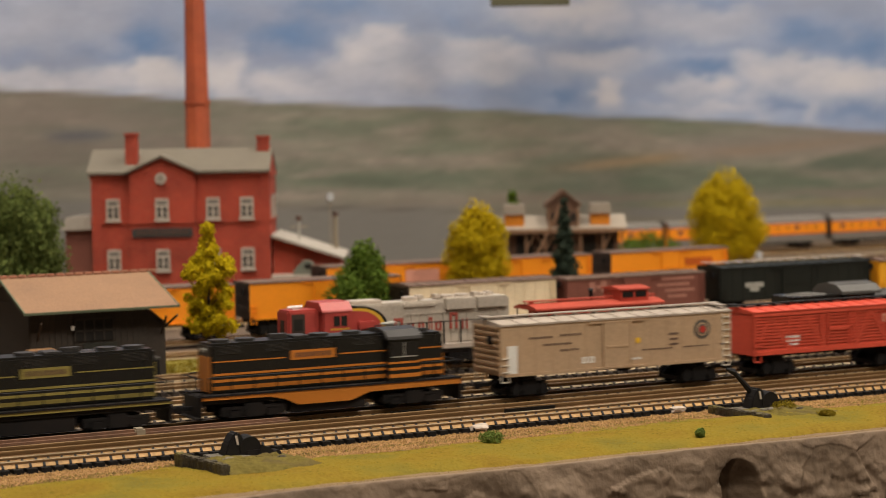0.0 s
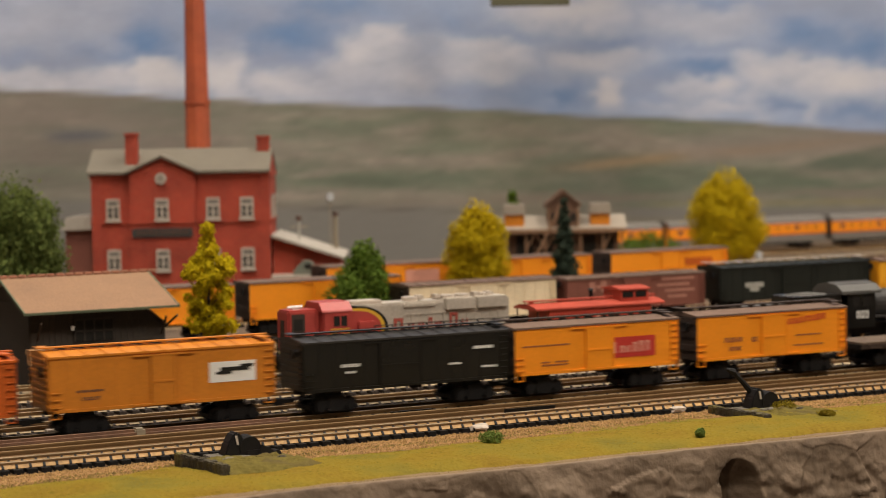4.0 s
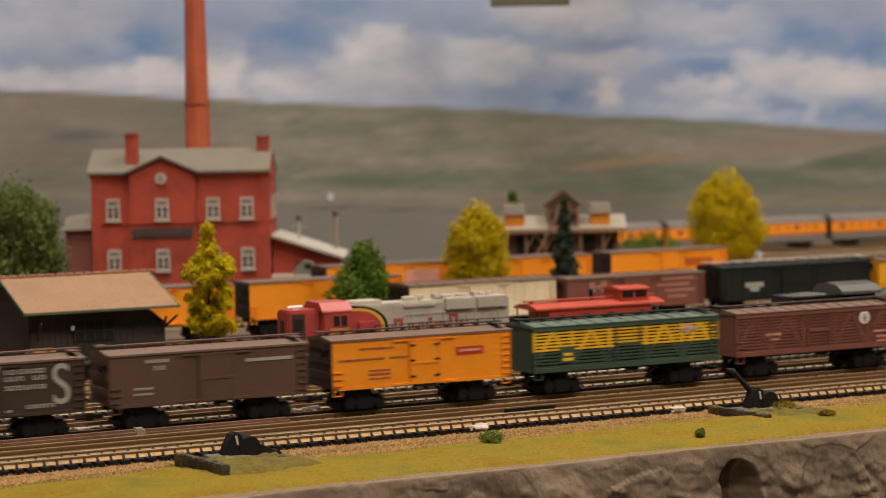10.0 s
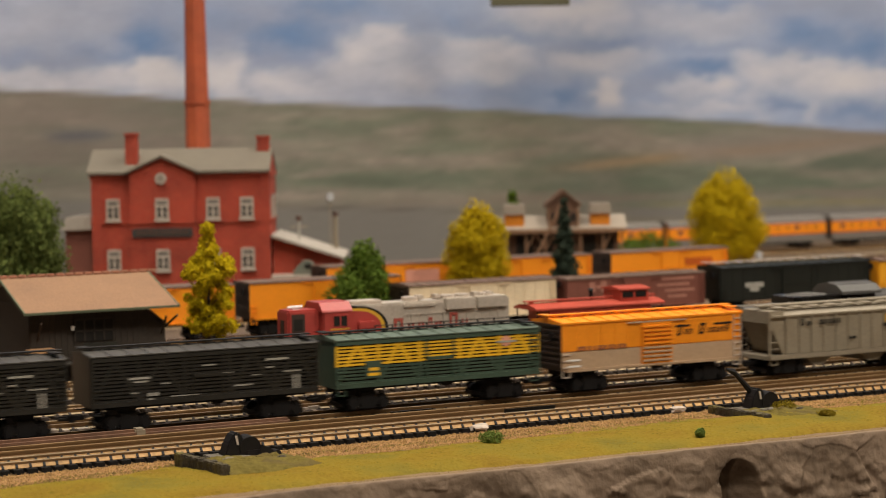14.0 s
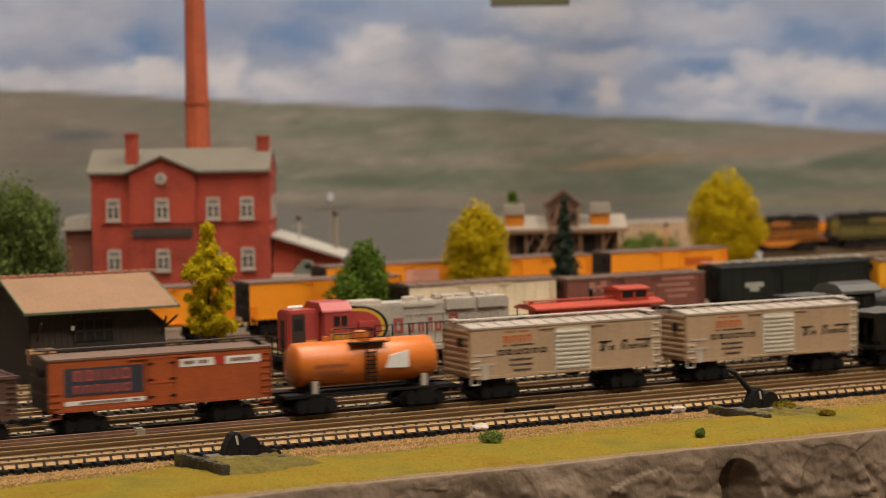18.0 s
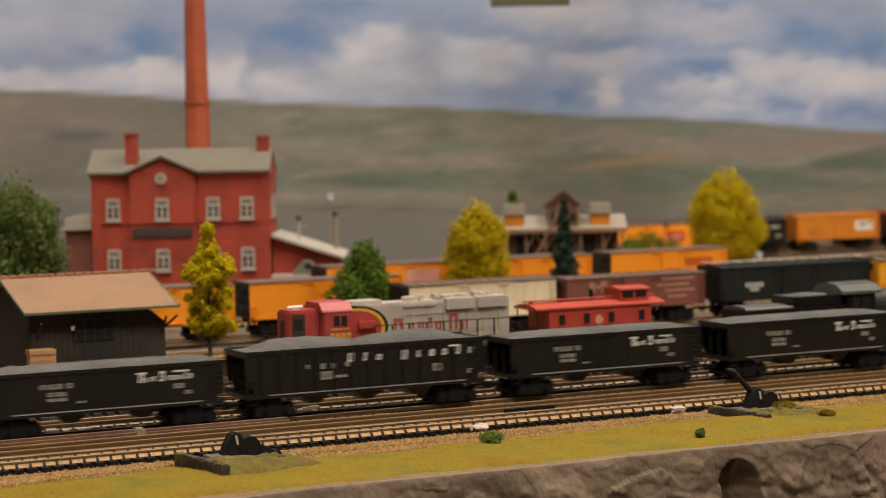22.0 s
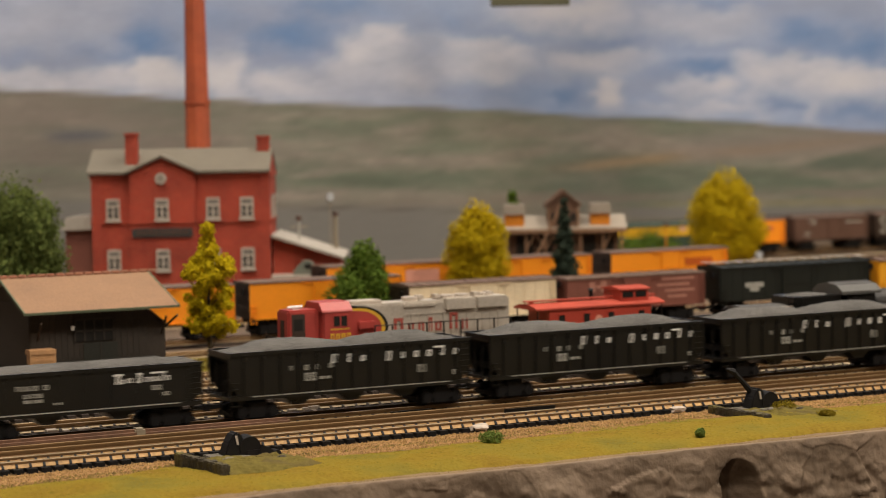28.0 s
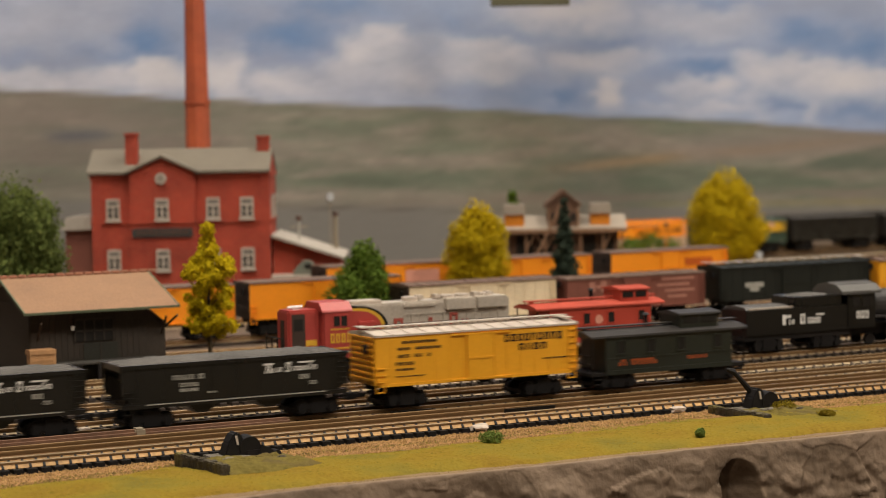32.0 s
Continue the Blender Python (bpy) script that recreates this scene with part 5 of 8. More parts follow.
def steam_locomotive(x, y):
    """Black steam engine; the tender is a vehicle of its own. Cab at the -x end of the engine."""
    t = thing("tender", "black tender with pale lettering behind the steam engine", "locomotive tender", x, y, 0)
    L = 54.0
    bm = bmesh.new()
    add_box(bm, -L / 2, L / 2, -9.0, 9.0, 7.6, 18.6, 0.4)
    part("body", bm, M["black"], t)
    bm = bmesh.new()
    add_prism(bm, [(-7.5, 18.4), (7.5, 18.4), (6.0, 19.6), (0, 20.0), (-6.0, 19.6)], -L / 2 + 1, -4)
    part("rear_deck", bm, M["roof_grey"], t)
    bm = bmesh.new()
    add_box(bm, -2, L / 2 - 4, -8.2, 8.2, 18.4, 22.8, 0.5)
    part("coal_bunker", bm, M["black"], t)
    coal = bmesh.new()
    bmesh.ops.create_icosphere(coal, subdivisions=3, radius=1.0)
    for v in coal.verts:
        k = 1 + 0.10 * noise.noise(v.co * 3)
        v.co = Vector((10 + v.co.x * 11 * k, v.co.y * 6.6 * k, 22.2 + v.co.z * 1.6 * k))
    part("coal", coal, M["coal"], t)
    boxes("top_rim", M["silver_roof"], t, (-L / 2 + 2, -L / 2 + 24, -8.6, -8.2, 18.6, 19.3), (-L / 2 + 2, -L / 2 + 24, 8.2, 8.6, 18.6, 19.3), label="bright edge of the tender deck")
    boxes("frame", M["soot"], t, (-L / 2, L / 2, -8.2, 8.2, 5.6, 7.6))
    marks(t, "white", L, 7.6, 18.6, [(0.34, 0.37, 0.36, 0.74, 0), (0.37, 0.42, 0.62, 0.72, 0), (0.40, 0.42, 0.36, 0.54, 1), (0.43, 0.46, 0.36, 0.54, 1), (0.51, 0.57, 0.36, 0.74, 1), (0.58, 0.71, 0.36, 0.58, 5), (0.66, 0.74, 0.66, 0.72, 0)], 9.0)
    running_gear(t, L, 12)
    e = thing("steam_locomotive", "black steam locomotive with grey-edged cab roof", "locomotive", x + L / 2 + 3, y, 0)
    bm = bmesh.new()
    add_box(bm, -5, 10, -9.4, 9.4, 8, 23.4, 0.3)
    cab = part("cab", bm, M["black"], e)
    bm = bmesh.new()
    add_prism(bm, [(-10.4, 22.8), (10.4, 22.8), (10.2, 24.0), (6.5, 26.6), (0, 27.6), (-6.5, 26.6), (-10.2, 24.0)], -8.5, 12.5)
    part("cab_roof", bm, M["roof_grey"], cab)
    boxes("cab_window", M["ink"], cab, (-2.6, 1.4, -9.55, -9.35, 17, 21.4), (2.8, 7.2, -9.55, -9.35, 17, 21.4), (-2.6, 1.4, 9.35, 9.55, 17, 21.4), (2.8, 7.2, 9.35, 9.55, 17, 21.4))
    marks(cab, "white", 7, 12.2, 15.4, [(0, 1, 0, 1, 3)], 9.4, "number", dx=3.2)
    bm = bmesh.new()
    add_tube(bm, (10, 0, 17), (74, 0, 17), 6.6, 24)
    add_tube(bm, (74, 0, 17), (75.5, 0, 17), 6.6, 24, 4.5)
    part("boiler", bm, M["black_roof"], e)
    bm = bmesh.new()
    add_tube(bm, (30, 0, 22), (30, 0, 27), 3.0, 16, 2.4)
    part("sand_dome", bm, M["black"], e)
    bm = bmesh.new()
    add_tube(bm, (46, 0, 22), (46, 0, 26.6), 3.0, 16, 2.4)
    part("steam_dome", bm, M["black"], e)
    bm = bmesh.new()
    add_tube(bm, (68, 0, 22), (68, 0, 28), 1.8, 16, 2.4)
    part("stack", bm, M["black"], e)
    for wx in (24, 36, 48):
        for s in (-1, 1):
            bm = bmesh.new()
            add_tube(bm, (wx, s * 4.0, 5.2), (wx, s * 5.4, 5.2), 5.2, 24)
            part("driving_wheel", bm, M["soot"], e)
    for s in (-1, 1):
        boxes("side_rod", M["steel"], e, (22, 50, *sorted((s * 5.6, s * 6.4)), 4.2, 5.0))
        bm = bmesh.new()
        add_tube(bm, (60, s * 7, 6), (69, s * 7, 6), 2.6, 16)
        part("cylinder", bm, M["black"], e)
        boxes("running_board", M["black_roof"], e, (10, 72, *sorted((s * 5.6, s * 9.2)), 12.0, 12.6))
    boxes("frame", M["soot"], e, (0, 76, -3.4, 3.4, 4.6, 9.4), (74, 78, -8, 8, 2, 8))
    for wx in (10, 60, 70):
        bm = bmesh.new()
        for s in (-1, 1):
            add_tube(bm, (wx, s * 3.6, 2.5), (wx, s * 5.2, 2.5), 2.5, 16)
        part("pony_wheelset", bm, M["soot"], e)


def passenger_car(x, y):
    L, z0, z1, half = 146.0, 5.6, 19.4, 9.6
    car = thing("passenger_car", "orange and grey streamlined passenger car standing on a rear track", "passenger car", x, y, 0, group="standing passenger train")
    bm = bmesh.new()
    add_box(bm, -L / 2, L / 2, -half, half, z0 + 4.6, z1, 0.5)
    part("body", bm, M["orange"], car)
    bm = bmesh.new()
    add_prism(bm, [(-half, z1 - 0.4), (half, z1 - 0.4), (half - 0.6, z1 + 1.8), (half - 3.5, z1 + 3.8), (0, z1 + 4.7), (-half + 3.5, z1 + 3.8), (-half + 0.6, z1 + 1.8)], -L / 2 + 0.2, L / 2 - 0.2)
    part("roof", bm, M["train_grey"], car)
    bm = bmesh.new()
    add_box(bm, -L / 2 + 0.1, L / 2 - 0.1, -half + 0.1, half - 0.1, z0 - 1.2, z0 + 4.55, 0.4)
    part("skirt", bm, M["train_grey"], car)
    for s in (-1, 1):
        boxes("red_line", M["letter_red"], car, (-L / 2, L / 2, *sorted((s * half, s * (half + 0.1))), z1 - 0.9, z1 - 0.4), (-L / 2, L / 2, *sorted((s * half, s * (half + 0.1))), z0 + 4.7, z0 + 5.2))
        for i in range(15):
            wx = -L / 2 + 10 + i * (L - 20) / 14
            boxes("window", M["tan_orange"] if i % 4 else M["oxide"], car, (wx - 2.6, wx + 2.6, *sorted((s * half, s * (half + 0.14))), z0 + 8.2, z0 + 11.4))
    boxes("vestibule", M["dark_brown"], car, (L / 2, L / 2 + 1.8, -7.5, 7.5, z0, z1 + 2), (-L / 2 - 1.8, -L / 2, -7.5, 7.5, z0, z1 + 2))
    boxes("underframe", M["soot"], car, (-L / 2 + 32, L / 2 - 32, -6, 6, 2.4, z0 - 1.2))
    running_gear(car, L, 20)


# ---- the freight train, from the front: (car, its middle along the line at the start) ----
def consist():
    add = TRAIN.append
    M["loco_orange"] = shader("loco_orange", (0.50, 0.165, 0.018), 0.45, vary=0.1)
    M["loco_olive"] = shader("loco_olive", (0.24, 0.19, 0.045), 0.5, vary=0.15)
    add((striped_loco("black diesel locomotive with dull olive-yellow stripes", "loco_olive", 180), -147.0))
    add((striped_loco("black diesel locomotive with orange stripes and orange sill", "loco_orange"), -41.0))
    c = boxcar("weathered silver insulated boxcar with round dark emblem", 98, "silver", "silver_top", z1=26.4, door=(0.43, 0.55), ladder="bright_metal")
    marks(c, "oxide_roof", 98, 7.2, 26.4, [(0.12, 0.22, 0.72, 0.76, 6), (0.25, 0.36, 0.74, 0.78, 6), (0.18, 0.30, 0.58, 0.62, 8), (0.25, 0.33, 0.46, 0.50, 4), (0.72, 0.76, 0.62, 0.66, 0), (0.72, 0.76, 0.52, 0.56, 0), (0.72, 0.76, 0.42, 0.46, 0), (0.60, 0.97, 0.36, 0.385, 16)])
    marks(c, "white", 98, 7.2, 26.4, [(0.03, 0.07, 0.05, 0.62, 0), (0.34, 0.40, 0.2, 0.32, 2), (0.54, 0.60, 0.2, 0.24, 3)], name="white_patch")
    disc(c, "emblem_grey", 36, 20.4, 3.6), disc(c, "silver", 36, 20.4, 2.5, depth=0.3, name="emblem_ring"), disc(c, "emblem_grey", 36, 20.4, 1.9, depth=0.4, name="emblem_field"), disc(c, "letter_red", 36, 20.4, 1.3, depth=0.5, name="emblem_centre")
    disc(c, "lemon", 8, 18.0, 1.1, name="small_emblem")
    add((c, 70.7))
    c = boxcar("bright red stock car with slatted sides and black roofwalk", 80, "red", "red", "ink", style="slats", slats=("red", "red", 0), z1=24.8)
    marks(c, "white", 80, 7.2, 24.8, [(0.19, 0.27, 0.42, 0.47, 4), (0.19, 0.27, 0.34, 0.38, 5), (0.20, 0.26, 0.26, 0.30, 4)])
    marks(c, "pink", 80, 7.2, 24.8, [(0.76, 0.80, 0.62, 0.80, 1), (0.82, 0.86, 0.62, 0.80, 1)], name="side_lettering")
    add((c, 169.7))
    c = boxcar("orange-red insulated boxcar with dark lettering", 76, "orange_red", end="dark_brown", z1=25.6, door=(0.44, 0.55))
    marks(c, "ink", 76, 7.2, 25.6, [(0.07, 0.28, 0.66, 0.73, 5), (0.12, 0.20, 0.52, 0.56, 5), (0.12, 0.19, 0.52, 0.56, 4)])
    marks(c, "ink", 76, 7.2, 25.6, [(0.66, 0.70, 0.78, 0.93, 1), (0.66, 0.74, 0.80, 0.83, 0), (0.70, 0.76, 0.79, 0.87, 3), (0.83, 0.92, 0.90, 0.935, 0), (0.73, 0.77, 0.68, 0.84, 1), (0.77, 0.92, 0.69, 0.78, 5), (0.70, 0.90, 0.58, 0.62, 9)], lean=0.28)
    add((c, 255.7))
    c = boxcar("tan-orange insulated boxcar with white panel", 77, "tan_orange", z1=25.8, door=(0.44, 0.55))
    marks(c, "white", 77, 7.2, 25.8, [(0.70, 0.91, 0.38, 0.74, 0)], name="panel", label="white panel with dark leaping shape")
    marks(c, "ink", 77, 7.2, 25.8, [(0.75, 0.88, 0.57, 0.64, 0), (0.84, 0.90, 0.63, 0.68, 0), (0.73, 0.80, 0.52, 0.57, 0)], HALF + 0.15, name="panel_shape")
    marks(c, "brown", 77, 7.2, 25.8, [(0.73, 0.88, 0.42, 0.45, 8), (0.12, 0.24, 0.38, 0.42, 5), (0.14, 0.22, 0.24, 0.30, 4), (0.46, 0.54, 0.60, 0.63, 4)])
    add((c, 342.1))
    c = boxcar("glossy black boxcar with small white lettering", 79, "black", "black_roof", "black", z1=24.8, door=(0.36, 0.56))
    marks(c, "white", 79, 7.2, 24.8, [(0.82, 0.92, 0.68, 0.74, 5), (0.18, 0.27, 0.50, 0.56, 5), (0.20, 0.25, 0.38, 0.42, 3), (0.86, 0.94, 0.30, 0.34, 4), (0.70, 0.76, 0.40, 0.44, 3)])
    add((c, 430.0))
    reefer = dict(roof="oxide_roof", walk="dark_brown", end="dark_brown", z1=24.9, style="wood", door=(0.42, 0.59), ladder="orange", name="reefer")
    c = boxcar("orange wooden reefer with large red panel", 69, "orange", **reefer)
    marks(c, "letter_red", 69, 7.2, 24.9, [(0.53, 0.85, 0.28, 0.70, 0)], name="panel", label="red sign panel with pale bars")
    marks(c, "pink", 69, 7.2, 24.9, [(0.56, 0.62, 0.38, 0.60, 1), (0.63, 0.70, 0.38, 0.52, 2), (0.71, 0.745, 0.38, 0.58, 1), (0.75, 0.785, 0.38, 0.60, 1), (0.79, 0.82, 0.38, 0.60, 1)], HALF + 0.16, name="panel_lettering")
    marks(c, "oxide", 69, 7.2, 24.9, [(0.05, 0.35, 0.62, 0.65, 14), (0.16, 0.32, 0.28, 0.31, 6), (0.16, 0.32, 0.22, 0.25, 6)])
    add((c, 506.0))
    c = boxcar("orange wooden reefer with faded red lettering", 69, "orange", **reefer)
    marks(c, "letter_red", 69, 7.2, 24.9, [(0.58, 0.86, 0.70, 0.82, 8)], slope=0.09)
    marks(c, "oxide", 69, 7.2, 24.9, [(0.18, 0.30, 0.42, 0.52, 5), (0.36, 0.40, 0.40, 0.50, 1), (0.21, 0.29, 0.24, 0.32, 4), (0.42, 0.56, 0.84, 0.88, 6), (0.48, 0.54, 0.24, 0.28, 3), (0.65, 0.82, 0.46, 0.48, 0), (0.64, 0.84, 0.24, 0.27, 8)], name="data_panel")
    add((c, 582.8))
    add((flat_car(), 674.3))
    c = boxcar("orange wooden reefer with blue and white shield", 69, "orange", hinges=True, **reefer)
    marks(c, "letter_blue", 69, 7.2, 24.9, [(0.72, 0.80, 0.74, 0.86, 0)], name="shield_top")
    marks(c, "pink", 69, 7.2, 24.9, [(0.725, 0.795, 0.66, 0.74, 0), (0.74, 0.78, 0.58, 0.66, 0)], name="shield_base")
    marks(c, "ink", 69, 7.2, 24.9, [(0.22, 0.42, 0.55, 0.565, 0), (0.28, 0.36, 0.46, 0.49, 3), (0.22, 0.42, 0.36, 0.375, 0), (0.66, 0.90, 0.44, 0.46, 9), (0.66, 0.92, 0.91, 0.94, 0)])
    add((c, 768.0))
    brown = dict(roof="oxide_roof", walk="brown", style="wood", door=(0.44, 0.62))
    c = boxcar("brown wooden boxcar with dense white lettering", 68, "brown", z1=25.0, **brown)
    marks(c, "grey", 68, 7.2, 25.0, [(0.12, 0.40, 0.82, 0.88, 10), (0.12, 0.42, 0.72, 0.76, 11), (0.12, 0.26, 0.60, 0.66, 5), (0.30, 0.42, 0.60, 0.66, 5), (0.16, 0.20, 0.44, 0.54, 1), (0.21, 0.26, 0.30, 0.40, 2), (0.30, 0.42, 0.42, 0.50, 4), (0.28, 0.38, 0.32, 0.37, 5), (0.50, 0.62, 0.66, 0.70, 5), (0.48, 0.64, 0.56, 0.59, 6), (0.52, 0.60, 0.42, 0.46, 3), (0.78, 0.94, 0.74, 0.81, 5), (0.78, 0.92, 0.62, 0.67, 5), (0.82, 0.94, 0.22, 0.36, 3), (0.64, 0.76, 0.16, 0.24, 4)])
    add((c, 845.3))
    c = boxcar("dark brown wooden boxcar with three large white letters", 69, "dark_brown", z1=25.2, **brown)
    big_letters(c, 69, (("S", 0.055, 5.6, 13.0), ("W", 0.455, 10.0, 11.6), ("S", 0.845, 5.6, 13.0)))
    marks(c, "grey", 69, 7.2, 25.2, [(0.17, 0.42, 0.78, 0.86, 9), (0.17, 0.32, 0.62, 0.66, 8), (0.30, 0.42, 0.54, 0.60, 5), (0.17, 0.42, 0.40, 0.50, 8), (0.60, 0.82, 0.80, 0.88, 5), (0.62, 0.82, 0.68, 0.76, 6), (0.58, 0.82, 0.52, 0.60, 7), (0.17, 0.42, 0.16, 0.24, 6), (0.52, 0.66, 0.14, 0.18, 6), (0.72, 0.86, 0.18, 0.25, 4)])
    add((c, 921.9))
    c = boxcar("plain brown wooden boxcar with grey name bar", 69, "brown", z1=25.0, **brown)
    marks(c, "grey", 69, 7.2, 25.0, [(0.68, 0.92, 0.74, 0.80, 0), (0.18, 0.30, 0.84, 0.90, 5), (0.22, 0.28, 0.70, 0.78, 3), (0.12, 0.22, 0.36, 0.40, 4), (0.12, 0.22, 0.26, 0.30, 4), (0.46, 0.58, 0.50, 0.52, 0)])
    add((c, 998.6))
    c = boxcar("orange wooden reefer with red-and-white sign box", 69, "orange", hinges=True, **reefer)
    marks(c, "letter_red", 69, 7.2, 24.9, [(0.68, 0.84, 0.58, 0.74, 0)], name="sign_box")
    marks(c, "pink", 69, 7.2, 24.9, [(0.70, 0.82, 0.64, 0.69, 0)], HALF + 0.16, name="sign_bar")
    marks(c, "oxide", 69, 7.2, 24.9, [(0.15, 0.34, 0.80, 0.84, 9), (0.04, 0.44, 0.60, 0.64, 16), (0.20, 0.32, 0.30, 0.34, 5), (0.20, 0.32, 0.22, 0.25, 5), (0.20, 0.32, 0.38, 0.41, 5)])
    add((c, 1076.4))
    for mid in (1159.2, 1502.2):
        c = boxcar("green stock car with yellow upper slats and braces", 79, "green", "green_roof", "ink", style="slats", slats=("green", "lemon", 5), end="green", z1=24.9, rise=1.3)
        boxes("plate", M["green"], c, (-28.5, -22.5, -HALF - 0.5, -HALF + 0.1, 11.8, 17.6)), boxes("plate", M["green"], c, (22.5, 28.5, HALF - 0.1, HALF + 0.5, 11.8, 17.6))
        marks(c, "lemon", 79, 7.2, 24.9, [(0.155, 0.20, 0.40, 0.46, 0), (0.15, 0.205, 0.30, 0.36, 0)], HALF + 0.4, name="plate_lettering")
        disc(c, "pink", 26, 21.2, 1.9, label="faded pink round emblem"), marks(c, "grey", 79, 7.2, 24.9, [(0.78, 0.88, 0.76, 0.80, 0)], HALF + 0.2, name="emblem_bar")
        add((c, mid))
    c = boxcar("reddish-brown slatted boxcar with round white emblem", 77, "oxide", "oxide_roof", "dark_brown", style="slats", slats=("oxide", "oxide", 0), z1=24.6)
    disc(c, "white", 21.5, 20.4, 2.4), marks(c, "oxide", 77, 7.2, 24.6, [(0.765, 0.795, 0.74, 0.76, 0), (0.775, 0.785, 0.66, 0.84, 0)], HALF + 0.2, name="emblem_cross")
    marks(c, "pink", 77, 7.2, 24.6, [(0.18, 0.27, 0.50, 0.56, 4), (0.20, 0.26, 0.40, 0.44, 3), (0.86, 0.94, 0.30, 0.34, 3), (0.86, 0.94, 0.20, 0.24, 3), (0.84, 0.93, 0.42, 0.46, 3)])
    add((c, 1245.0))
    for mid in (1330.4, 1417.0):
        c = boxcar("black stock car with slatted sides and grey data lines", 79, "worn_black", "roof_grey", "ink", style="slats", slats=("worn_black", "worn_black", 0), z1=24.9)
        marks(c, "grey", 79, 7.2, 24.9, [(0.16, 0.25, 0.56, 0.60, 0), (0.18, 0.24, 0.50, 0.53, 0), (0.76, 0.86, 0.74, 0.78, 0), (0.24, 0.29, 0.24, 0.30, 2), (0.24, 0.27, 0.14, 0.20, 1), (0.88, 0.92, 0.16, 0.44, 1), (0.84, 0.92, 0.50, 0.53, 4), (0.48, 0.54, 0.72, 0.75, 3), (0.62, 0.70, 0.30, 0.33, 4), (0.10, 0.14, 0.12, 0.15, 2), (0.17, 0.21, 0.30, 0.33, 2), (0.30, 0.34, 0.44, 0.47, 2), (0.56, 0.62, 0.56, 0.58, 3), (0.34, 0.46, 0.20, 0.215, 0), (0.66, 0.74, 0.14, 0.16, 3), (0.76, 0.80, 0.60, 0.63, 2), (0.70, 0.74, 0.48, 0.50, 2)], both=False)
        add((c, mid))
    c = boxcar("orange-over-silver boxcar with dark script", 78, "orange", "orange", "orange", "dark_brown", z1=25.6, door=(0.43, 0.60), door_colour="orange", lower="silver", band=0.40, ladder="silver_roof")
    marks(c, "ink", 78, 7.2, 25.6, [(0.63, 0.66, 0.62, 0.84, 1), (0.62, 0.70, 0.79, 0.83, 0), (0.67, 0.72, 0.64, 0.74, 2), (0.75, 0.79, 0.62, 0.84, 1), (0.80, 0.90, 0.64, 0.74, 4), (0.90, 0.925, 0.64, 0.84, 1), (0.84, 0.94, 0.79, 0.83, 0)], lean=0.25)
    marks(c, "oxide", 78, 7.2, 25.6, [(0.09, 0.36, 0.46, 0.54, 5)], name="side_lettering")
    marks(c, "white", 78, 7.2, 25.6, [(0.03, 0.10, 0.26, 0.30, 0), (0.03, 0.10, 0.14, 0.18, 0), (0.45, 0.58, 0.10, 0.28, 3)], name="white_patch")
    add((c, 1589.6))
    add((covered_hopper(), 1678.5))
    c = hopper("empty brown open hopper with faded lettering", 68, "a", 3, colour="brown", load=False, letter=None, z1=20.8)
    marks(c, "grey", 68, 7.0, 20.8, [(0.32, 0.40, 0.66, 0.76, 3), (0.32, 0.40, 0.50, 0.58, 3), (0.33, 0.40, 0.38, 0.42, 3), (0.72, 0.82, 0.74, 0.80, 3), (0.73, 0.79, 0.40, 0.62, 1), (0.90, 0.95, 0.40, 0.46, 2)], 9.7)
    add((c, 1756.0))
    c = boxcar("rust-orange wooden reefer with dark blue sign panel", 76, "rust_orange", "oxide_roof", "dark_brown", "dark_brown", z1=24.9, style="wood", door=(0.43, 0.56), ladder="rust_orange", name="reefer", hinges=True)
    M["sign_blue"] = shader("sign_blue", (0.032, 0.035, 0.052), 0.5)
    marks(c, "sign_blue", 76, 7.2, 24.9, [(0.07, 0.415, 0.34, 0.84, 0)], name="panel", label="dark blue sign panel with red bars")
    marks(c, "faded_red", 76, 7.2, 24.9, [(0.11, 0.37, 0.60, 0.80, 5), (0.11, 0.37, 0.38, 0.53, 6)], HALF + 0.16, name="panel_lettering")
    marks(c, "white", 76, 7.2, 24.9, [(0.07, 0.42, 0.17, 0.25, 0), (0.58, 0.735, 0.73, 0.88, 0), (0.785, 0.95, 0.73, 0.88, 0)], name="white_strip")
    marks(c, "oxide", 76, 7.2, 24.9, [(0.60, 0.71, 0.78, 0.84, 7), (0.81, 0.93, 0.78, 0.84, 7), (0.10, 0.40, 0.19, 0.23, 16)], HALF + 0.16, name="strip_lettering")
    marks(c, "letter_red", 76, 7.2, 24.9, [(0.74, 0.78, 0.74, 0.90, 0)], name="red_mark")
    add((c, 1837.4))
    add((tank_car(), 1912.8))
    for mid in (1989.2, 2079.1):
        c = boxcar("silver boxcar with ribbed door and dark script", 79, "silver", "silver_top", "silver_roof", z1=25.9, door=(0.43, 0.615), door_colour="bright_metal", ladder="bright_metal")
        marks(c, "orange_red", 79, 7.2, 25.9, [(0.17, 0.32, 0.70, 0.84, 4), (0.18, 0.32, 0.90, 0.93, 8)], name="red_script")
        marks(c, "ink", 79, 7.2, 25.9, [(0.17, 0.33, 0.64, 0.67, 9), (0.14, 0.40, 0.48, 0.58, 6), (0.20, 0.32, 0.36, 0.40, 6), (0.20, 0.32, 0.26, 0.30, 6), (0.22, 0.31, 0.16, 0.20, 5)])
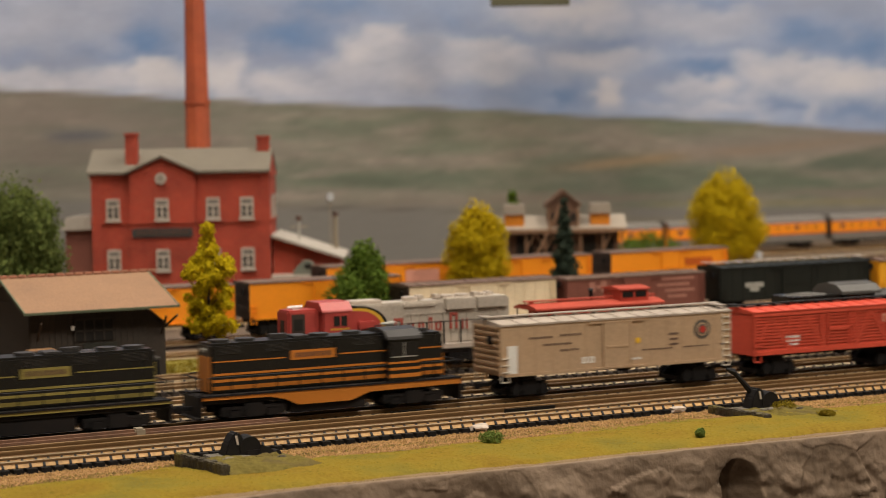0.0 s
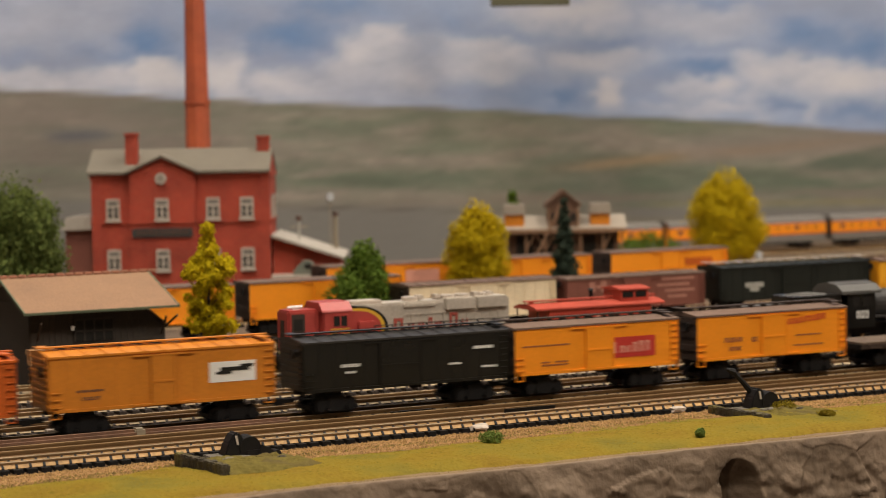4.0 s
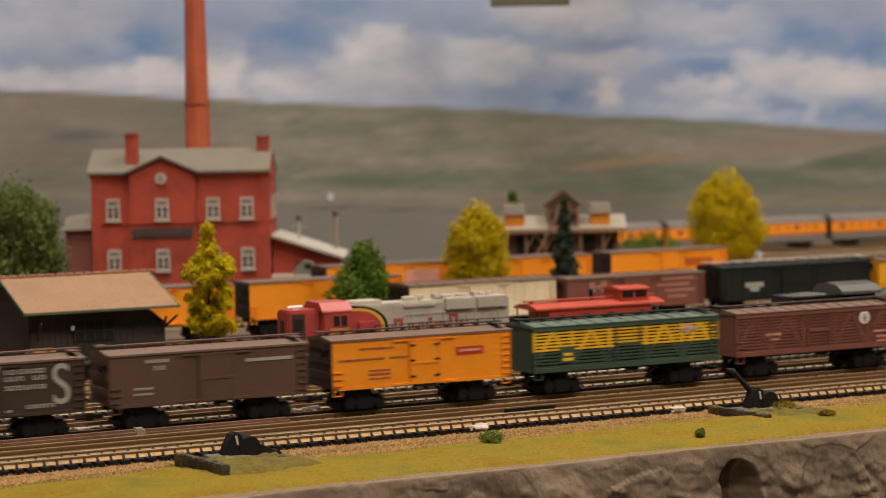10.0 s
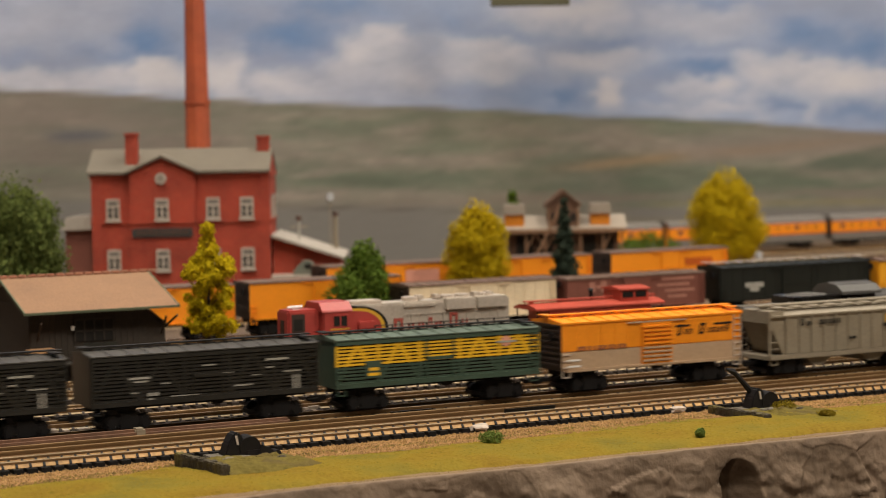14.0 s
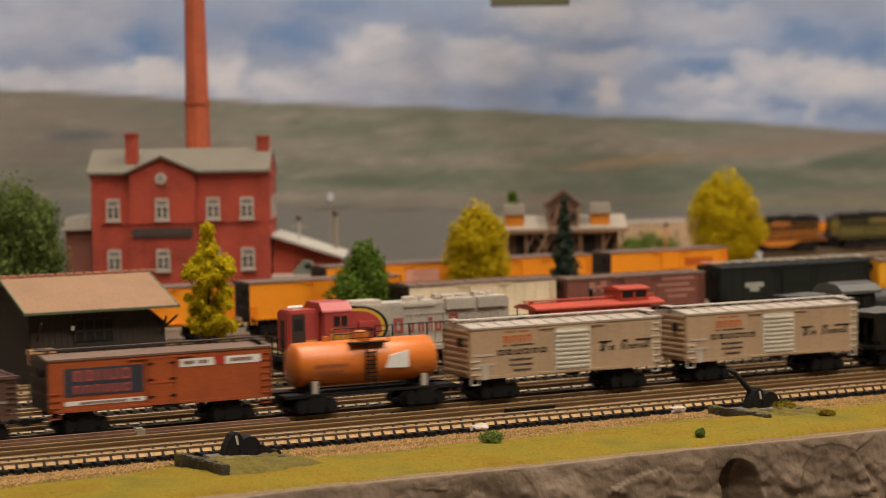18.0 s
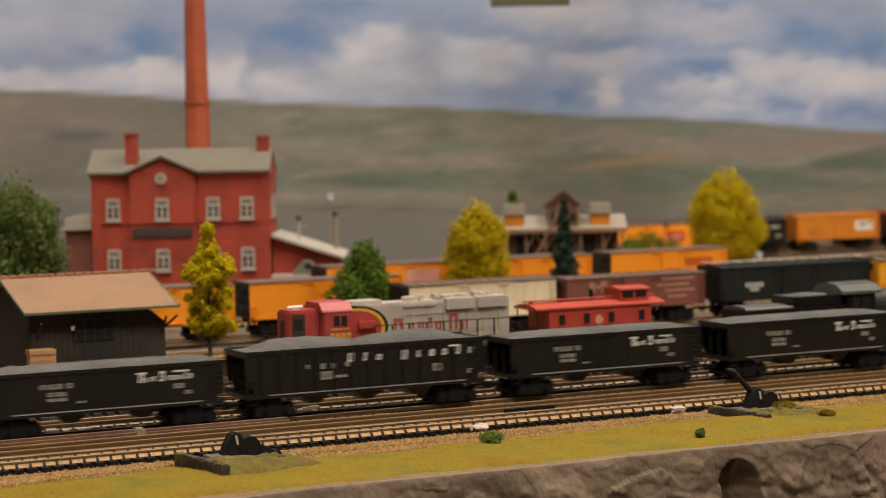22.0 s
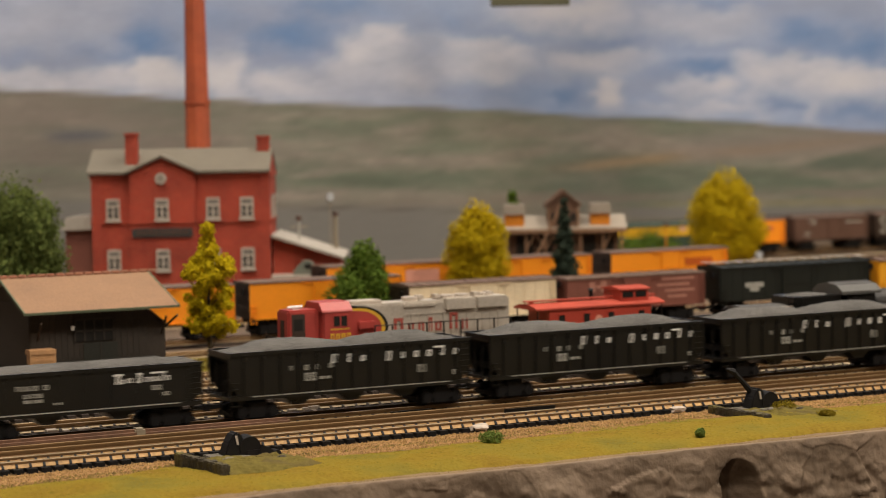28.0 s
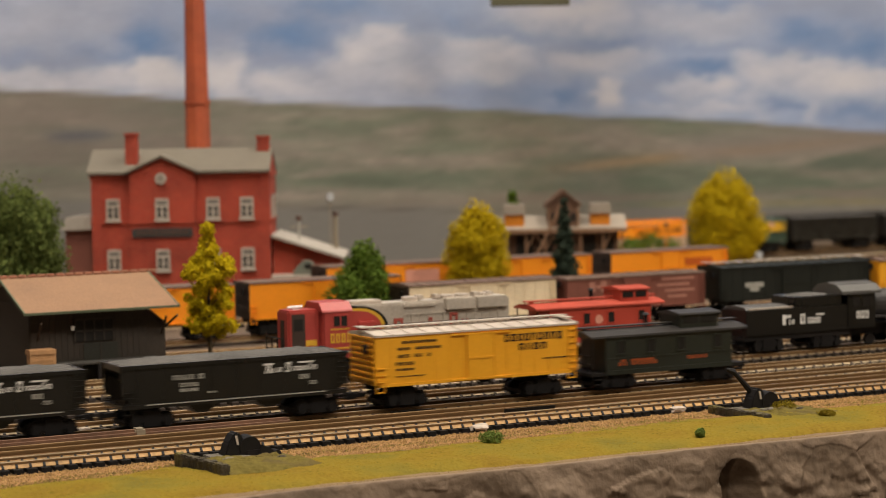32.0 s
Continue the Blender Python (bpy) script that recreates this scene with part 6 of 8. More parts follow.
        marks(c, "ink", 79, 7.2, 25.9, [(0.67, 0.70, 0.42, 0.61, 1), (0.66, 0.73, 0.575, 0.61, 0), (0.71, 0.75, 0.43, 0.51, 2), (0.78, 0.815, 0.42, 0.61, 1), (0.82, 0.91, 0.43, 0.51, 4), (0.91, 0.935, 0.43, 0.61, 1), (0.86, 0.95, 0.575, 0.61, 0)], lean=0.28)
        marks(c, "silver_roof", 79, 7.2, 25.9, [(0.02, 0.12, 0.30, 0.34, 0), (0.02, 0.12, 0.48, 0.52, 0), (0.06, 0.09, 0.04, 0.30, 0)], HALF + 0.1, name="grab_iron")
        add((c, mid))
    a = "black open hopper loaded with coal, slanting pale script"
    b = "black ribbed hopper heaped with coal, spaced pale letters"
    for k, (mid, kind) in enumerate([(2167.4, "a"), (2260.7, "a"), (2352.6, "b"), (2447.7, "a"), (2540.0, "a"), (2631.8, "a"), (2722.0, "a"), (2812.4, "a"), (2902.8, "a"),
                                     (2996.4, "b"), (3094.0, "b"), (3191.8, "b"), (3285.0, "a"), (3376.1, "a")]):
        add((hopper(a if kind == "a" else b, 79.5 if kind == "a" else 89.5, kind, k + 1, z1=21.2 if kind == "a" else 23.0), mid))
    c = boxcar("mustard yellow insulated boxcar with dark lettering", 80, "yellow", "silver_roof", "silver_roof", z1=25.6, door=(0.44, 0.58))
    marks(c, "ink", 80, 7.2, 25.6, [(0.11, 0.30, 0.84, 0.89, 9), (0.11, 0.32, 0.72, 0.77, 10), (0.11, 0.27, 0.58, 0.64, 8), (0.10, 0.19, 0.44, 0.50, 5), (0.10, 0.19, 0.34, 0.38, 5), (0.63, 0.93, 0.74, 0.88, 9), (0.70, 0.85, 0.56, 0.69, 4), (0.48, 0.52, 0.46, 0.49, 1), (0.45, 0.57, 0.28, 0.31, 5), (0.82, 0.95, 0.36, 0.385, 9), (0.10, 0.24, 0.22, 0.24, 8)])
    add((c, 3465.9))
    c = caboose("black caboose with dim orange lettering at the train's end", "caboose_black", "black_roof", 67, cupola=(6, 23), group="cars of the freight train", z1=19.6, windows=(-21, -8, 5, 21), letter="rust_orange")
    add((c, 3546.0))


def big_letters(car, length, rows):
    """Single painted capitals: (letter, share along the side, width, height)."""
    for ch, f, w, h in rows:
        for s in (-1, 1):
            cu = bpy.data.curves.new("letter", "FONT")
            cu.body, cu.size, cu.extrude, cu.align_x = ch, 1.0, 0.01, "LEFT"
            tmp = bpy.data.objects.new("letter", cu)
            me = bpy.data.meshes.new_from_object(tmp)
            co = np.array([v.co[:] for v in me.vertices])
            lo, hi = co.min(0), co.max(0)
            x0 = (f - 0.5) * length
            for v in me.vertices:
                px = x0 + (v.co.x - lo[0]) / (hi[0] - lo[0]) * w
                pz = 24.2 - h + (v.co.y - lo[1]) / (hi[1] - lo[1]) * h
                py = HALF + (0.62 if ch == "W" else 0.08) + 0.12 * (v.co.z - lo[2]) / max(hi[2] - lo[2], 1e-6)
                v.co = (-s * px / 1000, s * py / 1000, pz / 1000)
            bpy.data.objects.remove(tmp)
            bpy.data.curves.remove(cu)
            me.materials.clear()
            me.materials.append(M["grey"])
            ob = new("big_letter", me)
            ob.parent = car


consist()

# ---- standing stock in the yard ----
def standing_stock():
    red_grey_loco(34.5, 105)
    M["caboose_red"] = shader("caboose_red", (0.42, 0.052, 0.030), 0.45, vary=0.12)
    M["caboose_roof"] = shader("caboose_roof", (0.37, 0.060, 0.036), 0.65, vary=0.15, gloss=0.2)
    c = caboose("red caboose with cupola standing behind the parked locomotive", "caboose_red", "caboose_roof", 62, 127.5, 105, (11, 25), windows=(-19, -7, 5, 20), z1=20.4)
    disc(c, "pink", -1.0, 15.0, 1.9, 9.0, label="pale round emblem")
    steam_locomotive(201, 66)

    def parked(x, y, car):
        car.matrix_basis = pose(x / 1000, y / 1000, 0)
        tagged(car, group="standing freight cars")
        return car
    c = parked(127, 210, boxcar("cream boxcar with brown roof standing in the yard", 78, "cream", "oxide_roof", "oxide_roof", "dark_brown", z1=24.4, rise=1.0, boards=False))
    c = parked(211, 210, boxcar("reddish-brown boxcar with pale block lettering in the yard", 79, "oxide", "oxide_roof", "oxide_roof", z1=23.4, rise=0.8, boards=False))
    marks(c, "faded_pink", 79, 7.2, 23.2, [(0.68, 0.92, 0.84, 0.92, 0), (0.64, 0.88, 0.66, 0.74, 0), (0.70, 0.92, 0.48, 0.56, 0), (0.72, 0.86, 0.30, 0.38, 0)])
    marks(c, "faded_pink", 79, 7.2, 23.2, [(0.16, 0.20, 0.60, 0.90, 0), (0.21, 0.27, 0.70, 0.80, 0), (0.24, 0.28, 0.58, 0.92, 0)], name="emblem")
    c = parked(306, 210, boxcar("long dark green-black boxcar with light roofwalk standing in the yard", 93, "dark_green", "dark_green", "silver_roof", z1=24.6))
    marks(c, "grey", 93, 7.2, 24.6, [(0.16, 0.28, 0.42, 0.56, 0), (0.19, 0.25, 0.30, 0.42, 0)])
    parked(398, 210, boxcar("yellow boxcar at the edge of the yard", 79, "yellow", "oxide_roof", z1=24.0))
    row = "orange wooden reefer standing in the rear yard"
    kw = dict(roof="oxide_roof", walk="oxide_roof", end="dark_brown", style="wood", z1=25.4, rise=0.6, boards=False, door=(0.42, 0.58), name="reefer")
    c = parked(318.5, 345, boxcar(row, 79, "orange", **kw))
    marks(c, "orange_red", 79, 7.2, 24.6, [(0.62, 0.86, 0.52, 0.78, 0)], name="panel", label="pale red panel")
    parked(228, 345, boxcar(row, 78, "orange", **kw))
    c = parked(145, 345, boxcar(row, 78, "orange", **kw))
    marks(c, "pink", 78, 7.2, 24.6, [(0.58, 0.84, 0.30, 0.86, 0)], name="panel", label="pale pink panel")
    parked(71, 265, boxcar(row, 79, "orange", **kw))
    parked(-15, 265, boxcar(row, 79, "orange", **kw))
    for x in (446, 598, 750):
        passenger_car(x, 662)


standing_stock()


# ---- front strip: ballast shoulder, turf, weeds ----
def scatter(name, label, category, material, count, xr, yr, size, z, seed, keep=None, flat=0.7, kind="stuff"):
    """Loose crumbs: many small four-sided stones or tufts in one mesh."""
    rng = np.random.RandomState(seed)
    x, y = rng.uniform(*xr, count), rng.uniform(*yr, count)
    if keep:
        k = np.array([keep(a, b) for a, b in zip(x, y)])
        x, y = x[k], y[k]
    n = len(x)
    r = rng.uniform(size[0], size[1], n)
    base = np.array([[1, 0, -0.4], [-0.5, 0.87, -0.4], [-0.5, -0.87, -0.4], [0, 0, 0.9]])
    an = rng.uniform(0, 6.28, n)
    v = np.zeros((n, 4, 3))
    for i in range(4):
        jit = rng.uniform(0.7, 1.3, (n, 3))
        bx, by, bz = base[i]
        v[:, i, 0] = x + r * jit[:, 0] * (bx * np.cos(an) - by * np.sin(an))
        v[:, i, 1] = y + r * jit[:, 1] * (bx * np.sin(an) + by * np.cos(an))
        v[:, i, 2] = np.array([z(a, b) for a, b in zip(x, y)]) + r * bz * flat * jit[:, 2]
    idx = np.arange(n)[:, None] * 4
    faces = np.concatenate([idx + np.array(q) for q in ((0, 2, 1), (0, 1, 3), (1, 2, 3), (2, 0, 3))])
    me = bpy.data.meshes.new(name)
    me.from_pydata((v.reshape(-1, 3) / 1000).tolist(), [], faces.tolist())
    me.materials.append(material)
    return tagged(new(name, me), label, category, kind=kind)


def island_shader(name, colours, rough=0.9, thin=0.0):
    """Colour by island, over a few natural tones."""
    m = bpy.data.materials.new(name)
    m.use_nodes = True
    nt = m.node_tree
    g = nt.nodes.new("ShaderNodeNewGeometry")
    r = nt.nodes.new("ShaderNodeValToRGB")
    while len(r.color_ramp.elements) < len(colours):
        r.color_ramp.elements.new(0.5)
    for i, c in enumerate(colours):
        r.color_ramp.elements[i].position = i / (len(colours) - 1)
        r.color_ramp.elements[i].color = (*c, 1)
    nt.links.new(g.outputs["Random Per Island"], r.inputs[0])
    nt.links.new(r.outputs[0], nt.nodes["Principled BSDF"].inputs["Base Color"])
    nt.nodes["Principled BSDF"].inputs["Roughness"].default_value = rough
    b = nt.nodes["Principled BSDF"]
    b.inputs["Specular IOR Level"].default_value = 0.04
    if thin:
        tr = nt.nodes.new("ShaderNodeBsdfTranslucent")
        mx = nt.nodes.new("ShaderNodeMixShader")
        mx.inputs[0].default_value = thin
        nt.links.new(r.outputs[0], tr.inputs[0])
        nt.links.new(b.outputs[0], mx.inputs[1]), nt.links.new(tr.outputs[0], mx.inputs[2])
        nt.links.new(mx.outputs[0], nt.nodes["Material Output"].inputs[0])
    return m


def turf_height(x, y):
    return GROUND + 0.3 + 1.2 * min(1, max(0, (-66 - y) / 14)) + 0.9 * noise.noise((x * 0.03, y * 0.05, 0)) + 0.35 * noise.noise((x * 0.15, y * 0.2, 4)) - 1.2 * min(1, max(0, (-106 - y) / 9))


def sheet(name, label, x0, x1, edge_near, edge_far, nx, ny, height, material, category="ground cover"):
    verts, faces = [], []
    for i in range(nx + 1):
        x = x0 + (x1 - x0) * i / nx
        a, b = edge_near(x), edge_far(x)
        for j in range(ny + 1):
            y = a + (b - a) * j / ny
            lip = 2.0 if j == 0 else 0.5 if j == ny else 0
            verts.append((x / 1000, y / 1000, (height(x, y) - lip) / 1000))
    for i in range(nx):
        for j in range(ny):
            q = i * (ny + 1) + j
            faces.append((q, q + ny + 1, q + ny + 2, q + 1))
    me = bpy.data.meshes.new(name)
    me.from_pydata(verts, [], faces)
    for f in me.polygons:
        f.use_smooth = True
    me.materials.append(material)
    return tagged(new(name, me), label, category, kind="structure")


def front_strip():
    wob = lambda x: 3.5 * noise.noise((x * 0.025, 7.7, 0)) + 1.6 * noise.noise((x * 0.11, 2.2, 0))
    turf = shader("turf", (0.190, 0.132, 0.018), 0.95, vary=0.25, fine=800, coarse=38, bump=0.9, dirt=(0.122, 0.100, 0.022), dirt_amount=0.85, shift=0.010, gloss=0.03)
    sheet("turf", "yellow-green scattered turf along the layout edge", -330, 430, lambda x: -114.8 + 0.7 * wob(x + 99), lambda x: -61.5 + wob(x) + 2.2 * noise.noise((x * 0.22, 5.5, 0)) - 8 * smooth_step(-110, -180, x), 300, 24, turf_height, turf)
    ball = shader("ballast", (0.29, 0.160, 0.072), 0.95, vary=0.35, fine=1700, coarse=60, bump=1.0, gloss=0.05)
    bz = lambda x, y: GROUND + 0.3 + 0.25 * max(0, 1 - abs(y + 59) / 5) + 0.25 * noise.noise((x * 0.3, y * 0.3, 2))
    sheet("ballast", "tan ballast shoulder beside the front siding", -330, 430, lambda x: -70 + wob(x), lambda x: -50.9, 380, 20, bz, ball)
    scatter("ballast_stones", "loose tan and brown ballast stones", "gravel", island_shader("ballast_stone", [(0.33, 0.195, 0.075), (0.22, 0.125, 0.05), (0.40, 0.25, 0.105), (0.14, 0.082, 0.04)]), 13000, (-200, 230), (-72, -51.5), (0.25, 0.65), lambda x, y: float(bz(x, y)) + 0.1, 3)
    tufts = island_shader("turf_crumb", [(0.185, 0.128, 0.014), (0.15, 0.112, 0.016), (0.22, 0.150, 0.015), (0.12, 0.10, 0.018), (0.19, 0.125, 0.014)])
    scatter("turf_crumbs", "crumbs of yellow-green turf", "grass", tufts, 9000, (-200, 230), (-107, -63), (0.25, 0.7), lambda x, y: turf_height(x, y) + 0.0, 4, flat=0.22, keep=lambda x, y: noise.noise((x * 0.05, y * 0.08, 3)) > -0.8)
    lip = shader("edge_earth", (0.19, 0.128, 0.072), 0.95, vary=0.3, fine=900, coarse=40, bump=0.6, gloss=0.05)
    rim = lambda x: -117.0 + 3 * noise.noise((x * 0.02, 3.1, 0)) + 1.2 * noise.noise((x * 0.09, 1.1, 0))
    sheet("edge_earth", "bare tan earth along the top of the rock face", -330, 430, rim, lambda x: -107, 300, 8, lambda x, y: GROUND - 0.15 + 0.25 * noise.noise((x * 0.2, y * 0.2, 2)), lip)
    dirtc = island_shader("edge_crumb", [(0.27, 0.19, 0.11), (0.20, 0.14, 0.085), (0.32, 0.23, 0.14)])
    scatter("edge_crumbs", "pale crumbs along the rock's upper edge", "gravel", dirtc, 900, (-200, 230), (-116, -109), (0.15, 0.42), lambda x, y: GROUND - 0.1, 6)
    mixed = island_shader("mixed_crumb", [(0.13, 0.10, 0.02), (0.20, 0.12, 0.055), (0.16, 0.125, 0.018), (0.10, 0.065, 0.03)])
    scatter("mixed_crumbs", "crumbs of olive turf and brown earth along the ballast", "grass", mixed, 11000, (-200, 230), (-76, -55), (0.3, 0.9), lambda x, y: max(turf_height(x, y), GROUND + 0.4), 12, flat=0.5, keep=lambda x, y: abs(y + 62 + 8 * smooth_step(-110, -180, x)) < 3.2 + 4 * noise.noise((x * 0.06, 1.5, 0)))
    # ties and earth between the tracks
    grit = island_shader("yard_grit", [(0.10, 0.065, 0.042), (0.055, 0.04, 0.03), (0.16, 0.105, 0.068), (0.03, 0.024, 0.02)])
    scatter("yard_grit", "fine dark grit between the yard tracks", "gravel", grit, 14000, (-190, 330), (-26, 146), (0.25, 0.6), lambda x, y: GROUND + 0.05, 8, keep=lambda x, y: min(abs(y - t) for t in (0, 28, 64, 105, 133)) > 8.5 or noise.noise((x * .1, y * .1, 1)) > 0.2)
    lawn = shader("lawn", (0.22, 0.18, 0.02), 0.95, vary=0.25, fine=1300, coarse=60, bump=1.0)
    sheet("lawn", "yellow-green turf patch below the tree", -48, 60, lambda x: 147.5 + wob(x), lambda x: 236, 60, 40, lambda x, y: GROUND + 0.4 + 0.5 * noise.noise((x * 0.1, y * 0.1, 0)), lawn)
    scatter("lawn_crumbs", "crumbs of turf on the patch below the tree", "grass", tufts, 5000, (-46, 58), (149, 234), (0.3, 0.9), lambda x, y: GROUND + 0.55, 9)
    sand = shader("rear_earth", (0.27, 0.19, 0.09), 0.95, vary=0.3, fine=600, coarse=25, bump=0.6)
    sheet("rear_earth", "tan and ochre ground before the rear tracks", 330, 900, lambda x: 372, lambda x: 600, 80, 40, lambda x, y: GROUND + 0.3 + 0.4 * noise.noise((x * 0.05, y * 0.05, 0)), sand)


front_strip()


def weed(x, y, r, h, colour, seed):
    t = thing("weed_tuft", "small green foam bush on the turf", "plant", x, y, turf_height(x, y) if y < 0 else GROUND, group="weeds on the turf")
    leaf_cloud("foliage", t, [(0, 0, h * 0.5, r, r, h * 0.55)], 700, (0.25, 0.6), colour, seed)


def leaf_cloud(name, parent, clumps, count, size, colours, seed):
    """Leaves as small folded blades near the skin of each clump."""
    rng = np.random.RandomState(seed)
    w = np.array([c[3] * c[4] + c[4] * c[5] + c[3] * c[5] for c in clumps])
    which = rng.choice(len(clumps), count, p=w / w.sum())
    c = np.array(clumps)[which]
    d = rng.normal(size=(count, 3))
    d /= np.linalg.norm(d, axis=1)[:, None]
    rad = rng.uniform(0.55, 1.03, count) ** 0.6
    p = c[:, :3] + (d * rad[:, None] + 0.13 * rng.normal(size=(count, 3))) * c[:, 3:6]
    s = rng.uniform(*size, count)[:, None]
    a = rng.normal(size=(count, 3))
    a /= np.linalg.norm(a, axis=1)[:, None]
    b = np.cross(a, d)
    b /= np.linalg.norm(b, axis=1)[:, None] + 1e-9
    v = np.stack([p - a * s, p + b * s * 0.7 + d * s * 0.3, p + a * s, p - b * s * 0.7 + d * s * 0.3], 1)
    idx = np.arange(count)[:, None] * 4
    faces = np.concatenate([idx + np.array([0, 1, 2]), idx + np.array([0, 2, 3])])
    me = bpy.data.meshes.new(name)
    me.from_pydata((v.reshape(-1, 3) / 1000).tolist(), [], faces.tolist())
    me.materials.append(colours)
    ob = new(name, me)
    ob.parent = parent
    return ob


LEAF = {k: island_shader("leaf_" + k, v, 0.85, 0.28) for k, v in {
    "yellow": [(0.55, 0.405, 0.012), (0.43, 0.315, 0.011), (0.64, 0.47, 0.013), (0.28, 0.21, 0.011)],
    "lime": [(0.60, 0.47, 0.012), (0.42, 0.33, 0.010), (0.72, 0.55, 0.014), (0.52, 0.40, 0.012), (0.30, 0.24, 0.012)],
    "green": [(0.105, 0.165, 0.024), (0.080, 0.130, 0.018), (0.150, 0.215, 0.034), (0.055, 0.098, 0.014)],
    "olive": [(0.118, 0.150, 0.040), (0.086, 0.112, 0.030), (0.170, 0.198, 0.054), (0.050, 0.070, 0.020)],
    "fir": [(0.050, 0.068, 0.048), (0.030, 0.042, 0.030), (0.075, 0.092, 0.062)],
    "moss": [(0.22, 0.158, 0.016), (0.17, 0.128, 0.015), (0.25, 0.175, 0.016)],
    "weed": [(0.15, 0.20, 0.045), (0.125, 0.175, 0.04), (0.18, 0.225, 0.05)],
}.items()}


def tree(name, label, x, y, height, crown, colour, count, size, seed, trunk=1.6, clumps=26, knob=(0.36, 0.55), loose=False):
    """Tapered trunk, limbs and a crown of leaf clumps. crown: bottom height, and a radius for a share of the height."""
    t = thing(name, label, "tree", x, y, GROUND, group="model trees")
    rng = random.Random(seed)
    bark = M["bark"]
    low, radius = crown
    bm = bmesh.new()
    n = 7
    pts = [Vector((rng.uniform(-1, 1) * 0.5 * i / n, rng.uniform(-1, 1) * 0.5 * i / n, height * 0.9 * i / n)) for i in range(n + 1)]
    for i in range(n):
        add_tube(bm, pts[i], pts[i + 1], trunk * (1 - 0.85 * i / n), 8, trunk * (1 - 0.85 * (i + 1) / n))
    part("trunk", bm, bark, t)
    cl = []
    for i in range(clumps):
        f = (i + 0.5) / clumps
        r = radius(f)
        a = i * 2.39996 + rng.uniform(-0.4, 0.4)
        q = rng.uniform(*((0.15, 0.92) if loose else (0.45, 0.78))) * r
        cr = max(r * rng.uniform(*knob), 1.4)
        cl.append((q * math.cos(a), q * math.sin(a), low + f * (height - low) - cr * 0.25, cr, cr, cr * rng.uniform(0.75, 1.05)))
    cl.append((0, 0, height - radius(0.9) * 0.5, radius(0.88) * 0.7, radius(0.88) * 0.7, radius(0.88) * 0.8))
    for i in range(0 if loose else 5):
        f = 0.15 + 0.16 * i
        cl.append((0, 0, low + f * (height - low), radius(f) * 0.62, radius(f) * 0.62, (height - low) * 0.14))
    bm = bmesh.new()
    for c in cl[:clumps:2]:
        z = max(c[2] - 5, low * 0.6)
        add_tube(bm, (0, 0, z - 2), (c[0] * 0.85, c[1] * 0.85, c[2]), trunk * 0.32, 5, trunk * 0.1)
    part("branch", bm, bark, t)
    leaf_cloud("crown", t, cl, count, size, LEAF[colour], seed)
    return t


M["bark"] = shader("bark", (0.07, 0.05, 0.03), 0.9, vary=0.3, fine=900)
EGG = lambda R, top=0.62: (lambda f: R * (max(0.0, 1 - ((f - 0.40) / (0.66 if f > 0.40 else 0.52)) ** 2) ** 0.55))
tree("poplar", "tall yellow-green foam poplar with a bare lower trunk", -19, 172, 61, (15, lambda f: 13.4 * (0.56 + 0.44 * math.sin(math.pi * min(f / 0.85, 1))) * (1 - 0.5 * max(0, (f - 0.6) / 0.4)) * (0.92 + 0.16 * math.sin(11 * f))), "lime", 15000, (0.35, 0.85), 11, 1.1, 64, (0.18, 0.36), loose=True)
tree("bushy_tree", "round mid-green foam tree beside the rear tracks", 81, 232, 46.5, (4, lambda f: 22 * max(0.06, 1 - f) ** 0.5 * (0.85 + 0.25 * min(1, f * 4))), "green", 15000, (0.5, 1.15), 12, 1.6, 38, (0.26, 0.46))
tree("round_tree", "oval mustard-yellow foam tree among the standing cars", 181, 308, 57.5, (12, EGG(19.0)), "yellow", 26000, (0.4, 0.95), 13, 1.6, 64, (0.24, 0.40))
tree("round_tree", "large mustard-yellow foam tree before the rear track", 484, 520, 63.0, (9, EGG(28.5)), "yellow", 32000, (0.5, 1.2), 14, 2.2, 70, (0.22, 0.38))
tree("fir_tree", "narrow dark blue-green fir in front of the station", 229, 300, 62, (10, lambda f: 7.5 * (1 - f) ** 0.8 + 0.8), "fir", 9000, (0.5, 1.1), 15, 1.2, 40, (0.4, 0.7))
tree("bushy_tree", "large dark green foam tree beside the brick factory", -60, 330, 73, (12, EGG(31.5)), "olive", 30000, (0.6, 1.3), 16, 2.2, 48, (0.26, 0.42))
tree("bushy_tree", "small dark green tree behind the station roof", 324, 530, 58, (20, EGG(6)), "green", 3000, (0.5, 1.1), 17, 1.0, 16)
weed(-20.5, -82, 3.6, 3.4, LEAF["weed"], 21), weed(41, -106, 1.3, 2.4, LEAF["weed"], 22), weed(102, -66, 4.2, 3.0, LEAF["moss"], 23), weed(-88, -70, 4.0, 1.8, LEAF["moss"], 24), weed(104, -88, 2.6, 1.6, LEAF["moss"], 25)
hedge = thing("hedge", "low green bushes beside the station", "bush", 410, 508, GROUND)
leaf_cloud("foliage", hedge, [(-9, 0, 13, 10, 8, 13), (6, 2, 15, 12, 8, 14), (20, 0, 12, 10, 7, 12)], 5000, (0.5, 1.2), LEAF["green"], 31)


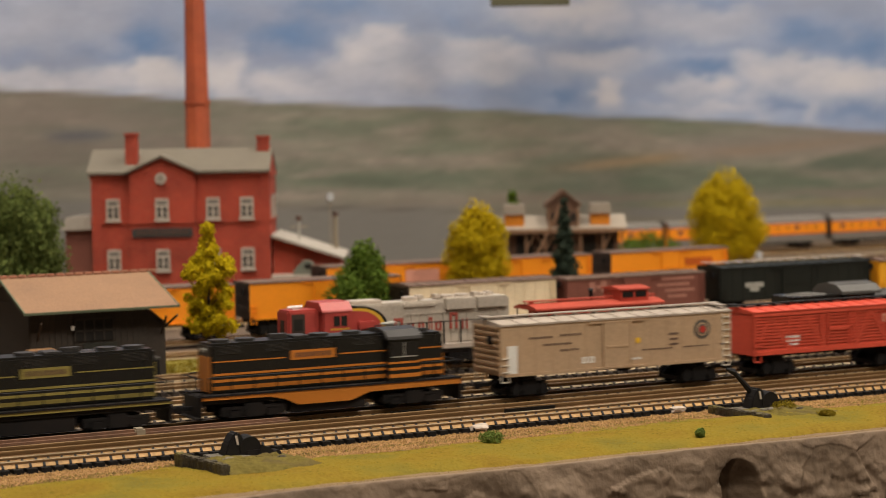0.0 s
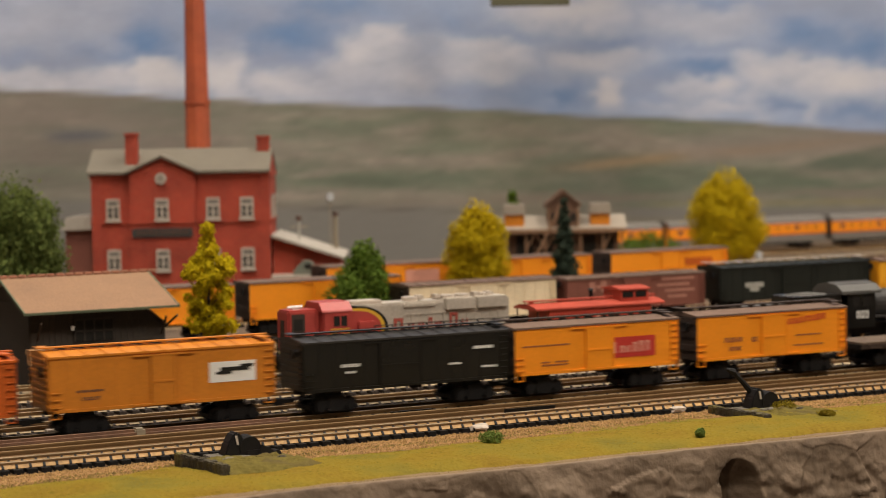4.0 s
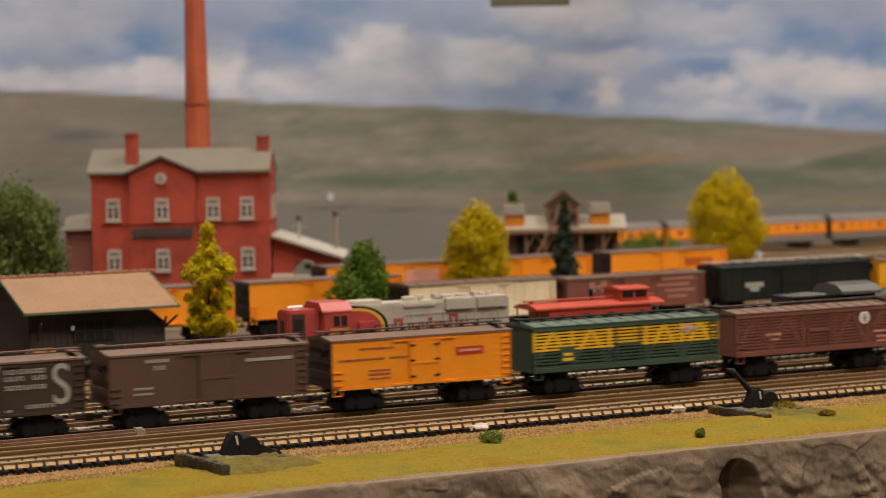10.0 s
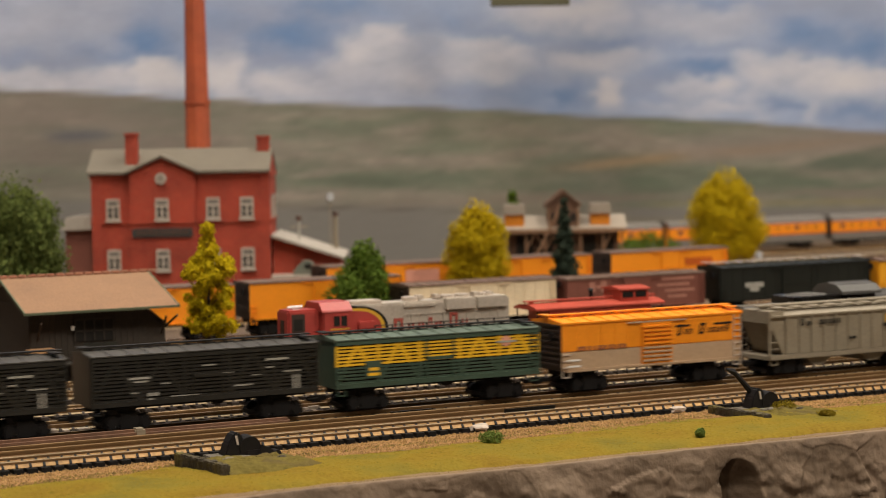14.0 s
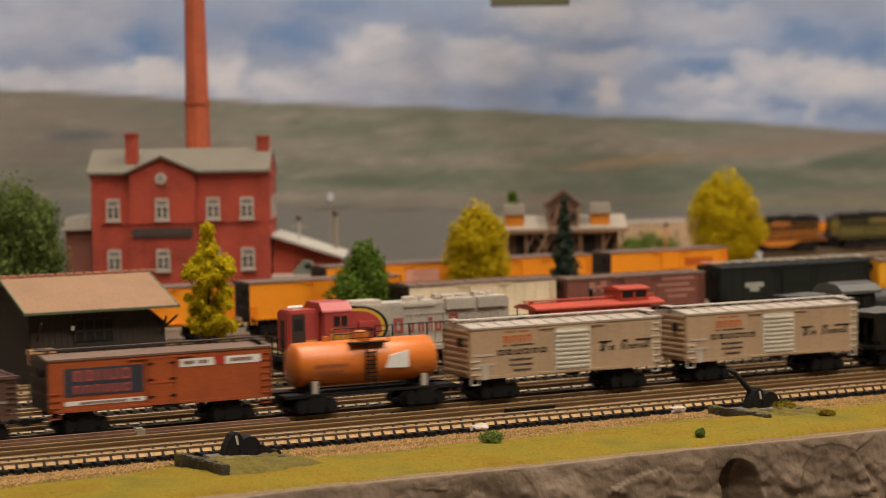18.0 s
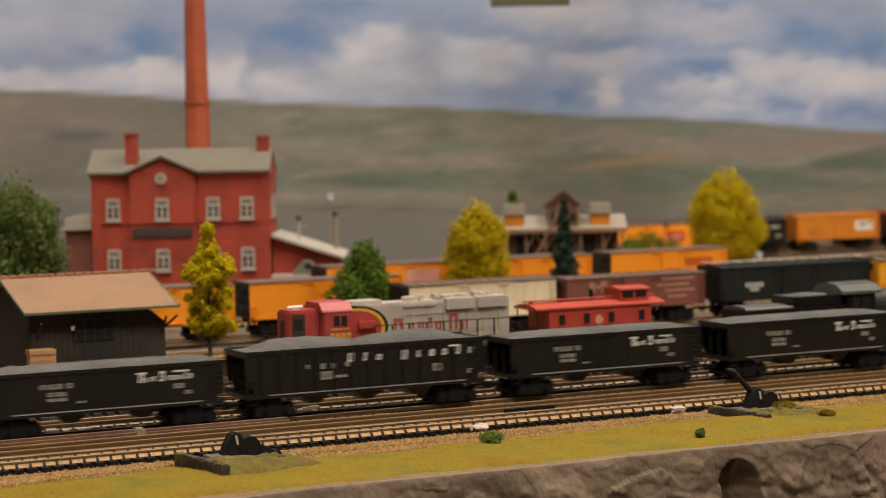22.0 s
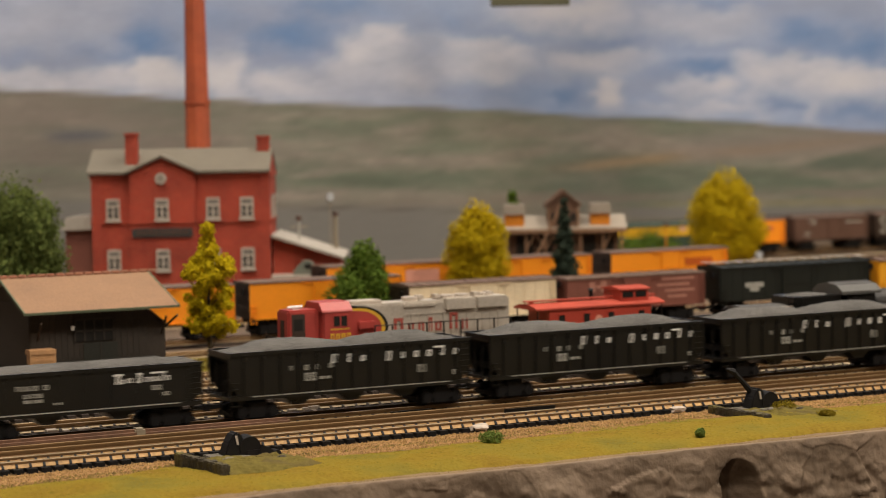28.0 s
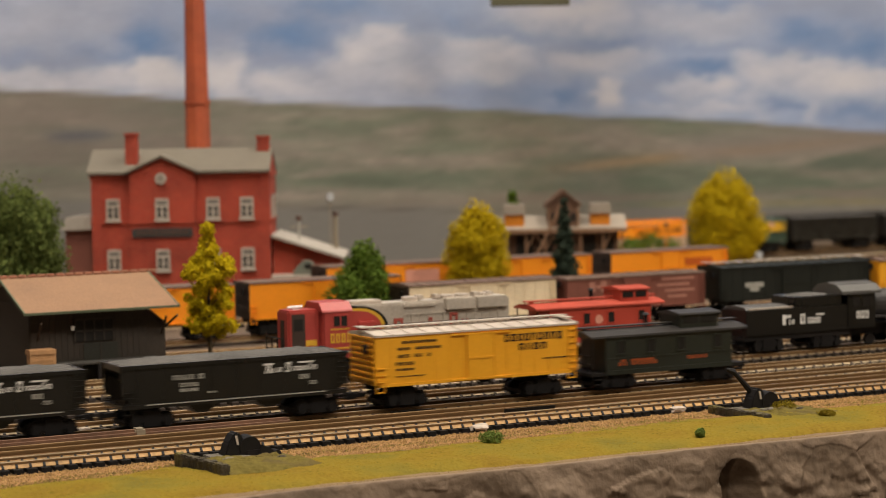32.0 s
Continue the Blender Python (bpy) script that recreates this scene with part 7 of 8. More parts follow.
# ---- wooden goods shed ----
def goods_shed():
    t = thing("goods_shed", "dark green-black wooden goods shed with tan roof", "building", 0, 0, GROUND)
    wood = shader("shed_board", (0.036, 0.026, 0.018), 0.8, vary=0.35, fine=700, coarse=60)
    green = shader("shed_trim", (0.085, 0.10, 0.055), 0.7, vary=0.2)
    roof = shader("shed_roof", (0.250, 0.141, 0.078), 0.85, vary=0.2, fine=900, coarse=50, bump=0.4)
    x0, x1, y0, y1, eave, ridge, yr = -101.5, -45.5, 152.0, 214.0, 32.7, 42.2, 183.0
    xw = -53.5
    bm = bmesh.new()
    add_prism(bm, [(y0, 0), (y1, 0), (y1, eave), (yr, ridge - 0.8), (y0, eave)], x0, xw)
    part("wall", bm, wood, t)
    bm = bmesh.new()
    add_prism(bm, [(xw + 0.1, 0), (x1, 0), (x1, 22.0), (xw + 0.1, 29.0)], y0 + 0.2, y1 - 8, axis="y")
    annex = part("annex", bm, wood, t)
    bm = bmesh.new()
    add_prism(bm, [(xw + 0.2, 29.1), (x1 + 1.2, 21.6), (x1 + 1.2, 22.5), (xw + 0.2, 30.2)], y0 - 0.8, y1 - 7, axis="y")
    part("annex_roof", bm, M["oxide_roof"], annex)
    boards = bmesh.new()
    add_box(boards, -1.15, 1.15, -0.25, 0.1, 0.5, eave - 0.4)
    me = finish("board", boards)
    me.materials.append(wood)
    for i in range(19):
        again("board", me, t, x0 + 1.4 + i * 2.47, y0 - 0.05)
    boards = bmesh.new()
    add_box(boards, -0.25, 0.1, -1.3, 1.3, 0.5, eave - 0.6)
    me = finish("board", boards)
    me.materials.append(wood)
    for i in range(23):
        again("board", me, t, x0 - 0.05, y0 + 1.8 + i * 2.7)
    # roof slopes with thickness, courses of shingles as real steps
    for s, ya in ((-1, y0 - 7), (1, y1 + 7)):
        drop = (ridge - eave) / (yr - y0)
        ze = ridge - drop * abs(yr - ya)
        rows = 12
        for i in range(rows):
            f0, f1 = i / rows, (i + 1.15) / rows
            f1 = min(f1, 1)
            pa, pb = yr + (ya - yr) * f0, yr + (ya - yr) * f1
            za, zb = ridge + (ze - ridge) * f0, ridge + (ze - ridge) * f1
            bm = bmesh.new()
            add_prism(bm, [(pa, za), (pb, zb + 0.015), (pb, zb - 0.7), (pa, za - 0.9)], x0 - 3.5, x1 + 3.5)
            part("shingle_course", bm, roof, t)
        bm = bmesh.new()
        for xx in (x0 - 4.1, x1 + 3.55):
            add_prism(bm, [(yr, ridge + 0.2), (ya, ze + 0.2), (ya, ze - 1.0), (yr, ridge - 1.0)], xx, xx + 0.6)
        add_box(bm, x0 - 3.6, x1 + 3.6, *sorted((ya - 0.35, ya + 0.35)), ze - 0.9, ze + 0.1)
        part("barge_board", bm, green, t)
    bm = bmesh.new()
    add_box(bm, -1.85, 1.85, -1.1, 1.1, 0, 1.3, 0.4)
    cap = finish("ridge_tile", bm)
    cap.materials.append(shader("ridge_clay", (0.36, 0.16, 0.095), 0.8, vary=0.2))
    for i in range(17):
        again("ridge_tile", cap, t, x0 - 2 + i * 3.95, yr, ridge - 0.25)
    # window with panes
    w = boxes("window", M["ink"], t, (-83.5, -67.5, y0 - 0.75, y0 - 0.3, 17.6, 26.2))
    for i in range(5):
        boxes("glazing_bar", wood, w, (-83.5 + i * 4 - 0.35, -83.5 + i * 4 + 0.35, y0 - 1.1, y0 - 0.75, 17.6, 26.2))
    boxes("glazing_bar", wood, w, (-83.8, -67.2, y0 - 1.1, y0 - 0.75, 21.4, 22.0)), boxes("glazing_bar", wood, w, (-83.8, -67.2, y0 - 1.1, y0 - 0.75, 26.0, 26.8))
    d = boxes("door", shader("shed_door", (0.022, 0.021, 0.014), 0.8, vary=0.3), t, (-80, -66, y0 - 0.8, y0 - 0.3, 0.5, 16.8))
    boxes("door_batten", wood, d, (-80, -66, y0 - 1.1, y0 - 0.8, 8, 9), (-73.3, -72.7, y0 - 1.1, y0 - 0.8, 0.5, 16.8))
    bm = bmesh.new()
    for xx in (x0 + 3, x1 - 1.5):
        add_tube(bm, (xx, y0, 19), (xx, y0 - 6, 26.2), 0.5, 6)
    add_tube(bm, (x1 + 0.2, y0 + 2, 21), (x1 + 3.4, y0 - 5.5, 26.4), 0.5, 6)
    part("eave_brace", bm, M["dark_brown"], t)
    bm = bmesh.new()
    add_tube(bm, (-84.6, y0 - 1.6, 22.4), (-84.6, y0 - 1.6, 24.0), 0.7, 8, 0.9)
    part("wall_lamp", bm, M["white"], t, "small pale wall lamp")
    # loading dock
    dock = thing("loading_dock", "dark weathered plank loading dock beside the shed", "platform", 0, 0, GROUND)
    plank = shader("dock_plank", (0.045, 0.040, 0.033), 0.8, vary=0.3, fine=600)
    bm = bmesh.new()
    add_box(bm, -1.4, 1.4, 0, 9.0, 9.2, 10.0)
    me = finish("plank", bm)
    me.materials.append(plank)
    for i in range(18):
        again("plank", me, dock, -102 + i * 2.95, 142.5)
    for i in range(7):
        boxes("dock_post", M["soot"], dock, (-101 + i * 8, -99.4 + i * 8, 142.6, 144.2, 0, 9.2))
    crate = thing("crate", "light wooden crate with a plank lid on the dock", "crate", -98.8, 147, GROUND + 10.0)
    pine = shader("crate_wood", (0.46, 0.25, 0.11), 0.7, vary=0.2, fine=500)
    boxes("box", pine, crate, (-4.9, 4.9, -3, 3, 0, 4.0), bevel=0.2), boxes("lid", pine, crate, (-5.3, 5.3, -3.4, 3.4, 4.05, 6.0), bevel=0.15)
    boxes("batten", pine, crate, (-5.2, -4.0, -3.25, -3.0, 0, 4.0), (4.0, 5.2, -3.25, -3.0, 0, 4.0), (-4.0, 4.0, -3.2, -3.0, 1.6, 2.4))


goods_shed()


# ---- brick factory ----
def brick_shader(name, a, b, mortar, scale=1.0):
    m = bpy.data.materials.new(name)
    m.use_nodes = True
    nt = m.node_tree
    n, l = nt.nodes, nt.links
    co = n.new("ShaderNodeTexCoord")
    sp = n.new("ShaderNodeSeparateXYZ")
    cb = n.new("ShaderNodeCombineXYZ")
    ad = n.new("ShaderNodeMath")
    l.new(co.outputs["Object"], sp.inputs[0])
    l.new(sp.outputs[0], ad.inputs[0]), l.new(sp.outputs[1], ad.inputs[1])
    l.new(ad.outputs[0], cb.inputs[0]), l.new(sp.outputs[2], cb.inputs[1])
    br = n.new("ShaderNodeTexBrick")
    br.inputs["Scale"].default_value = 330 * scale
    br.inputs["Color1"].default_value, br.inputs["Color2"].default_value, br.inputs["Mortar"].default_value = (*a, 1), (*b, 1), (*mortar, 1)
    br.inputs["Mortar Size"].default_value = 0.025
    l.new(cb.outputs[0], br.inputs["Vector"])
    no = n.new("ShaderNodeTexNoise")
    no.inputs["Scale"].default_value, no.inputs["Detail"].default_value = 45, 5
    l.new(co.outputs["Object"], no.inputs["Vector"])
    mr = n.new("ShaderNodeMapRange")
    mr.inputs[1].default_value, mr.inputs[2].default_value, mr.inputs[3].default_value, mr.inputs[4].default_value = 0.3, 0.7, 0.70, 1.22
    l.new(no.outputs[0], mr.inputs[0])
    hs = n.new("ShaderNodeHueSaturation")
    l.new(mr.outputs[0], hs.inputs["Value"]), l.new(br.outputs[0], hs.inputs["Color"])
    b_ = n["Principled BSDF"]
    b_.inputs["Roughness"].default_value = 0.8
    l.new(hs.outputs[0], b_.inputs["Base Color"])
    bp = n.new("ShaderNodeBump")
    bp.inputs["Strength"].default_value, bp.inputs["Distance"].default_value = 0.6, 0.0004
    l.new(br.outputs["Fac"], bp.inputs["Height"])
    bp.invert = True
    l.new(bp.outputs[0], b_.inputs["Normal"])
    return m


def factory():
    brick = brick_shader("factory_brick", (0.335, 0.034, 0.017), (0.405, 0.056, 0.023), (0.30, 0.066, 0.036))
    slate = shader("factory_slate", (0.150, 0.128, 0.096), 0.8, vary=0.14, fine=700, coarse=60)
    stone = shader("window_stone", (0.43, 0.37, 0.31), 0.7, vary=0.12)
    glass = shader("dim_glass", (0.035, 0.035, 0.035), 0.15, vary=0.2)
    t = thing("brick_factory", "two-storey red brick factory with grey roof", "building", 18.5, 457.0, GROUND, -26.77)
    g = -GROUND
    H, ridge, W, D = 76.0 + g, 87.0 + g, 98.5, 44.0
    bm = bmesh.new()
    add_prism(bm, [(0, 0), (D, 0), (D, H), (D / 2, ridge - 1.2), (0, H)], 0, W)
    part("wall", bm, brick, t)
    bm = bmesh.new()
    add_prism(bm, [(21.5, 0), (57.5, 0), (57.5, H - 0.5), (39.5, H + 7.4), (21.5, H - 0.5)], -3.0, 12, axis="y")
    part("front_bay", bm, brick, t)
    boxes("plinth", stone, t, (-0.6, W + 0.6, -0.6, D + 0.6, 0, 9), (21, 58, -3.6, -0.5, 0, 9))
    for ya, yb, za, zb in ((-2.6, D / 2, H - 1.4, ridge), (D + 2.6, D / 2, H - 1.4, ridge)):
        bm = bmesh.new()
        add_prism(bm, [(ya, za), (yb, zb), (yb, zb + 1.3), (ya, za + 1.3)], -2.2, W + 0.5)
        part("roof", bm, slate, t)
    for s, xa in ((-1, 18.6), (1, 60.4)):
        bm = bmesh.new()
        add_prism(bm, [(39.5, H + 7.6), (xa, H - 1.6), (xa, H - 0.4), (39.5, H + 8.9)], -5.2, 16, axis="y")
        part("bay_roof", bm, slate, t)
    # cornice and string courses
    boxes("cornice", brick, t, (-0.8, 21.4, -0.9, 0.0, H - 4, H - 1.6), (57.6, W + 0.8, -0.9, 0.0, H - 4, H - 1.6), (W, W + 0.8, 0, D, H - 4, H - 1.6))
    boxes("string_course", brick, t, (-0.5, 21.4, -0.7, 0, 50.6, 52.0), (57.6, W + 0.6, -0.7, 0, 50.6, 52.0), (21.2, 57.8, -3.7, -3.0, 50.6, 52.0), (W, W + 0.7, 0, D, 50.6, 52.0))
    for x in (0.0, W - 5):
        boxes("pilaster", brick, t, (x, x + 5, -0.6, 0, 9, H - 4))

    def window(x, z, y=0.0, w=3.7, h=5.6):
        q = boxes("window", glass, t, (x - w + 1.0, x + w - 1.0, y - 0.4, y + 0.1, z - h + 0.9, z + h - 0.9))
        boxes("window_frame", stone, q, (x - w, x - w + 1.05, y - 1.1, y, z - h, z + h), (x + w - 1.05, x + w, y - 1.1, y, z - h, z + h), (x - w, x + w, y - 1.1, y, z + h - 0.9, z + h + 0.5),
              (x - 0.6, x + 0.6, y - 0.95, y, z - h, z + 1.4), (x - w, x + w, y - 0.9, y, z + 1.3, z + 2.6), (x - w + 1.35, x + w - 1.35, y - 0.9, y, z - h, z - h + 1.1), (x - w + 1.35, x + w - 1.35, y - 0.8, y, z - 2.0, z - 1.4))
        boxes("fanlight", shader("fanlight_glass", (0.16, 0.145, 0.125), 0.3), q, (x - w + 1.35, x + w - 1.35, y - 0.7, y - 0.45, z + 2.6, z + h - 0.9))
        boxes("sill", stone, q, (x - w - 0.6, x + w + 0.6, y - 1.7, y, z - h - 1.1, z - h - 0.05))
    for z in (54.9 + g, 26.8 + g):
        window(11.9, z), window(39.4, z, -3.0), window(67.2, z), window(85.9, z)
        for yy in (13, 31):
            q = boxes("window", glass, t, (W - 0.1, W + 0.4, yy - 3.4, yy + 3.4, z - 5.6, z + 5.6))
            boxes("window_frame", stone, q, (W, W + 0.8, yy - 4.2, yy - 3.4, z - 6.4, z + 6.4), (W, W + 0.8, yy + 3.4, yy + 4.2, z - 6.4, z + 6.4), (W, W + 0.8, yy - 4.2, yy + 4.2, z + 5.6, z + 6.6))
    bm = bmesh.new()
    add_tube(bm, (39, -3.1, 72 + g), (39, -4.0, 72 + g), 3.1, 24)
    r = part("round_window", bm, stone, t)
    bm = bmesh.new()
    add_tube(bm, (39, -3.9, 72 + g), (39, -4.2, 72 + g), 2.0, 20)
    part("round_pane", bm, shader("round_pane_pale", (0.27, 0.23, 0.19), 0.5, vary=0.2), r)
    s = boxes("sign_board", shader("sign_dark", (0.035, 0.032, 0.03), 0.6), t, (22.6, 56, -3.9, -3.0, 39.6 + g, 44.6 + g), label="dark sign board with worn pale bars")
    rng = random.Random(4)
    bm = bmesh.new()
    for i in range(9):
        glyph(bm, 25 + i * 3.3, 27.2 + i * 3.3, 41 + g, 43.4 + g, -4.1, rng)
    part("sign_bars", bm, M["brown"], s)
    for x, y, top in ((22.0, 8, 97.4), (94.0, 20, 94.6)):
        boxes("chimney", brick, t, (x - 3.4, x + 3.4, y - 3, y + 3, 78 + g, top + g), (x - 3.9, x + 3.9, y - 3.5, y + 3.5, top - 1.6 + g, top + g))
    # side wings
    wing = thing("factory_wing", "low red brick wing with pale sloping roof", "building", 18.5, 457.0, GROUND, -26.77)
    pale = shader("wing_roof", (0.36, 0.32, 0.27), 0.75, vary=0.12, fine=500)
    bm = bmesh.new()
    add_prism(bm, [(99.4, 0), (137, 0), (137, 26.5 + g), (99.4, 38.5 + g)], 4, 34, axis="y")
    part("wall", bm, brick, wing)
    bm = bmesh.new()
    add_prism(bm, [(99.2, 38.4 + g), (139, 25.5 + g), (139, 26.9 + g), (99.2, 39.8 + g)], -1.5, 62, axis="y")
    part("roof", bm, pale, wing)
    boxes("platform", stone, wing, (99.2, 138, -6, 3.9, 0, 17.5 + g))
    hut = thing("grey_hut", "small grey hut before the factory wing", "hut", 18.5, 457.0, GROUND, -26.77)
    bm = bmesh.new()
    add_prism(bm, [(111, 17.6 + g), (124, 17.6 + g), (124, 20 + g), (122, 24 + g), (119.5, 25.4 + g), (116.5, 25.2 + g), (113.5, 22.6 + g), (111, 19.5 + g)], -5, 1, axis="y")
    part("body", bm, shader("hut_grey_green", (0.15, 0.155, 0.12), 0.8, vary=0.2), hut)
    boxes("window", M["ink"], hut, (117.5, 121.0, -5.3, -4.9, 21.0 + g, 23.6 + g))
    low = thing("factory_wing", "low dark brick wing with pale roof edge", "building", 18.5, 457.0, GROUND, -26.77)
    boxes("wall", M["oxide"], low, (-16, -0.9, 6, 30, 0, 44 + g))
    bm = bmesh.new()
    add_prism(bm, [(-18, 44.1 + g), (-1.0, 44.1 + g), (-1.0, 52 + g), (-15, 51.0 + g)], 3, 33, axis="y")
    part("roof", bm, pale, low)
    # tall stack
    st = thing("smokestack", "tall tapering orange-red brick smokestack behind the factory", "chimney", 18.5, 457.0, GROUND, -26.77)
    sb = brick_shader("stack_brick", (0.41, 0.070, 0.022), (0.47, 0.098, 0.030), (0.33, 0.085, 0.042), 1.0)
    bm = bmesh.new()
    cx, cy = 53.4, 54.0
    add_tube(bm, (cx, cy, 0), (cx, cy, 118), 8.2, 8, 7.0)
    add_tube(bm, (cx, cy, 118), (cx, cy, 245), 6.75, 8, 5.0)
    part("shaft", bm, sb, st)
    for z, r in ((117, 7.6), (238, 6.2)):
        bm = bmesh.new()
        add_tube(bm, (cx, cy, z), (cx, cy, z + 2), r, 8)
        part("ring", bm, sb, st)


factory()


# ---- wooden station ----
def station():
    t = thing("station", "brown timber station with pale roof and dormers", "building", 289.5, 479.5, GROUND, -26.77)
    g = -GROUND
    wood = shader("station_wood", (0.11, 0.055, 0.03), 0.75, vary=0.25, fine=500, coarse=60)
    light = shader("station_post", (0.21, 0.115, 0.062), 0.7, vary=0.2)
    pale = shader("station_roof", (0.28, 0.235, 0.185), 0.8, vary=0.14, fine=600)
    W, D = 76.0, 34.0
    boxes("wall", wood, t, (4, W - 4, 5, D - 2, 0, 33 + g))
    bm = bmesh.new()
    add_prism(bm, [(-3, 31.6 + g), (D / 2, 39.0 + g), (D + 3, 31.6 + g), (D + 3, 33.4 + g), (D / 2, 41.0 + g), (-3, 33.4 + g)], -1, W + 1)
    part("roof", bm, pale, t)
    boxes("fascia", light, t, (-1, W + 1, -3.3, -2.9, 30.8 + g, 33.2 + g))
    bm = bmesh.new()
    add_prism(bm, [(28, 30 + g), (47, 30 + g), (47, 48 + g), (37.5, 56 + g), (28, 48 + g)], -1, D / 2 + 4, axis="y")
    part("gable", bm, wood, t)
    for xa in (26.2, 48.8):
        bm = bmesh.new()
        add_prism(bm, [(37.5, 55.6 + g), (xa, 46.4 + g), (xa, 48.2 + g), (37.5, 57.8 + g)], -2.6, D / 2 + 5, axis="y")
        part("gable_roof", bm, wood, t)
    boxes("gable_window", M["ink"], t, (29.6, 33, -1.3, -0.9, 38 + g, 43 + g), (42, 45.4, -1.3, -0.9, 38 + g, 43 + g))
    boxes("gable_post", light, t, (46, 47.2, -1.6, -1.0, 32 + g, 46 + g), (27.8, 29, -1.6, -1.0, 32 + g, 46 + g))
    for x in (7.0, 60.5):
        d = boxes("dormer", M["tan_orange"], t, (x - 6.0, x + 6.0, 1, 12, 35 + g, 42.5 + g))
        bm = bmesh.new()
        add_prism(bm, [(x - 7, 42.4 + g), (x + 7, 42.4 + g), (x + 6.4, 48.6 + g), (x - 6.4, 48.6 + g)], -0.4, 13, axis="y")
        part("dormer_roof", bm, pale, d)
    for x0, x1 in ((8, 19), (21, 31), (50, 58), (60, 69)):
        boxes("opening", M["ink"], t, (x0, x1, 4.7, 5.05, 12 + g, 29 + g))
    for x in (2, 14, 26, 48, 62, 74):
        boxes("post", light, t, (x - 0.6, x + 0.6, -1.2, 0, 0, 31.4 + g))
    bm = bmesh.new()
    for x, k in ((14, 6), (26, 6), (26, -6), (62, 6)):
        add_tube(bm, (x, -0.6, 20 + g), (x + k, -0.6, 31 + g), 0.6, 6)
    add_tube(bm, (18, -3.6, 12 + g), (36, -4.0, 48 + g), 0.9, 6)
    part("brace", bm, light, t)
    boxes("platform", M["brown"], t, (-6, W + 6, -9, D, 0, 4))


station()


# ---- lineside things ----
M["scrap_dark"] = shader("stand_plate", (0.11, 0.095, 0.075), 0.8, vary=0.4, fine=800)


def switch_machine(x, y, rz, arm):
    """Black switch machine on a grey plate, in a raised turf bed that a dark stone kerb holds."""
    t = thing("switch_stand", "black switch machine in a raised mossy bed behind a stone kerb", "switch stand", x, y, GROUND + 0.7, rz, group="switch stands")
    stone = shader("stand_base", (0.050, 0.038, 0.020), 0.95, vary=0.45, fine=900, coarse=120, bump=1.0, dirt=(0.11, 0.086, 0.014), dirt_amount=0.9)
    moss = shader("stand_moss", (0.125, 0.098, 0.026), 0.95, vary=0.4, fine=700, coarse=90, bump=1.0, dirt=(0.070, 0.050, 0.026), dirt_amount=1.0, gloss=0.03)
    high = 1.3 if arm else 2.6
    # kerb: a straight run of low stones, then a lower return
    for i in range(9):
        f = (i + 0.5) / 9
        kx, ky = -20.5 + 5.0 * f, -1 - 27 * f
        bm = bmesh.new()
        add_box(bm, kx - 1.4, kx + 1.5, ky - 1.7, ky + 1.7, -0.8, high + 1.4 - 0.5 * f + 0.1 * math.sin(i * 2.3), 0.35)
        for v in bm.verts:
            v.co += Vector((0.5 * noise.noise(v.co * 0.7), 0, 0.4 * noise.noise(v.co * 0.6 + Vector((x, 0, 0))))) if v.co.z > 0.5 else Vector((0, 0, 0))
        part("kerb_stone", bm, stone, t)
    # bed of earth and moss that falls off to the far side
    n, k = 34, 26
    bm = bmesh.new()
    grid = []
    for i in range(n + 1):
        row = []
        for j in range(k + 1):
            px, py = -19 + 36 * i / n, -29 + 30 * j / k
            px += 4.5 * (1 - j / k)
            edge = min(1.0, 5.0 * (1 - i / n)) * min(1.0, 0.35 + 5 * j / k) * min(1, 4 * (1 - j / k) + 0.1)
            lift = high * (1 - 0.45 * i / n) * edge + 0.7 * noise.noise((px * 0.35, py * 0.35, x)) * edge + 0.35 * noise.noise((px * 1.1, py * 1.1, 3)) * edge
            row.append(bm.verts.new((px, py, lift - 0.6 * (1 - edge))))
        grid.append(row)
    for i in range(n):
        for j in range(k):
            bm.faces.new((grid[i][j], grid[i + 1][j], grid[i + 1][j + 1], grid[i][j + 1]))
    part("moss_bed", bm, moss, t, "mossy yellow-brown bed", smooth=True)
    h = high - 0.9
    boxes("base_plate", M["scrap_dark"], t, (-12, -1, -10, 1, h * 0.6, h + 0.5), bevel=0.25)
    bm = bmesh.new()
    add_prism(bm, [(-7.6, h), (-0.5, h), (-1.4, h + 5.6), (-2.8, h + 7.4), (-4.2, h + 7.2), (-6.2, h + 4.2)], -6.0, -0.5, axis="y")
    bmesh.ops.bevel(bm, geom=list(bm.edges), offset=0.5, segments=2, affect="EDGES", clamp_overlap=True)
    part("motor_box", bm, M["soot"], t)
    bm = bmesh.new()
    add_tube(bm, (0.6, -6.4, h + 2.6), (0.6, -1.0, h + 2.8), 3.3, 20)
    add_box(bm, -1.2, 4.6, -6.6, -1.0, h * 0.5, h + 2.4, 0.7)
    part("gear_case", bm, M["soot"], t)
    bm = bmesh.new()
    add_prism(bm, [(3.0, h * 0.4), (9.0, h * 0.4), (9.2, h + 0.8), (7.6, h + 1.2), (4.0, h + 3.2)], -8.4, -5.4, axis="y")
    add_tube(bm, (8.4, -8.8, h + 0.2), (8.4, -5.0, h + 0.2), 1.3, 10)
    part("crank", bm, M["soot"], t)
    bm = bmesh.new()
    add_prism(bm, [(-3.6, h + 3.6), (-2.9, h + 3.6), (-3.5, h + 6.4), (-4.2, h + 6.4)], -6.35, -6.05, axis="y")
    part("bright_plate", bm, M["silver_roof"], t, "small bright plate")
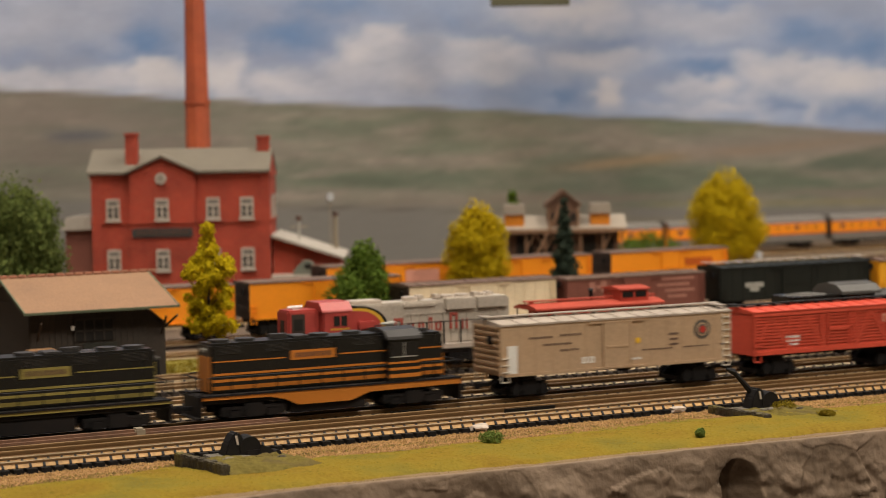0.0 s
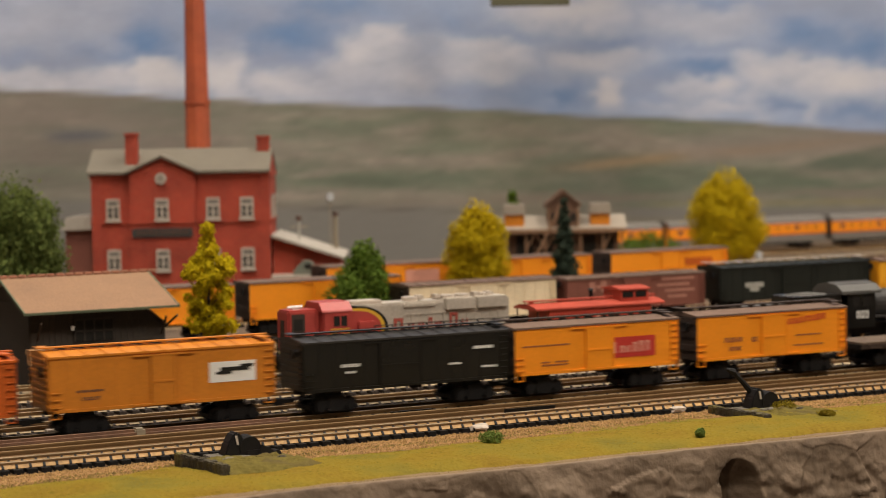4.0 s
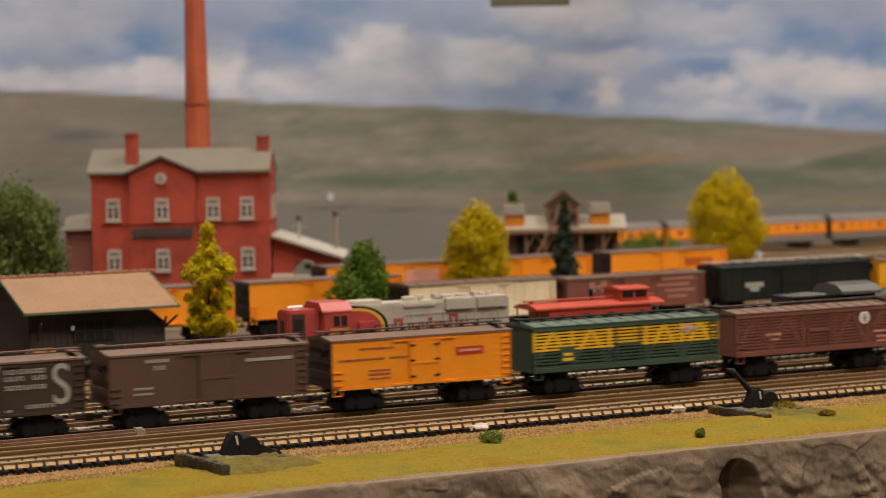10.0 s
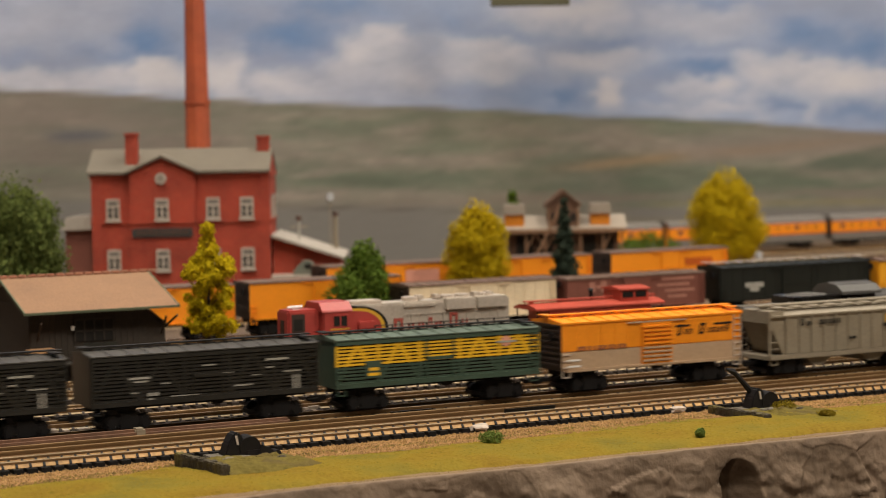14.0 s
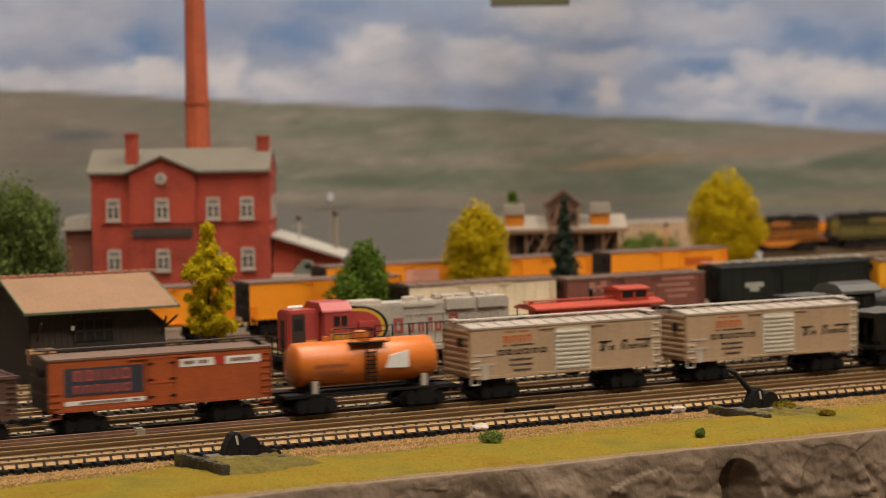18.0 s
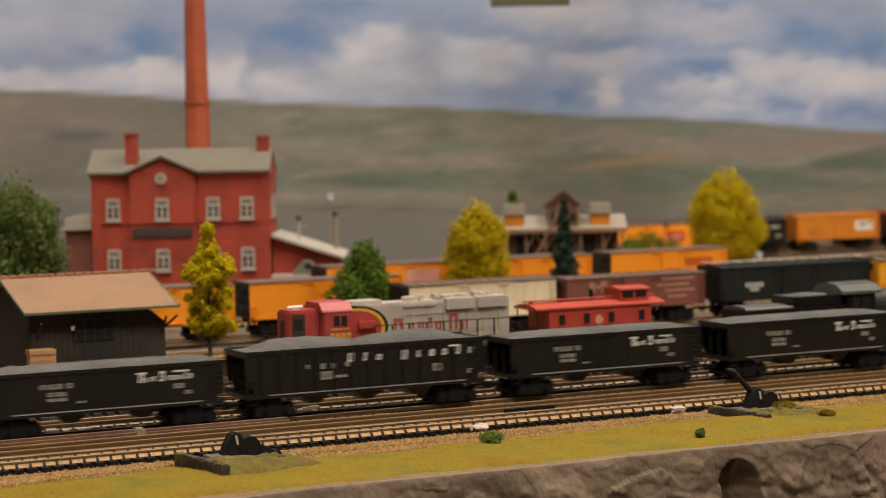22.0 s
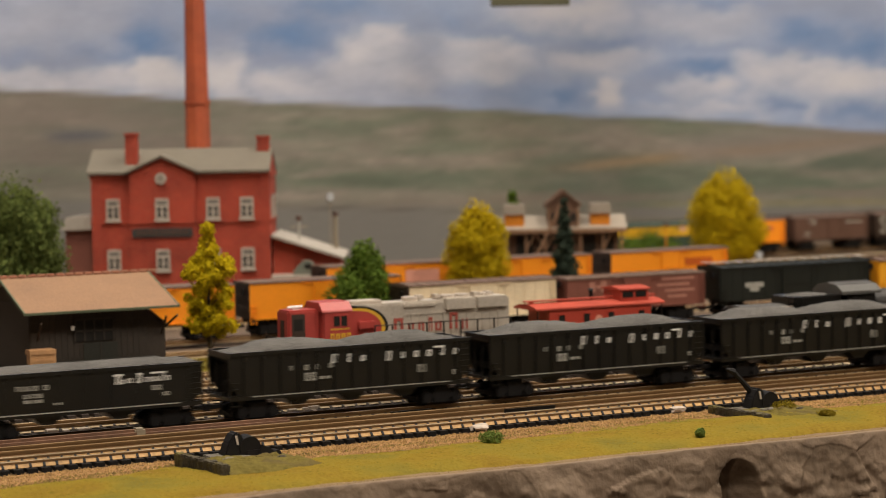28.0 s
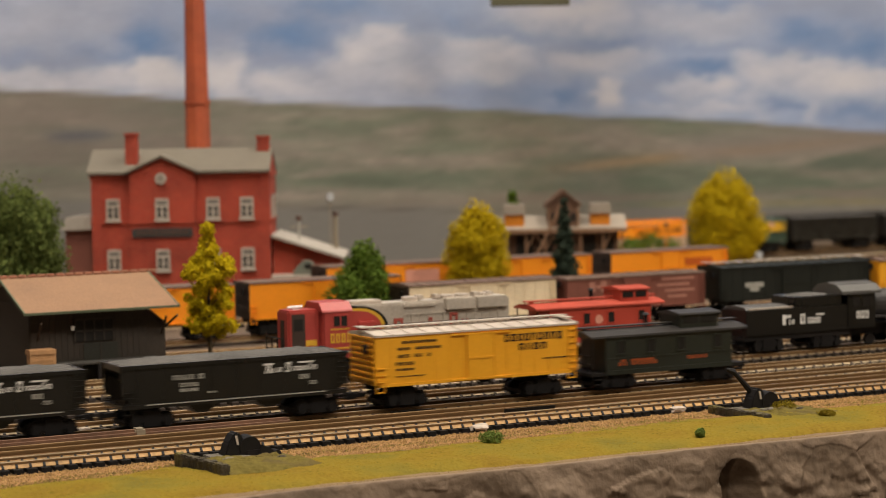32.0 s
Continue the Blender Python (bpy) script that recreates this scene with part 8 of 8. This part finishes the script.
    for i, (bx, by, r) in enumerate(((-1.5, -9.0, 1.5), (3.0, -10.5, 2.1), (6.5, -9.5, 1.8), (-5.5, -9.5, 1.1), (-9.0, -11.0, 1.5), (0.5, -13.0, 1.3), (-4.0, -14.0, 1.7), (8.0, -13.5, 1.4))):
        bm = bmesh.new()
        bmesh.ops.create_icosphere(bm, subdivisions=2, radius=r)
        for v in bm.verts:
            v.co = Vector((bx + v.co.x * 1.3, by + v.co.y, h * 0.8 + v.co.z * 0.75)) * 1.0 + Vector((0, 0, 0.5 * noise.noise(v.co * 0.9)))
        part("mortar_lump", bm, (M["scrap_dark"], moss, moss, stone)[i % 4], t)
    if arm:
        bm = bmesh.new()
        add_tube(bm, (-2.5, -2, h + 4), (-11.5, -2, h + 13.2), 1.25, 8, 0.8)
        add_tube(bm, (-11.5, -2, h + 13.2), (-14.5, -2, h + 14.4), 1.2, 8, 0.5)
        part("lever", bm, M["soot"], t)


switch_machine(-96.0, -62, 0, False)
switch_machine(97.5, -58, 0, True)


def lineside():
    t = thing("rusty_pipe", "rusty brown rail lying between the front tracks", "rail", 0, 0, 0)
    rust = shader("rust", (0.15, 0.075, 0.042), 0.8, vary=0.35, fine=700)
    bm = bmesh.new()
    add_box(bm, -260, -112.5, -15.4, -12.2, -3.2, 1.7, 0.9)
    add_box(bm, -111.5, -60, -15.0, -11.8, -3.2, 1.4, 0.9)
    part("rail", bm, rust, t)
    boxes("joint", M["dull_grey"], t, (-114, -110.5, -15.8, -11.4, -3.4, 2.0), bevel=0.5)
    t = thing("turnout_rods", "dark steel turnout rods on the ground", "rail", 0, 0, 0)
    boxes("rod", M["black"], t, (14, 34, -27.2, -26.7, -3.5, -0.3), (24, 50, -23.2, -22.6, -3.5, -0.2), (-22, -6, -12.3, -11.6, -3.5, -0.1))
    for x, y, lab, mats in ((-7, -49, "pale crumpled plaster scrap on the ties", ("scrap",)), (70, -49, "pale scrap with a red spot beside the track", ("scrap", "letter_red"))):
        s = thing("plaster_scrap", lab, "debris", x, y, -2.2)
        for i, mm in enumerate(mats):
            bm = bmesh.new()
            bmesh.ops.create_icosphere(bm, subdivisions=2, radius=1.6 if not i else 0.9)
            for v in bm.verts:
                v.co = Vector((v.co.x * 2.2, v.co.y * 1.4, v.co.z * 0.8)) * (1 + 0.5 * noise.noise(v.co * 0.9 + Vector((x, 0, i))))
                v.co.x += 3.4 * i
                v.co.z -= 0.6 * i
            part("lump", bm, M[mm], s)
    for x, y in ((-42, 24), (-128, 22), (38, 25)):
        s = thing("track_magnet", "bright metal bits lying in the yard track", "debris", x, y, -2.0)
        rng = random.Random(int(x))
        for i in range(5):
            bx = rng.uniform(-7, 7)
            boxes("bit", M["silver_roof"], s, (bx, bx + rng.uniform(2, 5), rng.uniform(-3, 0), rng.uniform(0.5, 3), -1.2, rng.uniform(-0.2, 1.2)), bevel=0.2)
    # dark board that hangs over the rear of the layout
    b = thing("hanging_board", "dark olive board on two wires over the layout", "sign", 297.8, 506.6, 173.5, -26.77)
    m = shader("board_olive", (0.10, 0.095, 0.055), 0.7, vary=0.1)
    boxes("board", m, b, (0, 50, 0, 5, 0, 60), bevel=0.6)
    boxes("wire", M["soot"], b, (6, 6.6, 2, 2.6, 60, 1386)), boxes("wire", M["soot"], b, (43, 43.6, 2, 2.6, 60, 1386))
    # poles by the factory
    for x, y, h, r, look_ in ((130, 428, 50, 1.1, "grey"), (158, 440, 51, 2.2, "dull_grey"), (423, 500, 33, 0.8, "tan_orange")):
        p = thing("line_pole", "thin weathered wooden pole beside the rear buildings", "pole", x, y, GROUND, group="line poles")
        bm = bmesh.new()
        add_tube(bm, (0, 0, 0), (0, 0, h), r, 8, 0.6 * r)
        part("pole", bm, M[look_], p)
        boxes("pole_cap", M["brown"], p, (-1.4, 1.4, -1.4, 1.4, h, h + 2.4), bevel=0.4)
        if x < 140:
            boxes("crossarm", M["dull_grey"], p, (-5.5, 5.5, -0.5, 0.5, h - 4, h - 3.2))
    for x, y, h in ((153, 436, 60), (426, 400, 16)):
        p = thing("yard_lamp", "small white lamp on a thin grey mast", "lamp post", x, y, GROUND, group="yard lamps")
        bm = bmesh.new()
        add_tube(bm, (0, 0, 0), (0, 0, h), 0.4, 6, 0.3)
        part("mast", bm, M["dull_grey"], p)
        bm = bmesh.new()
        add_box(bm, -1.9, 1.9, -1.5, 1.5, h, h + 4.6, 0.5)
        part("lamp_head", bm, M["lamp_white"], p, "pale lamp head")


lineside()


def ceiling_lamps():
    glow = bpy.data.materials.new("lamp_diffuser")
    glow.use_nodes = True
    e = glow.node_tree.nodes["Principled BSDF"]
    e.inputs["Emission Color"].default_value = (*LAMP_COLOUR, 1)
    e.inputs["Emission Strength"].default_value = 3.0
    for lx, ly in LAMPS:
        c = thing("ceiling_lamp", "square warm-white ceiling light panel", "lamp", lx * 1000, ly * 1000, 1560, group="ceiling lights")
        boxes("frame", M["white"], c, (-310, -291, -310, 310, -9, 0), (291, 310, -310, 310, -9, 0), (-291, 291, -310, -291, -9, 0), (-291, 291, 291, 310, -9, 0))
        boxes("diffuser", glow, c, (-291, 291, -291, 291, -7, -1))


ceiling_lamps()


# ---- movement ----
LINE_A, LINE_B, BEND = -211.0, 1700.0, 308.5
TRAVEL = [(0, 0), (1, -108.9), (2, -218.9), (3, -331.0), (4, -444), (5, -555), (6, -664.3), (7, -771.3), (8, -876.3), (9, -980.7),
          (10, -1084.7), (11, -1188.8), (12, -1293.3), (13, -1398.2), (14, -1504.1), (15, -1611.8), (16, -1720.5), (17, -1829.7),
          (18, -1940), (19, -2048.5), (20, -2157.1), (21, -2268.7), (22, -2381.4), (23, -2494.5), (24, -2606.9), (25, -2714.8),
          (26, -2820.8), (27, -2926.2), (28, -3031.2), (29, -3134.9), (30, -3240.6), (31, -3347.3), (32, -3452.7)]


def on_line(c):
    """The pose on the oval at c millimetres along it: front straight, bends at both ends, back straight."""
    half = math.pi * BEND
    if LINE_A <= c <= LINE_B:
        x, y, yaw = c, 0, 0
    elif c < LINE_A:
        u = LINE_A - c
        if u <= half:
            f = u / BEND
            x, y, yaw = LINE_A - BEND * math.sin(f), BEND - BEND * math.cos(f), -f
        elif u - half <= LINE_B - LINE_A:
            x, y, yaw = LINE_A + u - half, 2 * BEND, -math.pi
        else:
            f = (u - half - LINE_B + LINE_A) / BEND
            x, y, yaw = LINE_B + BEND * math.sin(f), BEND + BEND * math.cos(f), -math.pi - f
    else:
        v = c - LINE_B
        if v <= half:
            f = v / BEND
            x, y, yaw = LINE_B + BEND * math.sin(f), BEND - BEND * math.cos(f), f
        else:
            x, y, yaw = LINE_B - (v - half), 2 * BEND, math.pi
    return pose(x / 1000, y / 1000, 0, 0, 0, math.degrees(yaw))


def motions():
    for car, middle in TRAIN:
        walk(car, [(t, on_line(middle + s)) for t, s in TRAVEL])


motions()
